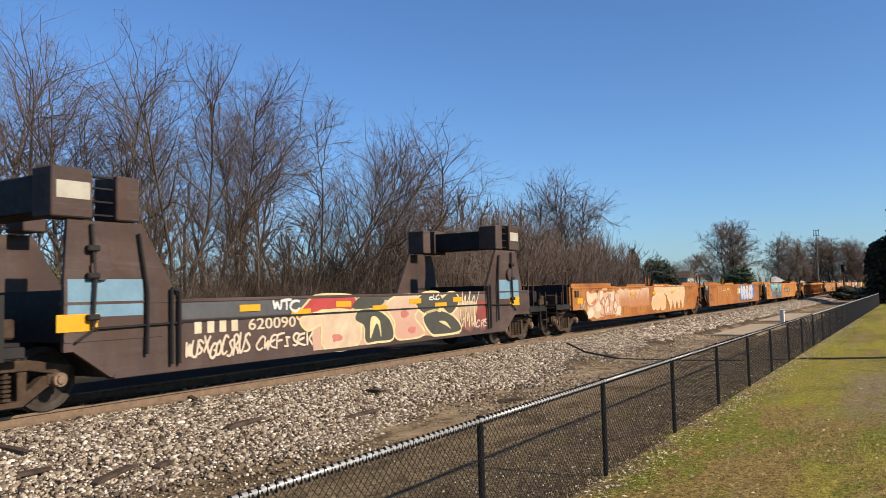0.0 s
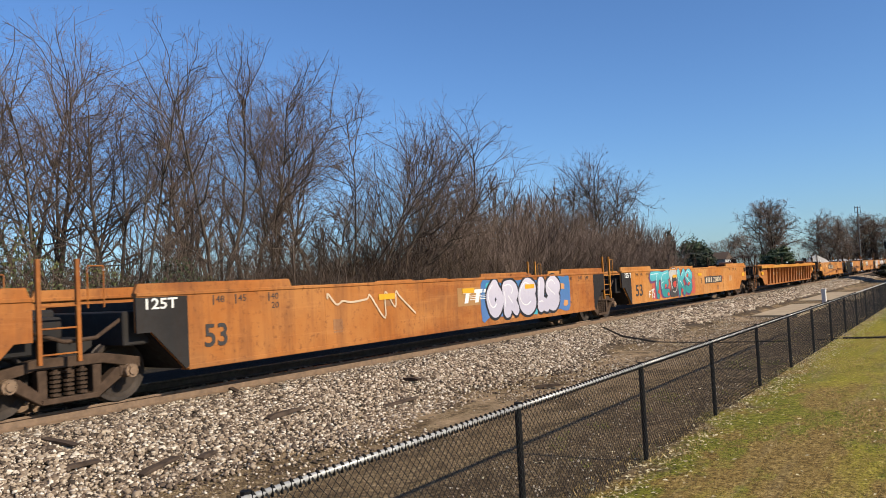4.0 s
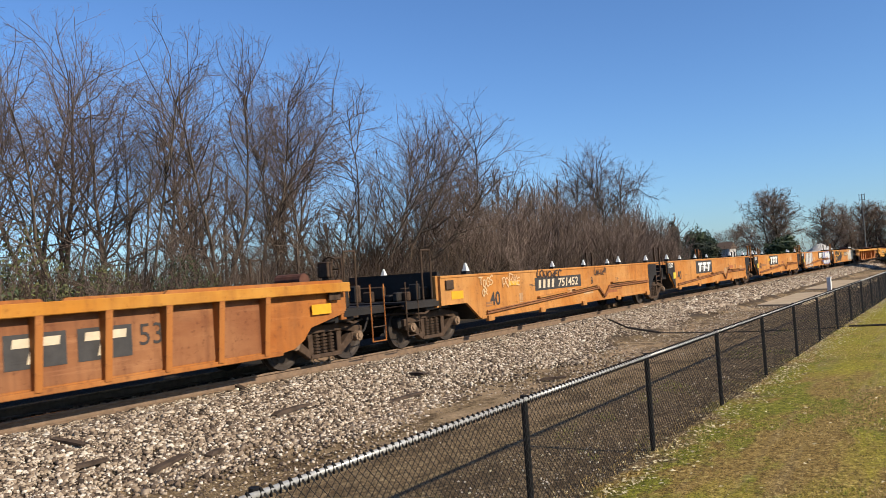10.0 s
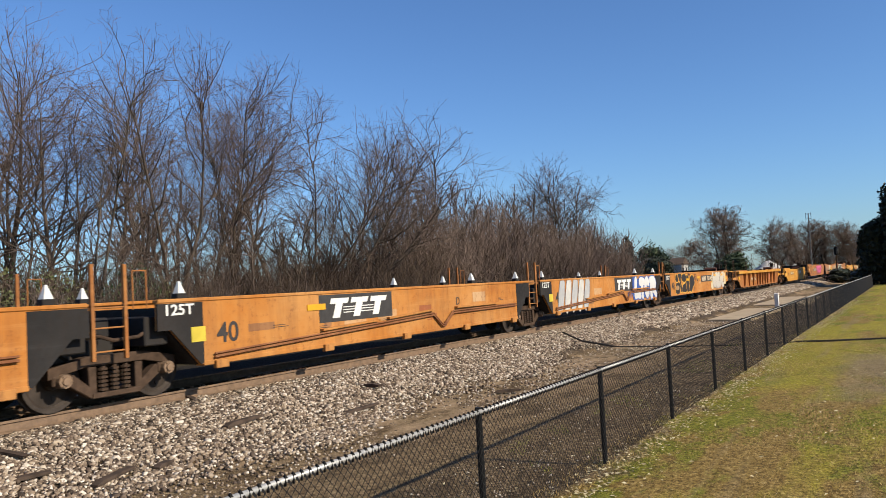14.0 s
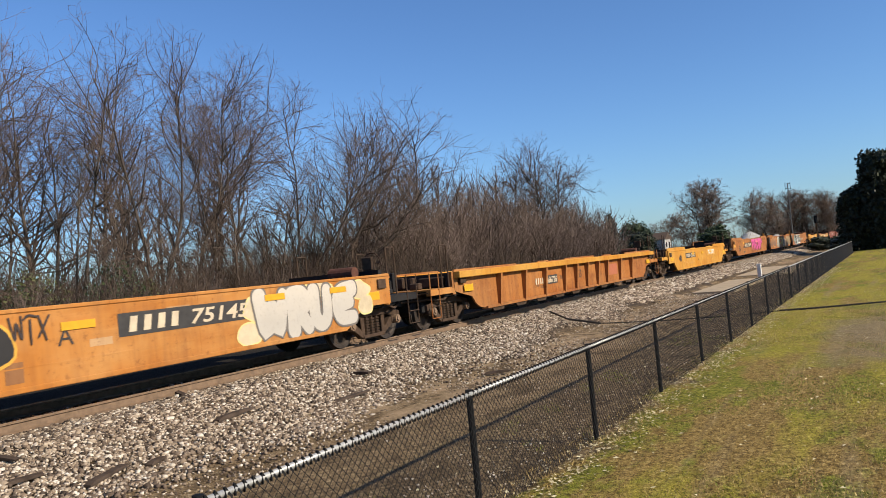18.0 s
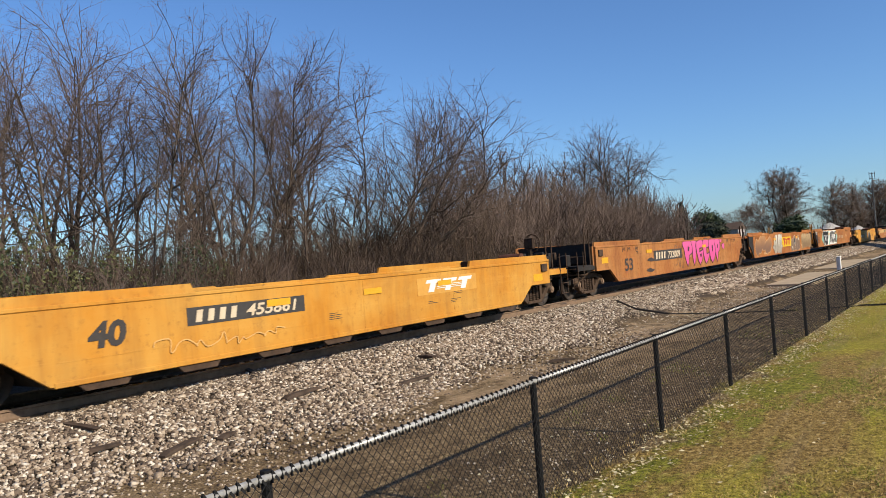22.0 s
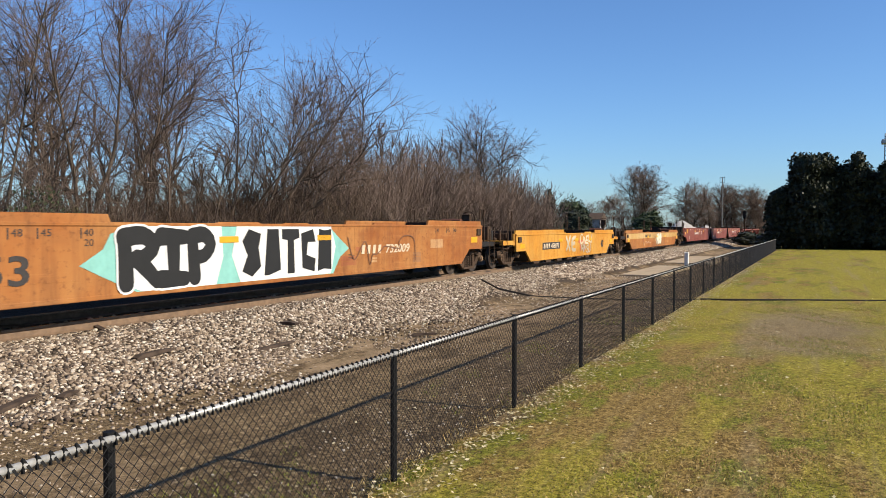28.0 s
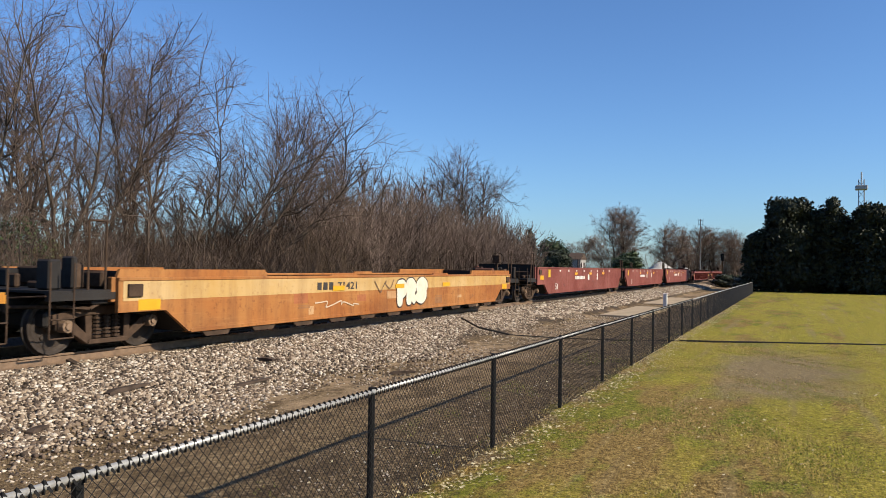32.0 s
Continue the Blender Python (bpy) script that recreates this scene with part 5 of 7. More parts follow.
c = well_unit("well_car", 45.65, 16.2, 0.42, 1.62, ("art", "art"), ORANGE, "weathered orange articulated well car with blue and white graffiti", panelled=(True, True), posts=YELLOW)
letters(c, "53", 0.35, 0.72, 0.36, STENCIL, 0, 0.008)
letters(c, "125T", -0.75, 1.38, 0.16, WHITE, 0, 0.004, 0.62, 0.01)
logo(c, 7.9, 9.7, 0.95, 1.4, tint((0.42, 0.22, 0.08)), WHITE)
cloud(c, 9.0, 14.25, 0.5, 1.57, fade((0.06, 0.19, 0.42), (0.09, 0.2, 0.45), 0.5, 1.5), 21, 0.005, "blue graffiti cloud")
for k, (y, z) in enumerate(((9.4, 1.4), (13.75, 1.25), (12.3, 1.05), (13.95, 0.75), (11.9, 0.6), (10.5, 0.58))):
    blob(c, oval(y, z, 0.18, 0.1, 0, 8, 0.3, k), ((0.07, 0.42, 0.5), (0.62, 0.3, 0.12))[k % 2], None, 0, 0.0075)
piece(c, [("O", 9.15, 10.2, 0.58, 1.54), ("R", 10.0, 11.0, 0.56, 1.52), ("G", 10.85, 12.05, 0.53, 1.54), ("L", 12.0, 12.85, 0.52, 1.54), ("S", 12.5, 13.62, 0.54, 1.58)], fade((0.66, 0.62, 0.72), (0.56, 0.53, 0.63), 0.5, 1.5), (0.025, 0.025, 0.03), 0.07, 0.4, 0.011, (0.92, 0.92, 0.92), label="lilac bubble graffiti on blue")
scribble(c, 3.2, 6.0, 0.8, 1.45, (0.72, 0.55, 0.38), 24, 0.04, 12)
size_marks(c, 16.2)

c = well_unit("well_car", 65.2, 16.2, 0.42, 1.62, ("art", "end"), ORANGE_D, "orange end well car with turquoise and red graffiti", marks=(0.3, 0.53), panelled=(True, False))
letters(c, "53", 0.45, 0.68, 0.42, STENCIL, 0, 0.01, 0.76)
letters(c, "125 T", -0.6, 1.38, 0.17, WHITE, 0, 0.005, 0.68, 0.01)
cloud(c, 2.35, 8.0, 0.46, 1.5, fade((0.5, 0.18, 0.08), (0.55, 0.1, 0.07), 0.5, 1.5), 31, 0.005, "red graffiti overspray")
TEAL = fade((0.13, 0.55, 0.62), (0.035, 0.27, 0.27), 0.5, 1.55)
piece(c, [("T", 2.1, 3.8, 0.46, 1.6), ("E", 3.2, 4.5, 0.45, 1.6)], TEAL, (0.12, 0.05, 0.13), 0.045, 0.3, 0.009, (0.7, 0.85, 0.86), (0.2, 0.07, 0.16), label="turquoise angular graffiti")
blob(c, [(4.42, 1.52), (5.4, 1.6), (5.45, 0.62), (5.3, 0.48), (4.5, 0.5), (4.62, 1.0)], fade((0.55, 0.53, 0.5), (0.06, 0.055, 0.055), 0.45, 1.3, 0.3), (0.05, 0.045, 0.045), 0.03, 0.0145)
blob(c, [(4.75, 1.25), (5.1, 1.36), (5.4, 1.2), (5.3, 0.75), (4.85, 0.7)], (0.06, 0.05, 0.05), (0.75, 0.73, 0.7), 0.03, 0.0175, n=2)
blob(c, [(4.9, 1.05), (5.25, 1.12), (5.25, 0.88), (4.95, 0.86)], (0.6, 0.07, 0.05), None, 0, 0.0205, n=2)
piece(c, [("K", 5.35, 6.65, 0.47, 1.6), ("S", 6.4, 7.72, 0.5, 1.6)], TEAL, (0.12, 0.05, 0.13), 0.045, 0.3, 0.016, (0.7, 0.85, 0.86), (0.2, 0.07, 0.16))
for k, (y, z) in enumerate(((3.05, 0.75), (3.9, 0.95), (4.2, 0.6), (6.1, 0.7), (7.1, 0.95), (6.9, 1.3))):
    blob(c, oval(y, z, 0.13, 0.08, 0.3, 7, 0.3, k), (0.58, 0.09, 0.06), None, 0, 0.0225)
tag(c, "FTS", 1.9, 2.5, 0.55, 0.86, (0.85, 0.83, 0.78), 0.04, "small white tag")
size_marks(c, 16.2)
number(c, 9.65, 12.7, 1.03, 0.22, "726831")
letters(c, "B", 9.0, 0.93, 0.22, STENCIL)

RIBS_CLOSE = [0.65 + k for k in range(16)]
RIBS_WIDE = [0.9, 2.73, 4.43, 6.23, 7.43, 8.62, 9.86, 11.04, 12.82, 14.51]
c = well_unit("ribbed_well_car", 88.3, 16.1, 0.38, 1.57, ("end", "end"), ORANGE, "rusty orange well car with upright side ribs and brown panels", ribs=RIBS_CLOSE, guides=True, marks=(), chord_coat=YELLOW)
number(c, 2.06, 3.5, 1.05, 0.17, "659324", panel=False, lift=-0.03, split=0.54)
patch(c, "number_panel", 2.72, 3.52, 0.92, 1.18, PANEL, -0.038)
letters(c, "53", 13.2, 0.85, 0.32, STENCIL, lift=-0.035)
for i in range(15):
    y = 1.15 + i
    part("infill_panel", boxes((SIDE - 0.05, SIDE - 0.044, y - 0.47, y + 0.47, 0.46, 1.56)), RUSTED, c, "browned panel between the ribs")
for y in (10.2, 11.2, 12.2):
    patch(c, "badge_panel", y + 0.06, y + 0.9, 0.72, 1.18, PANEL, -0.038, "dark piece of a faded badge")
    bm = bmesh.new()
    poly_sheet(bm, [(y + 0.35, 0.78), (y + 0.5, 0.78), (y + 0.56, 1.0), (y + 0.8, 1.0), (y + 0.82, 1.12), (y + 0.18, 1.12), (y + 0.16, 1.0), (y + 0.41, 1.0)], SIDE - 0.034)
    part("badge", bm, PALE, c)

five = "five-part articulated well car"
c = well_unit("well_car", 111.1, 12.3, 0.47, 1.57, ("end", "art"), ORANGE_D, "bright orange end well car with chalk scrawls", marks=(0.12,), panelled=(False, True), pipes=True, cones=True, guides=False, group=five)
number(c, 3.0, 6.1, 1.17, 0.24, "751452")
letters(c, "40", 0.5, 0.75, 0.34, STENCIL, 0, 0.008, 0.5)
letters(c, "B", 6.85, 1.02, 0.22, STENCIL)
tag(c, "TOGS", 0.0, 0.65, 1.28, 1.5, (0.8, 0.55, 0.3), 0.03, "pale chalk tag")
tag(c, "CR", 0.1, 0.35, 1.02, 1.18, (0.8, 0.55, 0.3), 0.03, "pale chalk tag")
tag(c, "PORKE", 1.15, 2.1, 1.2, 1.46, (0.78, 0.5, 0.27), 0.03, "pale chalk tag")
tag(c, "LOUCKEC", 3.1, 4.7, 1.34, 1.55, (0.05, 0.035, 0.03), 0.045, "black tag over the number panel")
tag(c, "LRUUER", 7.15, 8.1, 1.3, 1.5, (0.06, 0.04, 0.03), 0.035, "black tag")
for q, mark, seed in ((126.5, "C", 1), (141.62, "D", 2), (156.4, "E", 3)):
    c = well_unit("well_car", q, 12.2, 0.47, 1.57, ("art", "art"), ORANGE_D, "bright orange middle well car with a dark badge panel" if seed < 3 else "bright orange middle well car covered in blue, white and grey graffiti", panelled=(True, True), pipes=True, cones=True, guides=False, posts=BROWNED, group=five, marks=(0.22,) if seed == 2 else ())
    letters(c, "40", 0.35, 0.8, 0.34, STENCIL, 0, 0.008, 0.5)
    letters(c, "125T", -0.75, 1.32, 0.17, WHITE, 0, 0.005, 0.62, 0.01)
    logo(c, *((3.05, 5.6) if seed < 3 else (6.42, 8.7)), 0.94, 1.5, PANEL, WHITE)
    letters(c, mark, 8.5, 1.05, 0.2, STENCIL)
    patch(c, "yellow_tag", -0.2, 0.1, 0.85, 1.1, tint((0.7, 0.55, 0.06)), 0.012)
    if seed == 3:
        cloud(c, 8.72, 12.05, 0.5, 1.52, (0.05, 0.12, 0.4), 51, 0.013, "blue edge of a white graffiti piece")
        piece(c, [("L", 8.75, 9.9, 0.5, 1.48), ("T", 9.6, 10.5, 0.5, 1.5), ("C", 10.3, 11.15, 0.5, 1.5), ("R", 11.05, 12.3, 0.5, 1.5)], fade((0.82, 0.8, 0.78), (0.68, 0.67, 0.66), 0.5, 1.5), (0.05, 0.12, 0.42), 0.05, 0.34, 0.016, label="white graffiti outlined in blue")
        tag(c, "WXR", 7.95, 8.7, 0.64, 0.95, (0.08, 0.13, 0.42), 0.035, "blue tag")
        for k in range(5):
            blob(c, [(0.5 + 0.6 * k, 0.5), (0.9 + 0.6 * k, 0.52), (1.2 + 0.6 * k, 1.45), (0.8 + 0.6 * k, 1.5)], ((0.5, 0.5, 0.5), (0.66, 0.64, 0.6))[k % 2], (0.2, 0.18, 0.17), 0.03, 0.008 + 0.001 * k, label="grey angular graffiti", n=2)
c = well_unit("well_car", 171.1, 12.3, 0.47, 1.57, ("art", "end"), ORANGE_D, "bright orange end well car with black and cream graffiti", marks=(0.46,), panelled=(True, False), guides=False, group=five)
letters(c, "40", 0.3, 0.75, 0.36, STENCIL, 0, 0.008, 0.5)
letters(c, "125T", -0.7, 1.25, 0.2, WHITE, 0, 0.006, 0.66, 0.01)
INK, GLOW = (0.03, 0.027, 0.027), (0.8, 0.42, 0.06)
for k, pts in enumerate(([(1.0, 0.6), (1.1, 1.0), (1.45, 1.1), (1.9, 1.02), (1.75, 0.56), (1.3, 0.5)], oval(1.3, 1.3, 0.28, 0.2, 0, 9, 0.06, 1), [(1.5, 1.5), (2.2, 1.5), (2.05, 1.15), (2.3, 0.75), (1.95, 0.6), (1.9, 1.05)], [(2.2, 0.62), (2.5, 0.58), (3.15, 0.6), (3.3, 1.15), (3.0, 1.48), (2.3, 1.45), (2.25, 1.2), (2.7, 1.05), (2.35, 0.88)], [(3.25, 1.4), (3.75, 1.3), (3.85, 0.7), (3.5, 0.54), (3.2, 0.75)], [(3.85, 1.05), (4.2, 1.38), (4.8, 1.35), (4.95, 0.95), (4.5, 0.75), (4.25, 0.55), (3.85, 0.6)])):
    blob(c, pts, INK, GLOW, 0.045, 0.008 + 0.0016 * k, label="black bubble graffiti outlined in orange" if k == 0 else "")
blob(c, [(1.05, 0.72), (1.6, 0.74), (1.62, 0.92), (1.1, 0.92)], (0.45, 0.26, 0.12), None, 0, 0.0185, n=2)
blob(c, [(2.35, 0.95), (2.9, 1.02), (3.0, 1.12), (2.5, 1.05)], GLOW, None, 0, 0.0185)
blob(c, [(3.6, 1.42), (4.05, 1.42), (4.0, 1.5), (3.62, 1.52)], (0.1, 0.04, 0.03), None, 0, 0.0185, n=2)
patch(c, "reflector", 3.2, 3.75, 1.14, 1.26, REFLECT, 0.024)
tag(c, "WTX", 4.95, 5.45, 1.1, 1.45, (0.06, 0.04, 0.035), 0.03, "small black tag")
letters(c, "A", 5.6, 1.0, 0.26, STENCIL)
number(c, 6.6, 9.6, 1.18, 0.24, "75145")
for k, (y, z, ry, rz) in enumerate(((9.35, 0.72, 0.28, 0.2), (9.55, 1.15, 0.3, 0.22), (12.75, 1.3, 0.4, 0.18), (13.0, 0.95, 0.25, 0.22), (11.4, 1.4, 0.5, 0.12))):
    blob(c, oval(y, z, ry, rz, 0, 9, 0.15, k), (0.74, 0.6, 0.4), (0.86, 0.72, 0.3), 0.03, 0.005 + 0.0007 * k)
piece(c, [("W", 9.45, 10.5, 0.52, 1.5), ("R", 10.3, 11.2, 0.52, 1.52), ("U", 11.0, 11.85, 0.54, 1.5), ("E", 11.7, 12.7, 0.54, 1.52)], fade((0.72, 0.64, 0.54), (0.6, 0.55, 0.48), 0.5, 1.5), (0.2, 0.17, 0.15), 0.045, 0.33, 0.010, label="cream and grey bubble graffiti")
for y in (9.8, 11.75):
    patch(c, "reflector", y, y + 0.55, 1.28, 1.4, REFLECT, 0.026)

c = well_unit("ribbed_well_car", 190.0, 16.4, 0.33, 1.45, ("end", "end"), BROWNED, "orange well car with upright side ribs and a yellow top chord", ribs=RIBS_WIDE, marks=(), teeth=True, chord_coat=AMBER, end_coat=ORANGE_D)
number(c, 3.6, 5.7, 0.85, 0.2, "466726", panel=False, lift=-0.03, split=0.5)
patch(c, "number_panel", 4.52, 5.7, 0.7, 1.0, PANEL, -0.038)
letters(c, "53", 7.75, 0.75, 0.3, STENCIL, lift=-0.035)
for a, b in zip(RIBS_WIDE[:-1], RIBS_WIDE[1:]):
    y = (a + b) / 2
    part("infill_panel", boxes((SIDE - 0.05, SIDE - 0.044, a + 0.04, b - 0.04, 0.4, 1.44)), ORANGE, c, "rust-streaked panel between the ribs")
patch(c, "faded_red_patch", 11.2, 12.6, 0.65, 1.1, tint((0.5, 0.16, 0.08)), -0.035)

c = well_unit("well_car", 213.2, 12.8, 0.27, 1.35, ("end", "end"), AMBER, "yellow single well car with a black number panel", teeth=True, end_coat=AMBER)
letters(c, "40", 0.55, 0.72, 0.34, STENCIL, 0.15, 0.02, 0.6)
number(c, 2.2, 4.75, 0.98, 0.19, "455861")
scribble(c, 1.6, 4.2, 0.45, 0.68, (0.74, 0.42, 0.14), 71, 0.02, 26)
logo(c, 8.2, 10.6, 0.82, 1.2, tint((0.7, 0.36, 0.07)), WHITE)

c = well_unit("well_car", 232.7, 15.7, 0.42, 1.62, ("end", "art"), BROWNED, "browned orange articulated well car with pink graffiti", marks=(0.18, 0.62), posts=STEEL)
letters(c, "53", 0.65, 0.72, 0.42, STENCIL, 0, 0.01, 0.78)
number(c, 3.6, 6.9, 1.12, 0.26, "732009")
PINK = fade((0.78, 0.13, 0.36), (0.74, 0.1, 0.33), 0.6, 1.5)
BLOCKS = {
    "P": ([(0, 1), (0.85, 1), (1, 0.82), (0.9, 0.52), (0.62, 0.42), (0.42, 0.0), (0.2, 0.4), (0.14, 0.7)], [(0.5, 0.8), (0.68, 0.78), (0.62, 0.6), (0.5, 0.62)]),
    "I": ([(0, 1), (1, 1), (0.85, 0.82), (0.8, 0.4), (0.4, 0.0), (0.18, 0.4), (0.2, 0.8)], None),
    "G": ([(0.05, 0.95), (0.95, 1), (0.9, 0.72), (0.45, 0.7), (0.42, 0.5), (0.95, 0.58), (0.85, 0.3), (0.42, 0.0), (0.12, 0.38)], [(0.5, 0.42), (0.7, 0.44), (0.66, 0.3), (0.5, 0.3)]),
    "C": ([(0.05, 1), (1, 1), (0.9, 0.72), (0.5, 0.7), (0.46, 0.38), (0.92, 0.42), (0.8, 0.25), (0.3, 0.0), (0.05, 0.4)], None),
    "O": ([(0.05, 1), (0.95, 1), (1, 0.6), (0.85, 0.3), (0.4, 0.0), (0.1, 0.4)], [(0.46, 0.78), (0.6, 0.76), (0.56, 0.46), (0.45, 0.5)]),
}
for k, (ch, y0, y1) in enumerate((("P", 7.05, 8.3), ("I", 8.2, 8.85), ("G", 8.85, 9.85), ("C", 9.85, 10.8), ("O", 10.7, 11.75), ("P", 11.6, 12.45))):
    body, eye = BLOCKS[ch]
    blob(c, [(y0 + (y1 - y0) * u, 0.56 + 1.0 * v) for u, v in body], PINK, (0.09, 0.035, 0.05), 0.055, 0.009 + 0.0017 * k, label="hot pink graffiti outlined in black" if k == 0 else "", n=2)
    if eye:
        blob(c, [(y0 + (y1 - y0) * u, 0.56 + 1.0 * v) for u, v in eye], (0.09, 0.035, 0.05), None, 0, 0.021, n=1)
blob(c, [(12.85, 1.3), (13.25, 1.35), (13.2, 1.1), (12.95, 1.15)], (0.76, 0.12, 0.35), (0.09, 0.035, 0.05), 0.025, 0.01)
blob(c, oval(12.65, 1.5, 0.16, 0.07), (0.76, 0.12, 0.35), None, 0, 0.01)
for y, z in ((3.25, 1.0), (3.1, 0.62)):
    blob(c, oval(y, z, 0.35, 0.07, 0.4, 8, 0.3, 2), (0.06, 0.045, 0.04), None, 0, 0.009)
tag(c, "SOS", 6.0, 7.1, 0.6, 1.5, (0.2, 0.09, 0.05), 0.04, "dark brown tag lines", 0.008)
size_marks(c, 15.7)
c = well_unit("well_car", 251.65, 16.5, 0.42, 1.62, ("art", "art"), ORANGE, "orange middle well car covered in grey, brown and white graffiti", panelled=(True, True), posts=YELLOW)
for k in range(5):
    blob(c, oval(0.9 + 0.75 * k, 0.95 + 0.12 * (k % 3), 0.5, 0.4, 0.3, 9, 0.25, 90 + k), fade((0.45, 0.23, 0.1), (0.22, 0.12, 0.075), 0.5, 1.5), (0.7, 0.45, 0.22), 0.03, 0.006 + 0.001 * k, label="brown and orange graffiti" if k == 0 else "")
GREYS = fade((0.75, 0.72, 0.62), (0.4, 0.35, 0.28), 0.45, 1.6)
blob(c, [(4.6, 0.84), (5.0, 1.0), (5.1, 1.45), (5.35, 1.3), (5.55, 0.9), (5.4, 0.5), (5.1, 0.46), (4.95, 0.7)], GREYS, (0.14, 0.1, 0.08), 0.03, 0.0075, label="grey and white flowing graffiti")
for k, (y, w, lean) in enumerate(((5.35, 0.5, 0.2), (5.85, 0.45, 0.35), (6.25, 0.5, 0.25), (6.6, 0.42, 0.35))):
    blob(c, [(y, 0.45), (y + w * 0.6, 0.5), (y + w, 0.95), (y + w + lean * 0.6, 1.5), (y + lean, 1.55), (y + w * 0.35, 1.1), (y - 0.1, 0.75)], GREYS, (0.16, 0.12, 0.09), 0.03, 0.009 + 0.0016 * k)
blob(c, [(6.9, 0.7), (7.35, 0.86), (7.0, 0.95)], GREYS, (0.16, 0.12, 0.09), 0.03, 0.014)
blob(c, oval(5.2, 0.9, 0.09, 0.07), (0.1, 0.08, 0.07), None, 0, 0.0105)
logo(c, 7.3, 9.95, 0.8, 1.4, tint((0.78, 0.5, 0.015)), tint((0.5, 0.05, 0.02)))
BROWNS = fade((0.3, 0.2, 0.13), (0.2, 0.13, 0.09), 0.45, 1.55)
for k, pts in enumerate(([(9.95, 0.5), (9.98, 0.95), (10.2, 1.2), (10.55, 1.15), (10.6, 0.55)], [(10.6, 0.5), (10.62, 1.1), (10.9, 1.35), (11.3, 1.4), (11.45, 1.1), (11.1, 0.85), (11.5, 0.55), (11.0, 0.5)], [(11.3, 0.52), (11.35, 1.0), (11.6, 1.2), (12.0, 1.1), (11.95, 0.52)], [(11.95, 0.52), (12.0, 1.3), (12.4, 1.42), (12.75, 1.1), (12.7, 0.6), (12.3, 0.5)])):
    blob(c, pts, BROWNS, (0.66, 0.5, 0.36), 0.03, 0.008 + 0.0016 * k, label="dark brown bubble graffiti" if k == 0 else "")
blob(c, oval(11.05, 1.05, 0.22, 0.2), (0.05, 0.045, 0.045), None, 0, 0.0165)
for y, z in ((10.25, 0.68), (11.08, 0.92), (12.4, 1.2)):
    blob(c, oval(y, z, 0.09, 0.08), (0.75, 0.68, 0.55), None, 0, 0.019)
cloud(c, 13.4, 16.9, 0.5, 1.52, fade((0.48, 0.33, 0.17), (0.34, 0.22, 0.11), 0.5, 1.5, 0.6), 94, 0.005, "tan and brown graffiti")
piece(c, [("K", 13.6, 14.7, 0.52, 1.5), ("W", 14.5, 15.9, 0.52, 1.48), ("X", 15.7, 16.7, 0.55, 1.45)], fade((0.55, 0.4, 0.22), (0.26, 0.17, 0.09), 0.5, 1.5), (0.24, 0.15, 0.08), 0.03, 0.3, 0.008, label="tan and brown graffiti")
size_marks(c, 16.5)
c = well_unit("well_car", 271.4, 16.3, 0.42, 1.62, ("art", "end"), BROWNED, "browned orange end well car with black, white and mint graffiti", marks=(0.3, 0.5), panelled=(True, False))
letters(c, "53", 0.1, 0.72, 0.42, STENCIL, 0, 0.01, 0.8)
letters(c, "125T", -0.7, 1.35, 0.18, WHITE, 0, 0.006, 0.66, 0.01)
bm = bmesh.new()
poly_sheet(bm, [(1.75, 0.95), (2.2, 1.2), (2.35, 1.45), (3.0, 1.6), (8.6, 1.6), (9.0, 1.35), (9.5, 1.05), (9.1, 0.85), (8.8, 0.46), (2.9, 0.46), (2.5, 0.62), (2.2, 0.75)], SIDE + 0.006)
part("graffiti_cloud", bm, tint((0.28, 0.62, 0.55)), c, "mint green graffiti cloud")
bm = bmesh.new()
poly_sheet(bm, [(2.5, 0.9), (2.75, 1.5), (3.2, 1.59), (4.95, 1.59), (5.0, 1.0), (4.8, 0.47), (3.0, 0.47), (2.6, 0.6)], SIDE + 0.013)
poly_sheet(bm, [(5.25, 1.0), (5.4, 1.58), (8.7, 1.58), (8.9, 1.1), (8.7, 0.48), (5.5, 0.47)], SIDE + 0.013)
part("graffiti_backing", bm, WHITE, c, "white graffiti backing")
piece(c, [("R", 2.35, 3.5, 0.5, 1.58), ("I", 3.2, 4.2, 0.48, 1.56), ("P", 3.95, 4.85, 0.52, 1.58)], (0.02, 0.02, 0.02), (0.9, 0.9, 0.88), 0.04, 0.27, 0.018, label="fat black graffiti letters", soft=False)
for k, poly in enumerate((((0, 0.12), (0.3, 0), (0.58, 0.2), (0.5, 0.6), (0.58, 0.9), (0.2, 1.0), (0, 0.75), (0.16, 0.45)), ((0.05, 0), (0.2, 0), (0.6, 0.1), (0.52, 1), (0.15, 1)), ((0.2, 0), (0.45, 0), (0.42, 0.75), (0.62, 0.8), (0.6, 1), (0.0, 1), (0.0, 0.78), (0.2, 0.75)), ((0.1, 0.1), (0.55, 0), (0.6, 0.3), (0.25, 0.4), (0.3, 0.7), (0.6, 0.7), (0.5, 1), (0.05, 0.9)), ((0.05, 0), (0.3, 0.05), (0.6, 0.02), (0.6, 1), (0.35, 0.97), (0.1, 1)))):
    bm = bmesh.new()
    poly_sheet(bm, [(5.55 + 0.64 * k + u, 0.56 + 0.96 * v) for u, v in poly], SIDE + 0.02)
    part("graffiti_shape", bm, tint((0.02, 0.02, 0.02)), c, "fat black graffiti shape")
number(c, 9.9, 12.9, 1.0, 0.22, "732009", panel=False)
size_marks(c, 16.3)
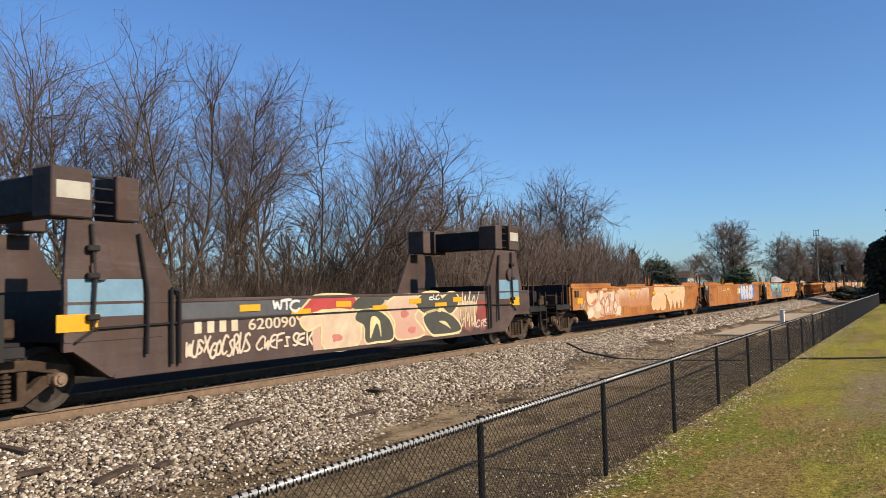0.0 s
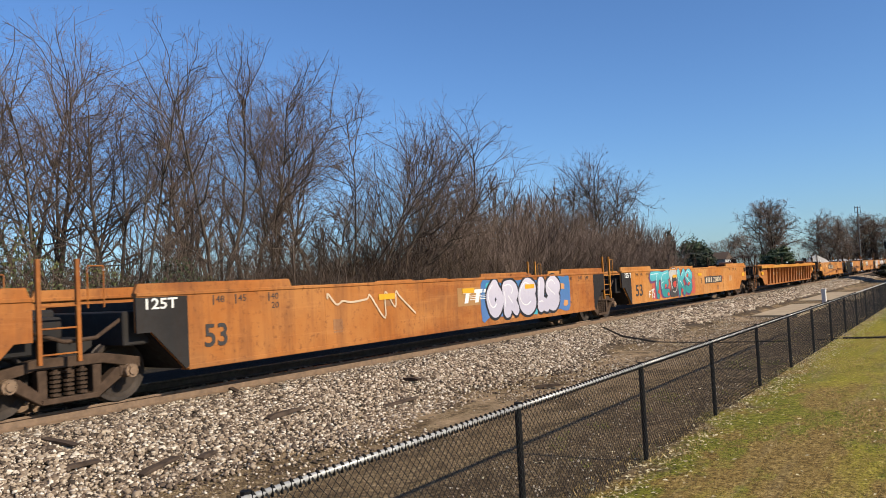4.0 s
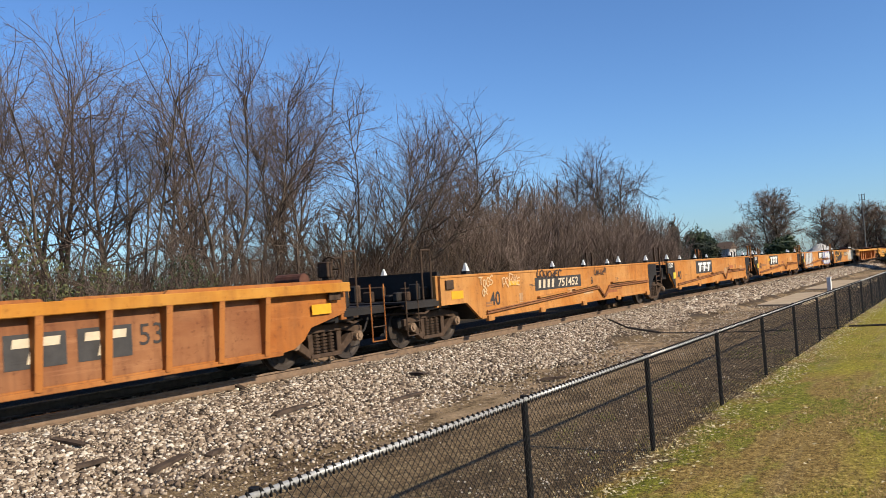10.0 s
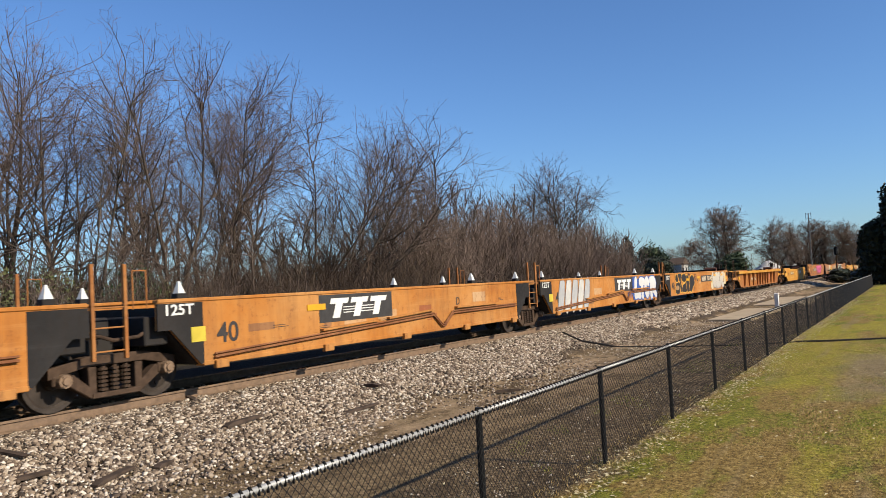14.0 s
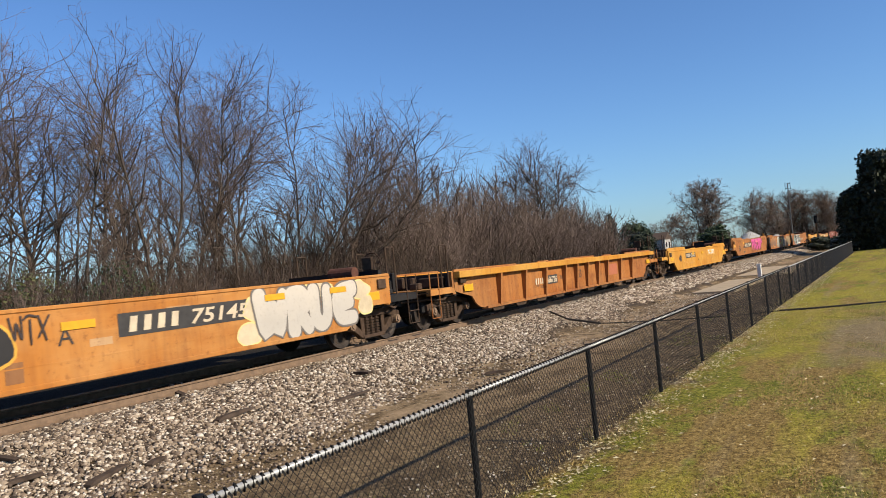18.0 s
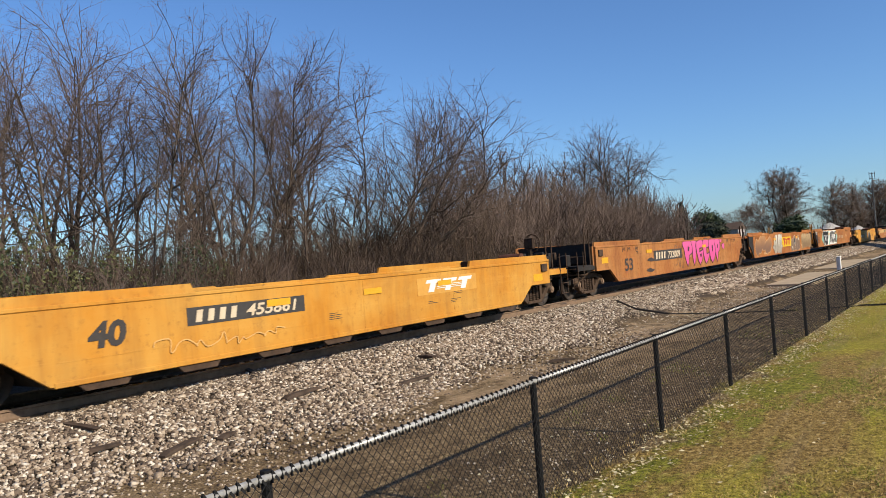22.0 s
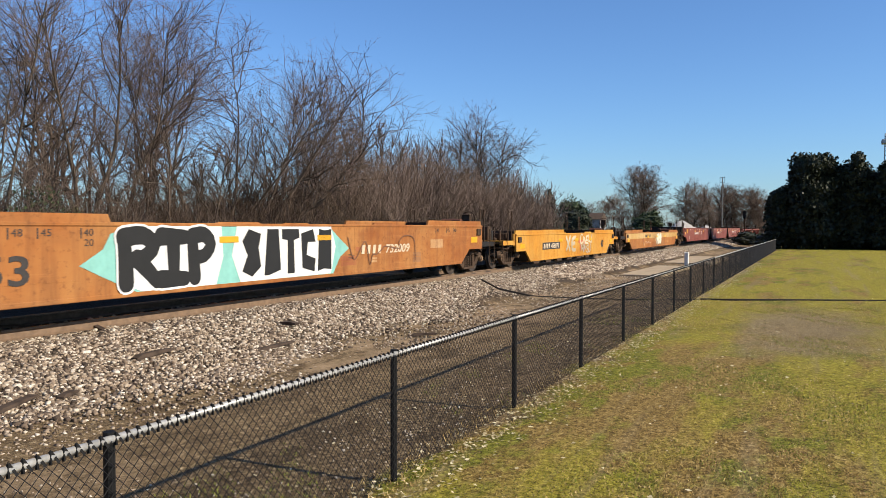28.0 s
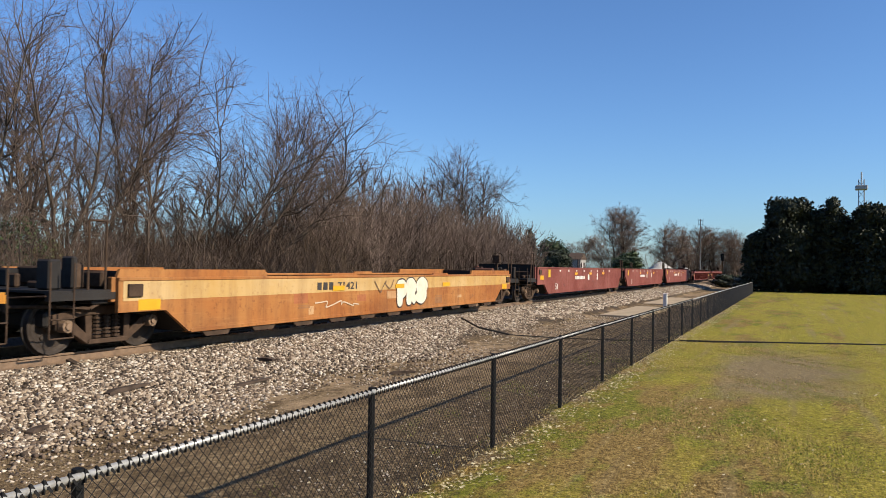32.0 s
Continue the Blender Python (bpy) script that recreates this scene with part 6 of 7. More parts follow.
scribble(c, 9.5, 13.0, 0.6, 1.4, (0.2, 0.09, 0.05), 96, 0.03, 12)

c = well_unit("well_car", 294.5, 12.75, 0.22, 1.3, ("end", "end"), AMBER, "yellow single well car with faded white and red graffiti", teeth=True, end_coat=AMBER)
number(c, 1.5, 4.0, 0.78, 0.2, "458071")
letters(c, "40", 11.4, 0.55, 0.36, STENCIL, 0.15, 0.015, 0.55)
piece(c, [("X", 4.9, 5.7, 0.45, 1.2), ("E", 5.7, 6.6, 0.4, 1.2)], fade((0.72, 0.6, 0.42), (0.5, 0.42, 0.3), 0.4, 1.2), (0.68, 0.42, 0.16), 0.02, 0.2, 0.006, label="faded cream graffiti smears")
piece(c, [("T", 7.05, 7.8, 0.46, 0.98), ("T", 7.8, 8.5, 0.44, 0.98)], (0.6, 0.14, 0.07), (0.62, 0.24, 0.08), 0.015, 0.22, 0.006, label="faded red letters")
tag(c, "CWELl", 7.35, 9.7, 0.8, 1.2, (0.76, 0.62, 0.42), 0.1, "pale whitewashed tag", 0.014)
tag(c, "XWSU", 7.4, 9.3, 0.4, 0.85, (0.48, 0.42, 0.33), 0.07, "grey faded tag", 0.012)
c = well_unit("well_car", 313.9, 16.6, 0.25, 1.25, ("end", "end"), BROWNED, "tan and brown well car with a white heart-shaped tag", teeth=True)
patch(c, "tan_band", -1.6, 18.2, 0.86, 1.22, TAN_TOP, 0.004, "tan upper half of the side")
letters(c, "71421", 5.2, 0.92, 0.18, STENCIL, 0, 0.005, 0.95)
for k in range(3):
    patch(c, "mark_bar", 4.3 + 0.26 * k, 4.48 + 0.26 * k, 0.92, 1.1, STENCIL, 0.012)
piece(c, [("P", 8.35, 9.1, 0.38, 1.12), ("R", 8.95, 9.7, 0.4, 1.16), ("S", 9.55, 10.5, 0.38, 1.18)], (0.86, 0.76, 0.6), (0.05, 0.04, 0.04), 0.04, 0.42, 0.011, label="white bubble tag outlined in black")
scribble(c, 4.2, 6.2, 0.45, 0.7, (0.72, 0.56, 0.4), 112, 0.03, 10)
scribble(c, 7.2, 8.2, 0.8, 1.15, (0.2, 0.12, 0.07), 113, 0.03, 7)
for q, L, e in ((337.6, 16.2, ("end", "art")), (357.1, 15.7, ("art", "art")), (376.1, 16.2, ("art", "end"))):
    c = well_unit("well_car", q, L, 0.35, 1.55, e, OXIDE, "oxide red articulated well car with small white stencils", guides=False, group="oxide red articulated set")
    letters(c, "53", 1.2, 0.5, 0.3, WHITE)
    for k in range(7):
        patch(c, "mark_bar", 5.0 + 0.3 * k, 5.2 + 0.3 * k, 0.95, 1.12, WHITE, 0.012)
    patch(c, "yellow_tag", 0.0, 0.35, 1.1, 1.45, tint((0.7, 0.45, 0.03)), 0.01)
    patch(c, "white_stencil_block", 7.8, 8.1, 0.9, 1.2, WHITE, 0.01)
    patch(c, "white_stencil_block", 10.0, 10.2, 0.9, 1.25, WHITE, 0.01)
    for k in range(8):
        patch(c, "white_dot", L * (0.12 + 0.1 * k), L * (0.12 + 0.1 * k) + 0.18, 1.36, 1.44, WHITE, 0.012)
for q in (399.2, 422.2):
    well_unit("ribbed_well_car", q, 16.2, 0.35, 1.35, ("end", "end"), OXIDE, "low oxide red ribbed well car at the tail of the view", ribs=RIBS_CLOSE, guides=False)


# ---------- bare trees ----------
class Limbs:
    """Collects tapered tubes into one mesh."""

    def __init__(self):
        self.v, self.f = [], []

    def tube(self, pts, radii, n):
        base = len(self.v)
        for i, p in enumerate(pts):
            d = (pts[min(i + 1, len(pts) - 1)] - pts[max(i - 1, 0)]).normalized()
            u = d.orthogonal().normalized()
            w = d.cross(u)
            for k in range(n):
                a = 2 * math.pi * k / n
                self.v.append(tuple(p + (u * math.cos(a) + w * math.sin(a)) * radii[i]))
        for i in range(len(pts) - 1):
            for k in range(n):
                a, b = base + i * n + k, base + i * n + (k + 1) % n
                self.f.append((a, b, b + n, a + n))

    def spike(self, p, d, length, r):
        """One fine twig: three sides and a point."""
        base = len(self.v)
        u = d.orthogonal().normalized() * r
        w = d.cross(u)
        e = p + d * length
        self.v += [(p.x + u.x, p.y + u.y, p.z + u.z), (p.x - 0.5 * u.x + 0.87 * w.x, p.y - 0.5 * u.y + 0.87 * w.y, p.z - 0.5 * u.z + 0.87 * w.z), (p.x - 0.5 * u.x - 0.87 * w.x, p.y - 0.5 * u.y - 0.87 * w.y, p.z - 0.5 * u.z - 0.87 * w.z), (e.x, e.y, e.z)]
        self.f += [(base, base + 1, base + 3), (base + 1, base + 2, base + 3), (base + 2, base, base + 3)]

    def mesh(self, name, mat):
        me = bpy.data.meshes.new(name)
        me.from_pydata(self.v, [], self.f)
        me.materials.append(mat)
        return me


def limb(rng, start, way, length, r0, r1, steps, wander, lift):
    pts, d = [start], way.normalized()
    for i in range(steps):
        d = (d + Vector((rng.gauss(0, wander), rng.gauss(0, wander), rng.gauss(0, wander) + lift))).normalized()
        pts.append(pts[-1] + d * length / steps)
    return pts, [r0 + (r1 - r0) * (i / steps) for i in range(steps + 1)]


def fork(rng, d, angle):
    side = d.orthogonal().normalized()
    side.rotate(Matrix.Rotation(rng.uniform(0, 2 * math.pi), 3, d))
    return (d * math.cos(angle) + side * math.sin(angle)).normalized()


def unit(v):
    return v / (np.linalg.norm(v, axis=-1, keepdims=True) + 1e-9)


def shoots(r, P, D, L, r0, r1, steps, wander, lift):
    """Many limbs at once: their points and radii."""
    d, pts = unit(D), [P]
    for _ in range(steps):
        d = d + r.normal(0, wander, P.shape)
        d[:, 2] += lift
        d = unit(d)
        pts.append(pts[-1] + d * (L / steps)[:, None])
    return np.stack(pts, 1), r0[:, None] + (r1 - r0)[:, None] * np.linspace(0, 1, steps + 1)


def tubes(store, pts, rad, k):
    n, m = rad.shape
    t = unit(np.gradient(pts, axis=1))
    u = unit(np.cross(t, np.array((0.31, 0.74, 0.6))))
    w = np.cross(t, u)
    a = np.arange(k) * 2 * math.pi / k
    ring = pts[:, :, None] + rad[:, :, None, None] * (u[:, :, None] * np.cos(a)[:, None] + w[:, :, None] * np.sin(a)[:, None])
    i = np.arange(n)[:, None, None] * m * k + np.arange(m - 1)[None, :, None] * k
    j, j2 = np.arange(k), (np.arange(k) + 1) % k
    quads = np.stack([i + j, i + j2, i + k + j2, i + k + j], -1).reshape(-1, 4) + store[2]
    store[0].append(ring.reshape(-1, 3))
    store[1] += [quads[:, :3], quads[:, (0, 2, 3)]]
    store[2] += n * m * k


def tips(store, p, way, L, r0):
    """Fine twigs that end in a point: three sides each."""
    n = len(p)
    d = unit(way)
    u = unit(np.cross(d, np.array((0.31, 0.74, 0.6))))
    w = np.cross(d, u)
    v = np.stack([p + u * r0, p + (-0.5 * u + 0.87 * w) * r0, p - (0.5 * u + 0.87 * w) * r0, p + d * L[:, None]], 1)
    i = 4 * np.arange(n)[:, None, None]
    store[0].append(v.reshape(-1, 3))
    store[1].append((i + np.array(((0, 1, 3), (1, 2, 3), (2, 0, 3)))).reshape(-1, 3) + store[2])
    store[2] += 4 * n


def offshoots(r, pts, rad, number, t0, angle):
    """Starting points, ways, radii and places along their parents for new limbs, number of them to each parent."""
    steps = rad.shape[1] - 1
    who = np.repeat(np.arange(len(pts)), number)
    t = r.uniform(t0, 1.0, len(who))
    i = np.minimum((t * steps).astype(int), steps - 1)
    f = (t * steps - i)[:, None]
    a, b = pts[who, i], pts[who, i + 1]
    d = unit(b - a)
    side = r.normal(size=d.shape)
    side = unit(side - (side * d).sum(1, keepdims=True) * d)
    g = r.uniform(*angle, len(who))[:, None]
    return who, t, a + (b - a) * f, d * np.cos(g) + side * np.sin(g), rad[who, i] + (rad[who, i + 1] - rad[who, i]) * f[:, 0]


def grow(seed, h, stems, width, bole, twig=TWIG, girth=0.12, lush=1.0, fine=0.0036, form=0.6, steep=0.3, bend=0.038, dense=2.3):
    """A leafless tree. Each stem leans (across, away) and reaches a share of the height; limbs set out above the bole, curve upward, branch twice and end in fine twigs."""
    r = np.random.default_rng(seed)
    wood, crown = [[], [], 0], [[], [], 0]
    for n, (across, away, share) in enumerate(stems):
        d = np.array([[across, away, 1.0]])
        lean = math.hypot(across, away)
        pts, rad = shoots(r, d * (0.16, 0.16, 0) - (0, 0, 0.3), d, np.array([h * share * math.hypot(lean, 1)]), np.array([girth * (1.0 if n == 0 else 0.78)]), np.array([0.018]), 16, 0.07, 0.01 + 0.03 * lean)
        rad[:, 0] *= 1.35
        tubes(wood, pts, rad, 8)
        who, t, p, way, q = offshoots(r, pts, rad, round(h * share * dense), bole, (0.6, 1.15))
        u = (t - bole) / (1 - bole)
        room = np.where(u < form, 0.6 + 0.4 * np.sin(math.pi / 2 * np.minimum(1, u / form)), 0.5 + 0.5 * np.sqrt(np.maximum(0, 1 - (np.maximum(u - form, 0) / (1 - form)) ** 2)))
        way = unit(way + np.stack([0 * u, 0 * u, steep * (0.25 + u)], 1))
        pts, rad = shoots(r, p, way, width * h * room * r.uniform(0.55, 1.2, len(u)), np.maximum(q * r.uniform(0.45, 0.75, len(u)), 6 * fine), np.full(len(u), 2.6 * fine), 8, 0.17, bend)
        tubes(wood, pts, rad, 5)
        L = np.linalg.norm(np.diff(pts, axis=1), axis=2).sum(1)
        who, t, p, way, q = offshoots(r, pts, rad, np.maximum(2, (L * 2.9 * lush).round().astype(int)), 0.12, (0.45, 1.1))
        n2 = len(t)
        L2 = L[who] * (0.66 - 0.36 * t) * r.uniform(0.5, 1.2, n2)
        pts, rad = shoots(r, p, way, L2, np.maximum(q * r.uniform(0.5, 0.75, n2), fine * 2.6), np.full(n2, fine * 1.1), 4, 0.19, bend * 0.3)
        tubes(crown, pts, rad, 3)
        who, t, p, way, q = offshoots(r, pts, rad, np.maximum(2, (L2 * 3.0 * lush).round().astype(int)), 0.1, (0.45, 1.15))
        n3 = len(t)
        L3 = (0.25 + L2[who] * (0.5 - 0.3 * t)) * r.uniform(0.5, 1.2, n3)
        pts, rad = shoots(r, p, way, L3, np.full(n3, fine * 1.35), np.full(n3, fine * 0.8), 2, 0.2, bend * 0.2)
        tubes(crown, pts, rad, 3)
        who, t, p, way, q = offshoots(r, pts, rad, 2, 0.15, (0.35, 0.95))
        tips(crown, p, way, L3[who] * r.uniform(0.3, 0.75, len(t)), fine)
    out = []
    top = np.percentile(np.concatenate(crown[0])[:, 2], 99.6)
    for store, name, mat in ((wood, "trunk", BARK), (crown, "crown", twig)):
        out.append(mesh_np(name, np.concatenate(store[0]) * h / top, np.concatenate(store[1]), mat))
    return out


def tree(meshes, m, label, group=""):
    t = thing("bare_tree", label, "tree", group)
    t.matrix_world = m
    part("trunk", meshes[0], None, t)
    part("crown", meshes[1], None, t, "leafless crown of fine twigs")
    return t


def spot(ratio, x):
    """A place beyond the track, x metres off, at that ratio of distance along to distance off."""
    return -x, ratio * x


wood = "bare wood beyond the track"
rng = random.Random(77)


def plant(meshes, ratio, x, label, size=1.0, spin=None, group=wood):
    """Stands a tree so that its first lean runs along the wood's edge as one faces it."""
    px, py = spot(ratio, x)
    rz = math.atan2(1, ratio) if spin is None else spin
    tree(meshes, Matrix.LocRotScale((px, py, height(px)), Euler((0, 0, rz)), (size, size, size)), label, group)


# ratio along, distance off, height, stems, crown width, bole, girth, lushness, label
WOOD_ROW = (
    (0.40, 25, 10.2, ((-0.3, 0.1, 1.0), (-0.05, 0.2, 0.9)), 0.41, 0.3, 0.13, 0.90, "tall leafless tree leaning on two stems"),
    (0.50, 25, 10.0, ((-0.42, 0.0, 1.0), (-0.62, 0.1, 0.8)), 0.38, 0.34, 0.14, 0.90, "leafless tree with stems leaning hard over"),
    (0.545, 24, 9.6, ((-0.5, 0.1, 0.95), (-0.2, 0.0, 1.0)), 0.36, 0.34, 0.12, 0.80, "pale-barked leafless tree on two leaning stems"),
    (0.585, 25.5, 10.4, ((-0.17, 0.0, 1.0), (0.06, 0.1, 0.9), (-0.33, -0.1, 0.85)), 0.36, 0.36, 0.11, 0.90, "clump of three slender leafless stems"),
    (0.635, 26, 11.4, ((0.0, 0.0, 1.0), (0.3, 0.05, 0.84), (-0.1, 0.15, 0.8)), 0.40, 0.3, 0.15, 0.95, "tall leafless tree with a straight dark trunk"),
    (0.675, 24, 10.1, ((0.16, 0.0, 1.0), (0.24, 0.1, 0.75)), 0.25, 0.4, 0.07, 0.90, "thin pale leafless stem leaning over"),
    (0.80, 25, 11.9, ((0.02, 0.0, 1.0), (0.2, 0.0, 1.0), (0.4, 0.1, 0.92), (-0.17, 0.1, 0.82)), 0.36, 0.22, 0.15, 0.85, "broad leafless tree fanning out from a forked trunk"),
    (0.90, 26, 12.2, ((0.08, 0.0, 1.0), (0.26, 0.1, 0.92)), 0.33, 0.3, 0.1, 0.90, "tall leafless tree with upswept limbs"),
    (0.985, 25.5, 10.9, ((0.02, 0.0, 1.0),), 0.48, 0.3, 0.13, 1.00, "leafless tree with one straight trunk"),
    (1.08, 25.5, 13.0, ((0.03, 0.0, 1.0),), 0.28, 0.3, 0.1, 1.15, "slim tall leafless tree with a narrow oval crown"),
    (1.14, 25, 11.7, ((0.17, 0.0, 1.0), (0.4, 0.0, 0.88), (-0.1, 0.1, 0.65)), 0.33, 0.26, 0.1, 0.85, "leafless tree with limbs swept to one side"),
    (1.21, 24.5, 10.9, ((0.4, 0.0, 1.0), (0.85, 0.1, 0.72), (0.15, 0.0, 0.85)), 0.38, 0.24, 0.13, 0.85, "sprawling leafless tree leaning low over the brush"),
    (1.33, 25, 10.3, ((0.3, 0.0, 1.0), (0.6, 0.1, 0.8)), 0.40, 0.22, 0.1, 0.90, "leaning leafless tree among brush"),
    (1.54, 26, 12.0, ((0.1, 0.0, 1.0), (-0.15, 0.0, 0.72), (0.3, 0.1, 0.66)), 0.32, 0.3, 0.11, 0.50, "sparse leafless tree with a ragged top"),
    (2.18, 27, 10.3, ((0.02, 0.0, 1.0), (-0.12, 0.0, 0.85)), 0.38, 0.3, 0.1, 0.90, "small round-crowned leafless tree"),
    (2.43, 25, 11.6, ((0.0, 0.0, 1.0), (0.32, 0.0, 0.88), (-0.3, 0.1, 0.84)), 0.42, 0.25, 0.17, 1.0, "round-crowned leafless tree beyond the track"),
    (2.62, 26, 7.6, ((0.1, 0.0, 1.0), (0.3, 0.1, 0.8)), 0.54, 0.2, 0.08, 0.90, "low spreading leafless tree beyond the track"),
)
FRONT = []
for k, (ratio, x, h, stems, wide, bole, girth, lush, label) in enumerate(WOOD_ROW):
    FRONT.append(grow(300 + k, h, stems, wide, bole + 0.07, girth=girth, lush=0.82 * lush, fine=0.0036 * max(1.0, x * math.hypot(1, ratio) / 36)))
    plant(FRONT[-1], ratio, x, label)
for k, ratio, x, s, spin in ((4, 0.36, 32, 1.18, 2.0), (6, 0.56, 34, 1.22, 4.1), (0, 0.86, 33, 1.3, 1.1), (4, 0.97, 32, 1.2, 5.0), (12, 1.26, 30, 1.15, 0.4), (10, 1.42, 27, 0.92, 3.6), (8, 0.725, 26, 1.06, 1.3), (9, 0.955, 27, 0.93, 2.1), (3, 0.47, 27, 1.05, 1.2)):
    plant(FRONT[k], ratio, x, "leafless tree deeper in the wood", s, spin)
SCRUB = [grow(330, 9.0, ((0.12, 0.0, 1.0), (-0.2, 0.1, 0.85), (0.35, 0.0, 0.75)), 0.28, 0.2, girth=0.07, lush=0.7), grow(331, 9.0, ((-0.1, 0.0, 1.0), (0.25, -0.1, 0.9)), 0.3, 0.24, girth=0.08, lush=0.7)]
for ratio, x, s, k, spin in ((0.34, 28, 1.1, 0, 1.0), (0.46, 30, 1.1, 1, 2.0), (0.72, 31, 0.95, 0, 0.4), (0.88, 31, 1.05, 1, 3.0), (1.02, 32, 1.0, 0, 5.0), (1.2, 31, 1.0, 1, 0.6), (1.32, 30, 1.05, 0, 4.4), (1.44, 28, 0.98, 1, 1.4), (1.48, 25, 0.85, 0, 0.3), (1.6, 27, 0.95, 1, 2.6), (2.3, 30, 0.95, 0, 0.2), (2.05, 27, 0.95, 1, 0.9), (0.75, 23.5, 0.55, 1, 0.7), (0.95, 23, 0.5, 0, 2.2), (1.1, 23, 0.5, 1, 5.2)):
    plant(SCRUB[k], ratio, x, "thin many-stemmed leafless tree in the wood", s, spin)
SAPLING = [grow(335 + k, 6.0, ((0.1, 0.0, 1.0), (-0.15, 0.1, 0.8)), 0.3, 0.2, (BRUSH, TWIG, TWIG)[k], 0.045, 0.75, 0.005, 0.55, 0.4, 0.03, 3.0) for k in range(3)]
for k in range(34):
    ratio = 0.36 + 1.2 * k / 33 + rng.uniform(-0.02, 0.02)
    plant(SAPLING[k % 3], ratio, rng.uniform(22, 28), "thin leafless sapling in the undergrowth", rng.uniform(0.6, 1.0) * np.interp(ratio, [0.4, 1.0, 1.5], [0.85, 1.0, 1.2]), rng.uniform(0, 6.28))
FAN = [grow(340 + k, 8.6, tuple((0.42 * math.cos(2.4 * j + k) * f, 0.42 * math.sin(2.4 * j + k) * f, 1.0 - 0.12 * (j % 3)) for j, f in enumerate((0.25, 1, 1, 0.8))), 0.2, 0.24, RUSSET, 0.055, 0.62, 0.0055, 0.6, 0.7, 0.03, 2.0) for k in range(3)]
for k in range(20):
    ratio = 1.6 + 1.3 * k / 19
    x = 23.5 + 4.5 * rng.random()
    plant(FAN[k % 3], ratio, x, "many-stemmed leafless thicket tree with russet tips", (np.interp(ratio, [1.6, 1.8, 2.0, 2.2, 2.6, 2.95], [0.255, 0.278, 0.262, 0.24, 0.23, 0.17]) * x + 1.9) / 8.6 * rng.uniform(0.9, 1.02), rng.uniform(0, 6.28))


# ---------- thicket ----------
def brush_mesh(seed, h, stems, spread, mat, twigs=8, subs=2, thick=1.3):
    rng = random.Random(seed)
    b = Limbs()
    for _ in range(stems):
        p0 = Vector((rng.gauss(0, spread), rng.gauss(0, spread), -0.1))
        way = Vector((rng.gauss(0, 0.22), rng.gauss(0, 0.22), 1))
        hh = h * rng.uniform(0.45, 1.0)
        p, q = limb(rng, p0, way, hh, rng.uniform(0.012, 0.03), 0.006, 6, 0.09, 0.02)
        b.tube(p, q, 3)
        for _ in range(twigs):
            j = rng.randrange(1, 6)
            d = (p[j + 1] - p[j]).normalized()
            p2, q2 = limb(rng, p[j], fork(rng, d, rng.uniform(0.3, 0.8)), hh * rng.uniform(0.15, 0.4), 0.009 * thick, 0.004 * thick, 3, 0.14, 0.06)
            b.tube(p2, q2, 3)
            for _ in range(subs):
                b.spike(p2[rng.randrange(1, 4)], fork(rng, d, rng.uniform(0.3, 0.9)), hh * rng.uniform(0.08, 0.2), 0.0055 * thick)
    return b


BRUSHES = [brush_mesh(31, 4.2, 18, 0.9, BRUSH).mesh('brush', BRUSH), brush_mesh(32, 4.2, 18, 1.0, TWIG).mesh('brush', TWIG), brush_mesh(33, 4.2, 20, 0.8, BRUSH).mesh('brush', BRUSH)]
RUSSETS = [brush_mesh(34, 6.0, 24, 1.1, RUSSET, 9, 3).mesh('brush', RUSSET), brush_mesh(35, 6.0, 24, 1.2, TWIG, 9, 3).mesh('brush', TWIG), brush_mesh(36, 6.0, 26, 1.0, RUSSET, 9, 3).mesh('brush', RUSSET)]
THIN = [brush_mesh(37, 6.0, 16, 1.4, RUSSET, 6, 1, 2.6), brush_mesh(38, 6.0, 16, 1.4, RUSSET, 6, 1, 2.6)]


def shrub(me, x, y, s, label, group="thicket beyond the track"):
    o = new("shrub", me)
    o.matrix_world = Matrix.LocRotScale((x, y, height(x)), Euler((0, 0, rng.uniform(0, 6.28))), (s * 1.1, s * 1.1, s))
    tagged(o, label, "shrub", group)


for i in range(130):
    x = rng.uniform(18.5, 29)
    ratio = 0.25 + 2.7 * i / 130 + rng.uniform(-0.05, 0.05)
    shrub(rng.choice(BRUSHES), -x, ratio * x, rng.uniform(0.55, 1.0) * x / 24, "tangled leafless brown brush under the trees")
for i in range(64):
    x = rng.uniform(21, 29)
    ratio = 1.5 + 1.35 * i / 64 + rng.uniform(-0.04, 0.04)
    top = np.interp(ratio, [1.5, 1.6, 1.75, 1.9, 2.2, 2.6, 2.9], [0.14, 0.2, 0.23, 0.23, 0.19, 0.17, 0.11])
    shrub(rng.choice(RUSSETS), -x, ratio * x, (top * x + 2.2) / 6.3 * rng.uniform(0.8, 1.04), "dense russet leafless thicket beyond the track")
def joined_brush(name, places, mat, label):
    """Far brush that cannot be told apart, as one mesh."""
    V, F = [], []
    base = 0
    for k, (x, y, s) in enumerate(places):
        src = THIN[k % len(THIN)]
        a = rng.uniform(0, 6.28)
        v = np.array(src.v) * s @ np.array([[math.cos(a), math.sin(a), 0], [-math.sin(a), math.cos(a), 0], [0, 0, 1]]) + np.array((x, y, height(x)))
        V.append(v)
        F += [tuple(i + base for i in f) for f in src.f]
        base += len(v)
    tagged(new(name, mesh_np(name, np.concatenate(V), F, mat)), label, "thicket", kind="stuff")


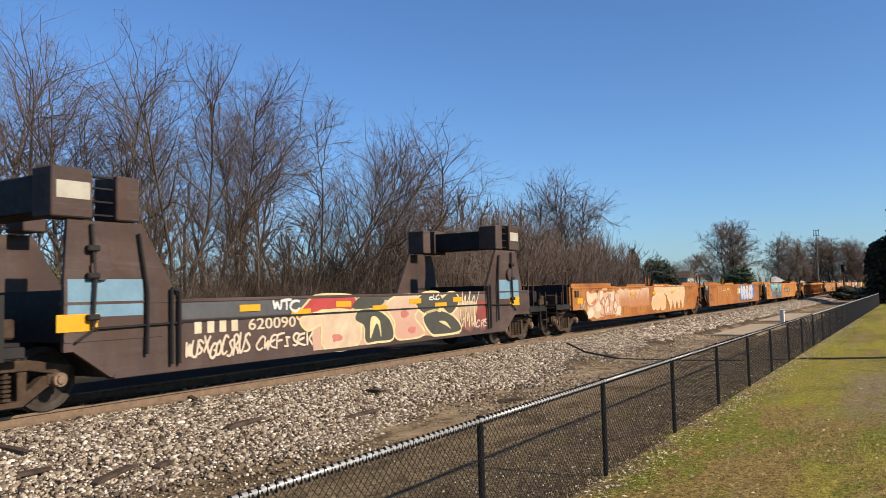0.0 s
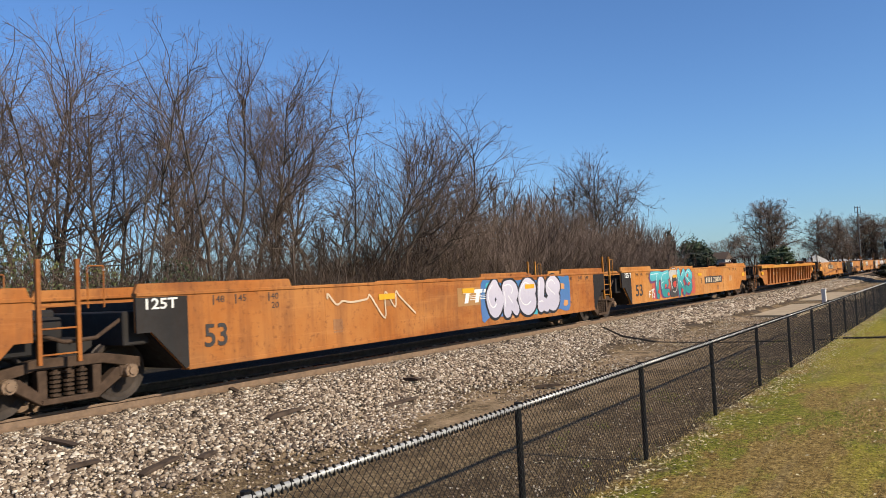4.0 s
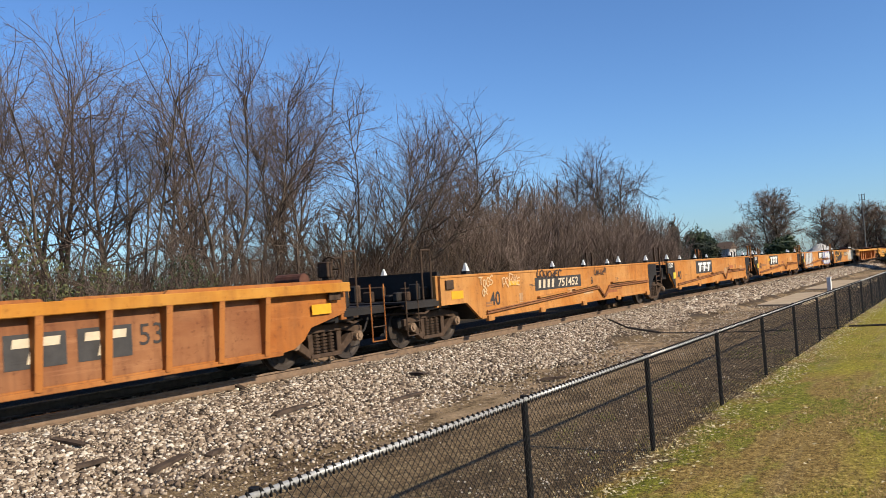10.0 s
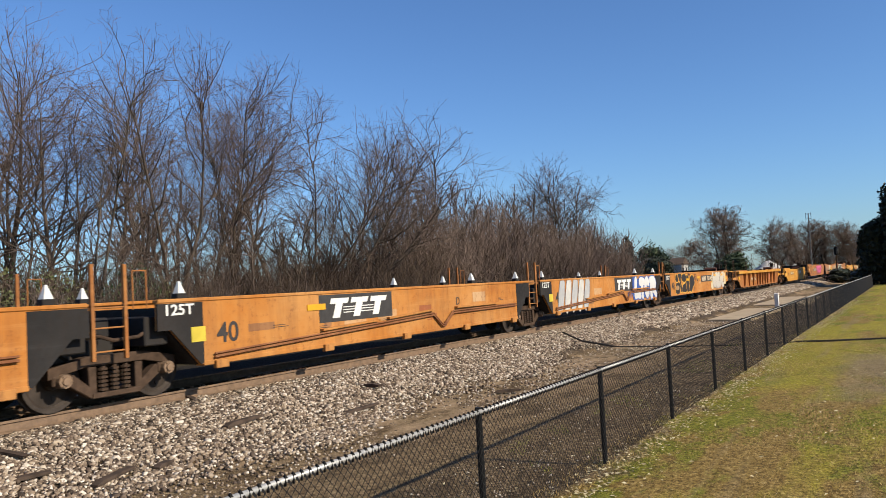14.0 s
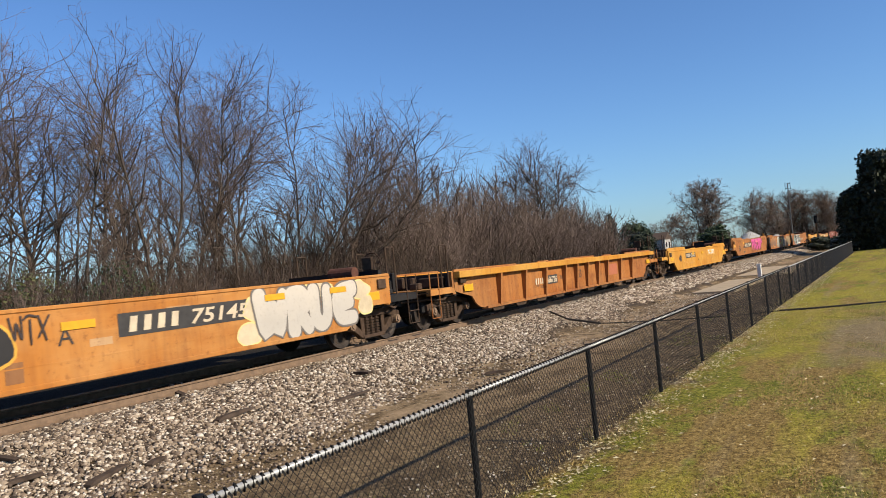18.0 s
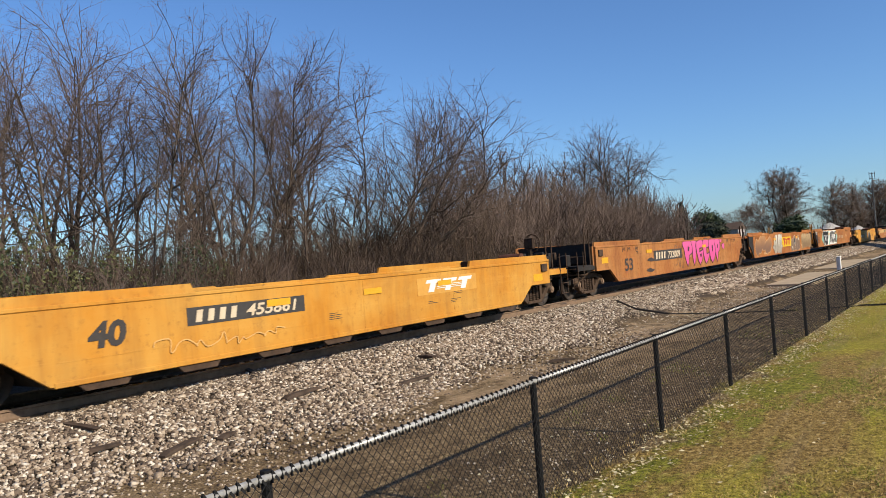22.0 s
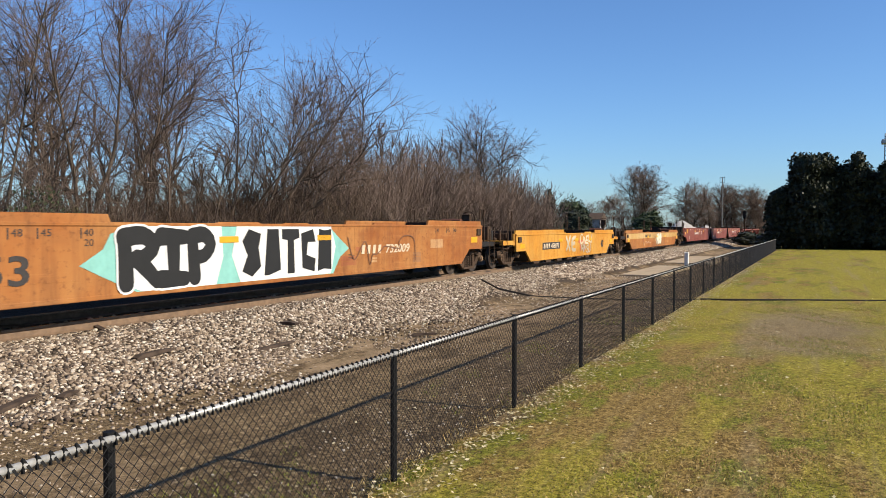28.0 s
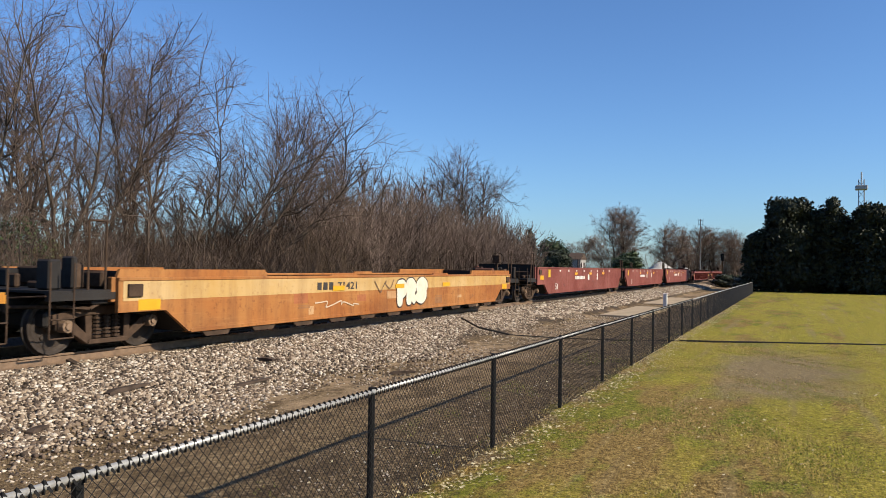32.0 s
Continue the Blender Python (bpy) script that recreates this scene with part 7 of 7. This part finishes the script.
places = []
for i in range(60):
    x, ratio = rng.uniform(24, 30), 2.5 + 0.55 * i / 60
    places.append((-x, ratio * x, (np.interp(ratio, [2.6, 3.0, 3.2, 3.6], [0.2, 0.15, 0.05, 0.03]) * x + 2.2) / 6.3 * rng.uniform(0.7, 1.0)))
joined_brush("understorey", [(-x, (0.2 + 2.3 * k / 340) * x, rng.uniform(0.75, 1.15) * np.interp(0.2 + 2.3 * k / 340, [0.2, 1.0, 1.2, 1.6], [0.52, 0.56, 0.68, 0.82]) * x / 26) for k in range(340) for x in [rng.uniform(21, 34)]], BRUSH, "dense brown undergrowth along the wood")
joined_brush("thicket_edge", places, RUSSET, "leafless brown thicket thinning out along the track")
joined_brush("far_thicket", [(-30 + 0.6 * i, 190 + rng.uniform(0, 25), rng.uniform(0.9, 1.5)) for i in range(80)] + [(-60 + rng.uniform(0, 30), 120 + rng.uniform(0, 60), rng.uniform(0.4, 0.7)) for i in range(40)] + [(-x, (0.2 + 2.2 * rng.random()) * x, rng.uniform(0.45, 0.75)) for x in [rng.uniform(32, 50) for _ in range(90)]], RUSSET, "hazy far thicket of bare brush")


# ---------- evergreens ----------
def leaf_cloud(seed, blobs, count, size, mat, core=True):
    """Many small leaf clumps over an uneven set of lobes."""
    r = np.random.default_rng(seed)
    V, F = [], []
    for cx, cy, cz, rx, ry, rz in blobs:
        n = int(count * (rx * ry * rz) ** 0.66)
        i = len(V)
        for th in np.linspace(0.25, math.pi - 0.25, 7):
            for ph in np.linspace(0, 2 * math.pi, 10, endpoint=False):
                q = 0.74 * r.uniform(0.85, 1.1)
                V.append((cx + q * rx * math.sin(th) * math.cos(ph), cy + q * ry * math.sin(th) * math.sin(ph), cz + q * rz * math.cos(th)))
        for a in range(6 if core else 0):
            for b in range(10):
                F.append((i + a * 10 + b, i + a * 10 + (b + 1) % 10, i + (a + 1) * 10 + (b + 1) % 10, i + (a + 1) * 10 + b))
        d = r.normal(size=(n, 3))
        d /= np.linalg.norm(d, axis=1)[:, None]
        rad = r.uniform(0.72, 1.08, n)[:, None] + 0.1 * np.sin(d[:, :1] * 7 + seed) * np.cos(d[:, 2:] * 6)
        c = np.array((cx, cy, cz)) + d * rad * np.array((rx, ry, rz))
        for k in range(n):
            a, b = r.normal(size=3), r.normal(size=3)
            a = a / np.linalg.norm(a) * size * r.uniform(0.6, 1.3)
            b = b / np.linalg.norm(b) * size * r.uniform(0.4, 0.9)
            i = len(V)
            V.extend((tuple(c[k] - a), tuple(c[k] + b), tuple(c[k] + a), tuple(c[k] - b)))
            F.append((i, i + 1, i + 2, i + 3))
    return mesh_np("crown", V, F, mat)


def evergreen(name, x, y, blobs, count, size, mat, label, trunk_h=2.0, seed=1, r=0.16, core=True):
    t = thing(name, label, "tree")
    t.location = (x, y, height(x))
    part("crown", leaf_cloud(seed, blobs, count, size, mat, core), None, t)
    bm = bmesh.new()
    rod(bm, (0, 0, -0.2), (0, 0, trunk_h), r, 8, r * 0.6)
    for k in range(5):
        a = k * 1.26
        rod(bm, (0, 0, trunk_h * (0.5 + 0.1 * k)), (math.cos(a) * 1.0, math.sin(a) * 1.0, trunk_h * (0.5 + 0.1 * k) + 0.9), r * 0.4, 5, r * 0.15)
    part("trunk", bm, BARK, t)


def lobes(seed, w, h, n):
    r = random.Random(seed)
    out = [(0, 0, h * 0.5, w * 0.36, w * 0.36, h * 0.46), (0, 0, h * 0.26, w * 0.46, w * 0.46, h * 0.28), (0, 0, h * 0.6, w * 0.42, w * 0.42, h * 0.26)]
    for k in range(n):
        a, f = r.uniform(0, 6.28), r.uniform(0.1, 0.92)
        q = w * 0.4 * (1 - 0.55 * f ** 2)
        out.append((math.cos(a) * q * 0.75, math.sin(a) * q * 0.75, h * f, w * r.uniform(0.14, 0.24), w * r.uniform(0.14, 0.24), h * r.uniform(0.08, 0.15)))
    return out


for k, (x, y, w, h) in enumerate(((-0.1, 91, 6.4, 9.7), (3.9, 91.5, 5.4, 10.0), (7.6, 90, 5.2, 9.0), (11.6, 92, 6.4, 10.3), (16, 90, 7, 10.2), (21, 92, 7, 9.6), (26.5, 91, 7, 10.2), (-3.2, 91, 3.4, 6.6), (1.6, 95, 5.5, 8.2), (5.6, 95, 5.5, 8.0), (9.6, 95, 6, 8.8), (13.8, 95, 6.5, 9.0), (18.6, 95, 7, 8.8))):
    evergreen("evergreen_tree", x, y, lobes(200 + k, w, h, 34), 330, 0.22, DARKLEAF, "dense dark evergreen tree at the end of the lawn", 2.2, 200 + k)
evergreen("evergreen_bush", -7.5, 108, lobes(230, 5, 2.0, 8), 60, 0.16, DARKLEAF, "dark low bush beside the track", 1.0, 230)
evergreen("evergreen_bush", -5.0, 99, lobes(231, 4, 1.8, 8), 60, 0.16, DARKLEAF, "dark low bush beside the track", 1.0, 231)
evergreen("conifer", -35, 110, [(0, 0, 1.2 + 0.75 * k, 2.6 - 0.28 * k, 2.6 - 0.28 * k, 0.6) for k in range(9)], 150, 0.18, DARKLEAF, "dark pointed conifer behind the wood", 6, 240)
evergreen("evergreen_tree", -36, 126, lobes(241, 6.5, 7.4, 14), 170, 0.16, GREENLEAF, "rounded green evergreen tree", 3, 241)
evergreen("evergreen_tree", -33, 118, lobes(242, 6, 5.0, 12), 150, 0.16, DARKLEAF, "low dark evergreen clump", 2, 242)
evergreen("evergreen_bush", -23.4, 124, lobes(243, 6.5, 4.6, 14), 150, 0.15, GREENLEAF, "dull green bushes under a bare tree", 1.5, 243)
for k, (ratio, x, w, h) in enumerate(((0.47, 22.5, 2.6, 3.6), (0.52, 22, 3.0, 3.9), (0.585, 23, 2.2, 3.4), (0.64, 22, 2.2, 3.5), (0.76, 22.5, 2.4, 3.4), (0.8, 23, 1.8, 2.9), (0.4, 22, 3.0, 3.8), (2.32, 23, 2.6, 3.6))):
    evergreen("evergreen_bush", -x, ratio * x, lobes(244 + k, w, h, 12), 210, 0.06, OLIVELEAF if k % 2 else GREENLEAF, "sprawling olive-green shrub in the wood's edge", 1.6, 244 + k, 0.05, False)
evergreen("evergreen_bush", -30, 92, lobes(246, 7, 2.6, 10), 60, 0.2, GREENLEAF, "dull green hedge beyond the track", 1.0, 246)

far = "far bare trees along the track"
FAR = [grow(360, 12.4, ((0.0, 0.0, 1.0), (0.3, 0.1, 0.9), (-0.3, 0.1, 0.88), (0.05, 0.3, 0.9)), 0.33, 0.14, RUSSET, 0.2, 1.0, 0.0095, 0.5), grow(361, 12.4, ((0.0, 0.0, 1.0), (0.25, -0.1, 0.9), (-0.22, 0.0, 0.86)), 0.36, 0.18, RUSSET, 0.2, 1.0, 0.0095, 0.55)]
for x, y, h, k, spin in ((-25.7, 130, 12.3, 0, 0.3), (-23.4, 170, 12.5, 1, 2.5), (-19.4, 188, 12.2, 0, 1.0), (-15.6, 190, 11.2, 1, 3.0), (-11.5, 192, 11.6, 0, 4.4), (-7.5, 196, 11.4, 1, 0.2), (-3.5, 200, 11.6, 0, 2.0), (0.5, 205, 11.4, 1, 5.0), (5, 210, 12, 0, 2.2), (-50, 200, 10.2, 1, 1.4), (-29.5, 138, 8.6, 1, 3.7), (-20.5, 176, 9.6, 0, 5.5)):
    tree(FAR[k], Matrix.LocRotScale((x, y, 0.1), Euler((0, 0, spin)), (1.25 * h / 12.4, 1.25 * h / 12.4, h / 12.4)), "large round bare tree in the distance", far)

# ---------- far things ----------
def gravel_heap(x, y, size, seed):
    r = np.random.default_rng(seed)
    V, F = [], []
    n, m = 28, 10
    for j in range(m + 1):
        f = j / m
        for k in range(n):
            a = 2 * math.pi * k / n
            q = (1 - f) * (1 + 0.1 * math.sin(3 * a) + 0.05 * r.normal())
            V.append((5.2 * size * q * math.cos(a), 8 * size * q * math.sin(a), size * (3.9 * f ** 0.9 * (1 - 0.08 * f) + 0.06 * r.normal())))
    for j in range(m):
        for k in range(n):
            a, b = j * n + k, j * n + (k + 1) % n
            F.append((a, b, b + n, a + n))
    o = new("gravel_heap", mesh_np("gravel_heap", V, F, PALE_GRAVEL))
    o.location = (x, y, 0.1)
    tagged(o, "pale grey heap of gravel beyond the track", "gravel pile", "gravel heaps beyond the track")


PALE_GRAVEL = plain("pale_gravel", (0.5, 0.47, 0.43), 0.95, 0, 0.15, 2, 0.1, 0.5)
gravel_heap(-22.4, 152, 1.0, 9)
gravel_heap(-17.8, 150.5, 0.74, 10)
pole = thing("utility_pole", "thin grey pole with a small antenna frame", "pole")
pole.location = (-18, 180, 0)
part("mast", rod(bmesh.new(), (0, 0, 0), (0, 0, 13.4), 0.13, 8, 0.09), plain("grey_pole", (0.2, 0.2, 0.2), 0.6), pole)
part("antenna_frame", rods(0.05, ((-0.5, 0, 13.2), (0.5, 0, 13.2)), ((-0.5, 0, 12.2), (0.5, 0, 12.2)), ((-0.5, 0, 12.0), (-0.5, 0, 13.5)), ((0.5, 0, 12.0), (0.5, 0, 13.5))), STEEL, pole)

tower = thing("lattice_tower", "pale lattice communications tower far behind the trees", "tower")
tower.location = (21.5, 290, 0)
tw = plain("pale_tower_steel", (0.45, 0.5, 0.55), 0.5, 0.3)
legs = [(-1.1, -1.1), (1.1, -1.1), (1.1, 1.1), (-1.1, 1.1)]
part("legs", rods(0.13, *[((x, y, 0), (x * 0.7, y * 0.7, 33)) for x, y in legs]), tw, tower)
part("bracing", rods(0.07, *[((legs[k][0] * (1 - 0.01 * z), legs[k][1] * (1 - 0.01 * z), z), (legs[(k + 1) % 4][0] * (1 - 0.01 * z), legs[(k + 1) % 4][1] * (1 - 0.01 * z), z + 2.4)) for k in range(4) for z in range(0, 31, 3)]), tw, tower)
part("antenna_ring", boxes((-1.8, 1.8, -1.8, 1.8, 29.5, 31), (-0.25, 0.25, -0.25, 0.25, 31, 35.5), bevel=0.2), tw, tower)

house = thing("house", "small pale house far beyond the track", "house")
house.location = (-40, 152, 0.1)
house.scale = (0.75, 0.75, 0.75)
part("wall", boxes((-3.5, 3.5, -3, 3, 0, 5.0)), plain("pale_siding", (0.55, 0.52, 0.48), 0.8), house)
bm = bmesh.new()
slab(bm, [(-3.4, 5.0), (3.4, 5.0), (0, 6.8)], -3.8, 3.8)
part("roof", bm, plain("brown_shingles", (0.13, 0.095, 0.075), 0.95, 0, 0.3, 6, 0.05), house)
for y in (-1.6, 1.4):
    w = part("window", boxes((3.5, 3.55, y - 0.5, y + 0.5, 2.9, 4.2)), plain("dark_pane", (0.03, 0.035, 0.04), 0.15), house)
    w.location = (0, 0, 0)

sig = thing("railway_signal", "dark railway signal head on a mast", "signal")
sig.location = (-8.3, 112, 0.2)
part("mast", rod(bmesh.new(), (0, 0, 0), (0, 0, 4.3), 0.07, 8), STEEL, sig)
part("signal_head", boxes((-0.22, 0.22, -0.08, 0.1, 3.3, 4.3), bevel=0.05), BLACKP, sig)
for z in (3.5, 3.8, 4.1):
    part("visor", rod(bmesh.new(), (0, -0.35, z), (0, -0.08, z), 0.12, 8), BLACKP, sig)

snag = thing("bare_snag", "broken dead tree trunk standing above the thicket", "tree")
snag.location = (-33, 101, 0.1)
part("trunk", path_rod(0.12, [(0, 0, 0), (0.2, 0.2, 4.5), (0.1, 1.0, 7.2)], 6), BARK, snag)
part("branch", path_rod(0.05, [(0.2, 0.2, 4.5), (0.2, -0.6, 6.2)], 5), BARK, snag)

marker = thing("marker_post", "short white marker post beside the track", "post")
marker.location = (-6.7, 47.5, 0)
part("post", boxes((-0.11, 0.11, -0.11, 0.11, -0.1, 0.72), bevel=0.02), WHITE, marker)
part("cap", boxes((-0.13, 0.13, -0.13, 0.13, 0.72, 0.78), bevel=0.02), WHITE, marker)

slab_pad = new("concrete_pad", link_bm("concrete_pad", boxes((-8.1, -6.2, 36.3, 46, -0.1, 0.05), (-8.6, -5.6, 50, 62, -0.1, 0.06), bevel=0.02), CONCRETE))
tagged(slab_pad, "pale concrete pad laid beside the ballast", "concrete pad", kind="structure")

bm = path_rod(0.032, [(14, 30.5, 0.06), (9, 28.6, 0.05), (5, 27.6, 0.05), (1.9, 26.7, 0.04), (-0.6, 25.7, 0.04), (-2.2, 25.1, 0.03), (-3.1, 25.0, 0.02)], 6)
for a, b, r in (((-3.1, 25.0, 0.02), (-4.2, 24.9, -0.05), 0.02), ((-4.2, 24.9, -0.05), (-6.8, 24.2, -0.03), 0.014), ((-6.8, 24.2, -0.03), (-8.0, 23.2, 0.08), 0.016), ((-8.0, 23.2, 0.08), (-8.9, 22.8, 0.3), 0.03), ((-8.9, 22.8, 0.3), (-9.8, 23.6, 0.5), 0.03)):
    rod(bm, a, b, r)
cable = new("ground_cable", link_bm("ground_cable", bm, BLACKP))
tagged(cable, "black cable lying across the lawn and the gravel", "cable")


# ---------- loose wood by the track ----------
def splinter(x, y, rz, L, w, label):
    bm = bmesh.new()
    slab(bm, [(-L / 2, 0), (L / 2 * 0.9, 0.005), (L / 2, w * 0.3), (L * 0.2, w * 0.45), (-L * 0.35, w * 0.5), (-L / 2, w * 0.25)], -w / 2, w / 2)
    o = new("broken_tie_piece", link_bm("broken_tie_piece", bm, WOOD))
    o.matrix_world = Matrix.LocRotScale((x, y, height(x) + 0.03), Euler((random.uniform(-0.1, 0.1), random.uniform(-0.1, 0.1), rz)), None)
    tagged(o, label, "wood scrap", "wood scraps on the ballast")


for x, y, rz, L, w in DEBRIS:
    splinter(x, y, rz, L, w, "weathered brown splinter of railway tie")


# ---------- lawn ----------
def blades(name, seed, n, xr, yr, hgt, mat, label, clump=None, pw=1.5):
    r = np.random.default_rng(seed)
    y = yr[0] + (yr[1] - yr[0]) * r.random(n) ** pw
    x = r.uniform(xr[0], xr[1], n)
    if clump:
        keep = (np.sin(x * 2.1 + 1.7 * np.sin(y * 0.9)) + np.sin(y * 1.3 + 2.0 * np.sin(x * 1.1)) + 0.8 * np.sin(x * 5.3 + y * 4.1)) > clump * 8
        x, y = x[keep], y[keep]
        n = len(x)
    z = np.interp(x, [p[0] for p in PROFILE], [p[1] for p in PROFILE]) - 0.005
    a = r.uniform(0, 6.28, n)
    h = hgt * r.uniform(0.5, 1.3, n)
    w = 0.003 + 0.005 * r.random(n)
    lean = r.normal(0, 0.6, (n, 2)) * h[:, None]
    p0 = np.stack([x - np.cos(a) * w, y - np.sin(a) * w, z], 1)
    p1 = np.stack([x + np.cos(a) * w, y + np.sin(a) * w, z], 1)
    p2 = np.stack([x + lean[:, 0], y + lean[:, 1], z + h], 1)
    V = np.stack([p0, p1, p2], 1).reshape(-1, 3)
    F = np.arange(3 * n).reshape(-1, 3)
    tagged(new(name, mesh_np(name, V, F, mat)), label, "grass", kind="stuff")


blades("dry_grass", 1, 150000, (-3.2, 8), (3.4, 26), 0.024, STRAW, "short dormant winter grass", None, 1.7)
blades("green_weeds", 2, 150000, (-3.2, 8), (3.4, 24), 0.022, CLOVER, "green patches of low weeds in the lawn", 0.06, 1.6)
blades("fence_weeds", 3, 5000, (-3.6, -2.95), (3.0, 40), 0.05, STRAW, "rough dry grass along the fence foot", None, 1.2)
blades("dirt_weeds", 4, 12000, (-5.0, -3.3), (3.0, 30), 0.03, CLOVER, "thin weeds behind the fence", 0.1, 1.2)


def fallen_leaves():
    r = np.random.default_rng(8)
    n = 5200
    y = 3 + 50 * r.random(n) ** 1.3
    x = np.where(r.random(n) < 0.75, -3.1 + r.normal(0, 0.22, n), r.uniform(-4.8, 3, n))
    z = np.interp(x, [p[0] for p in PROFILE], [p[1] for p in PROFILE]) + 0.012
    a = r.uniform(0, 6.28, n)
    s = r.uniform(0.014, 0.034, n)
    V = np.stack([np.stack([x + s * np.cos(a + k * 1.571) * (1 if k % 2 else 0.6), y + s * np.sin(a + k * 1.571) * (1 if k % 2 else 0.6), z + r.uniform(0, 0.02, n)], 1) for k in range(4)], 1).reshape(-1, 3)
    F = np.arange(4 * n).reshape(-1, 4)
    tagged(new("fallen_leaves", mesh_np("fallen_leaves", V, F, DRYLEAF)), "pale dry leaves blown against the fence", "leaves", kind="stuff")


fallen_leaves()


# ---------- movement ----------
def motions():
    for car, q in MOVERS:
        walk(car, [(t, pose(TRACK_X, q + s, RAIL_Z)) for t, s in TRAIN])
    turn = [(k / 15, 78.47 * k) for k in range(481)]
    for w, y in WHEELSETS:
        walk(w, [(t, pose(0, y, 0.46, a)) for t, a in turn])


motions()
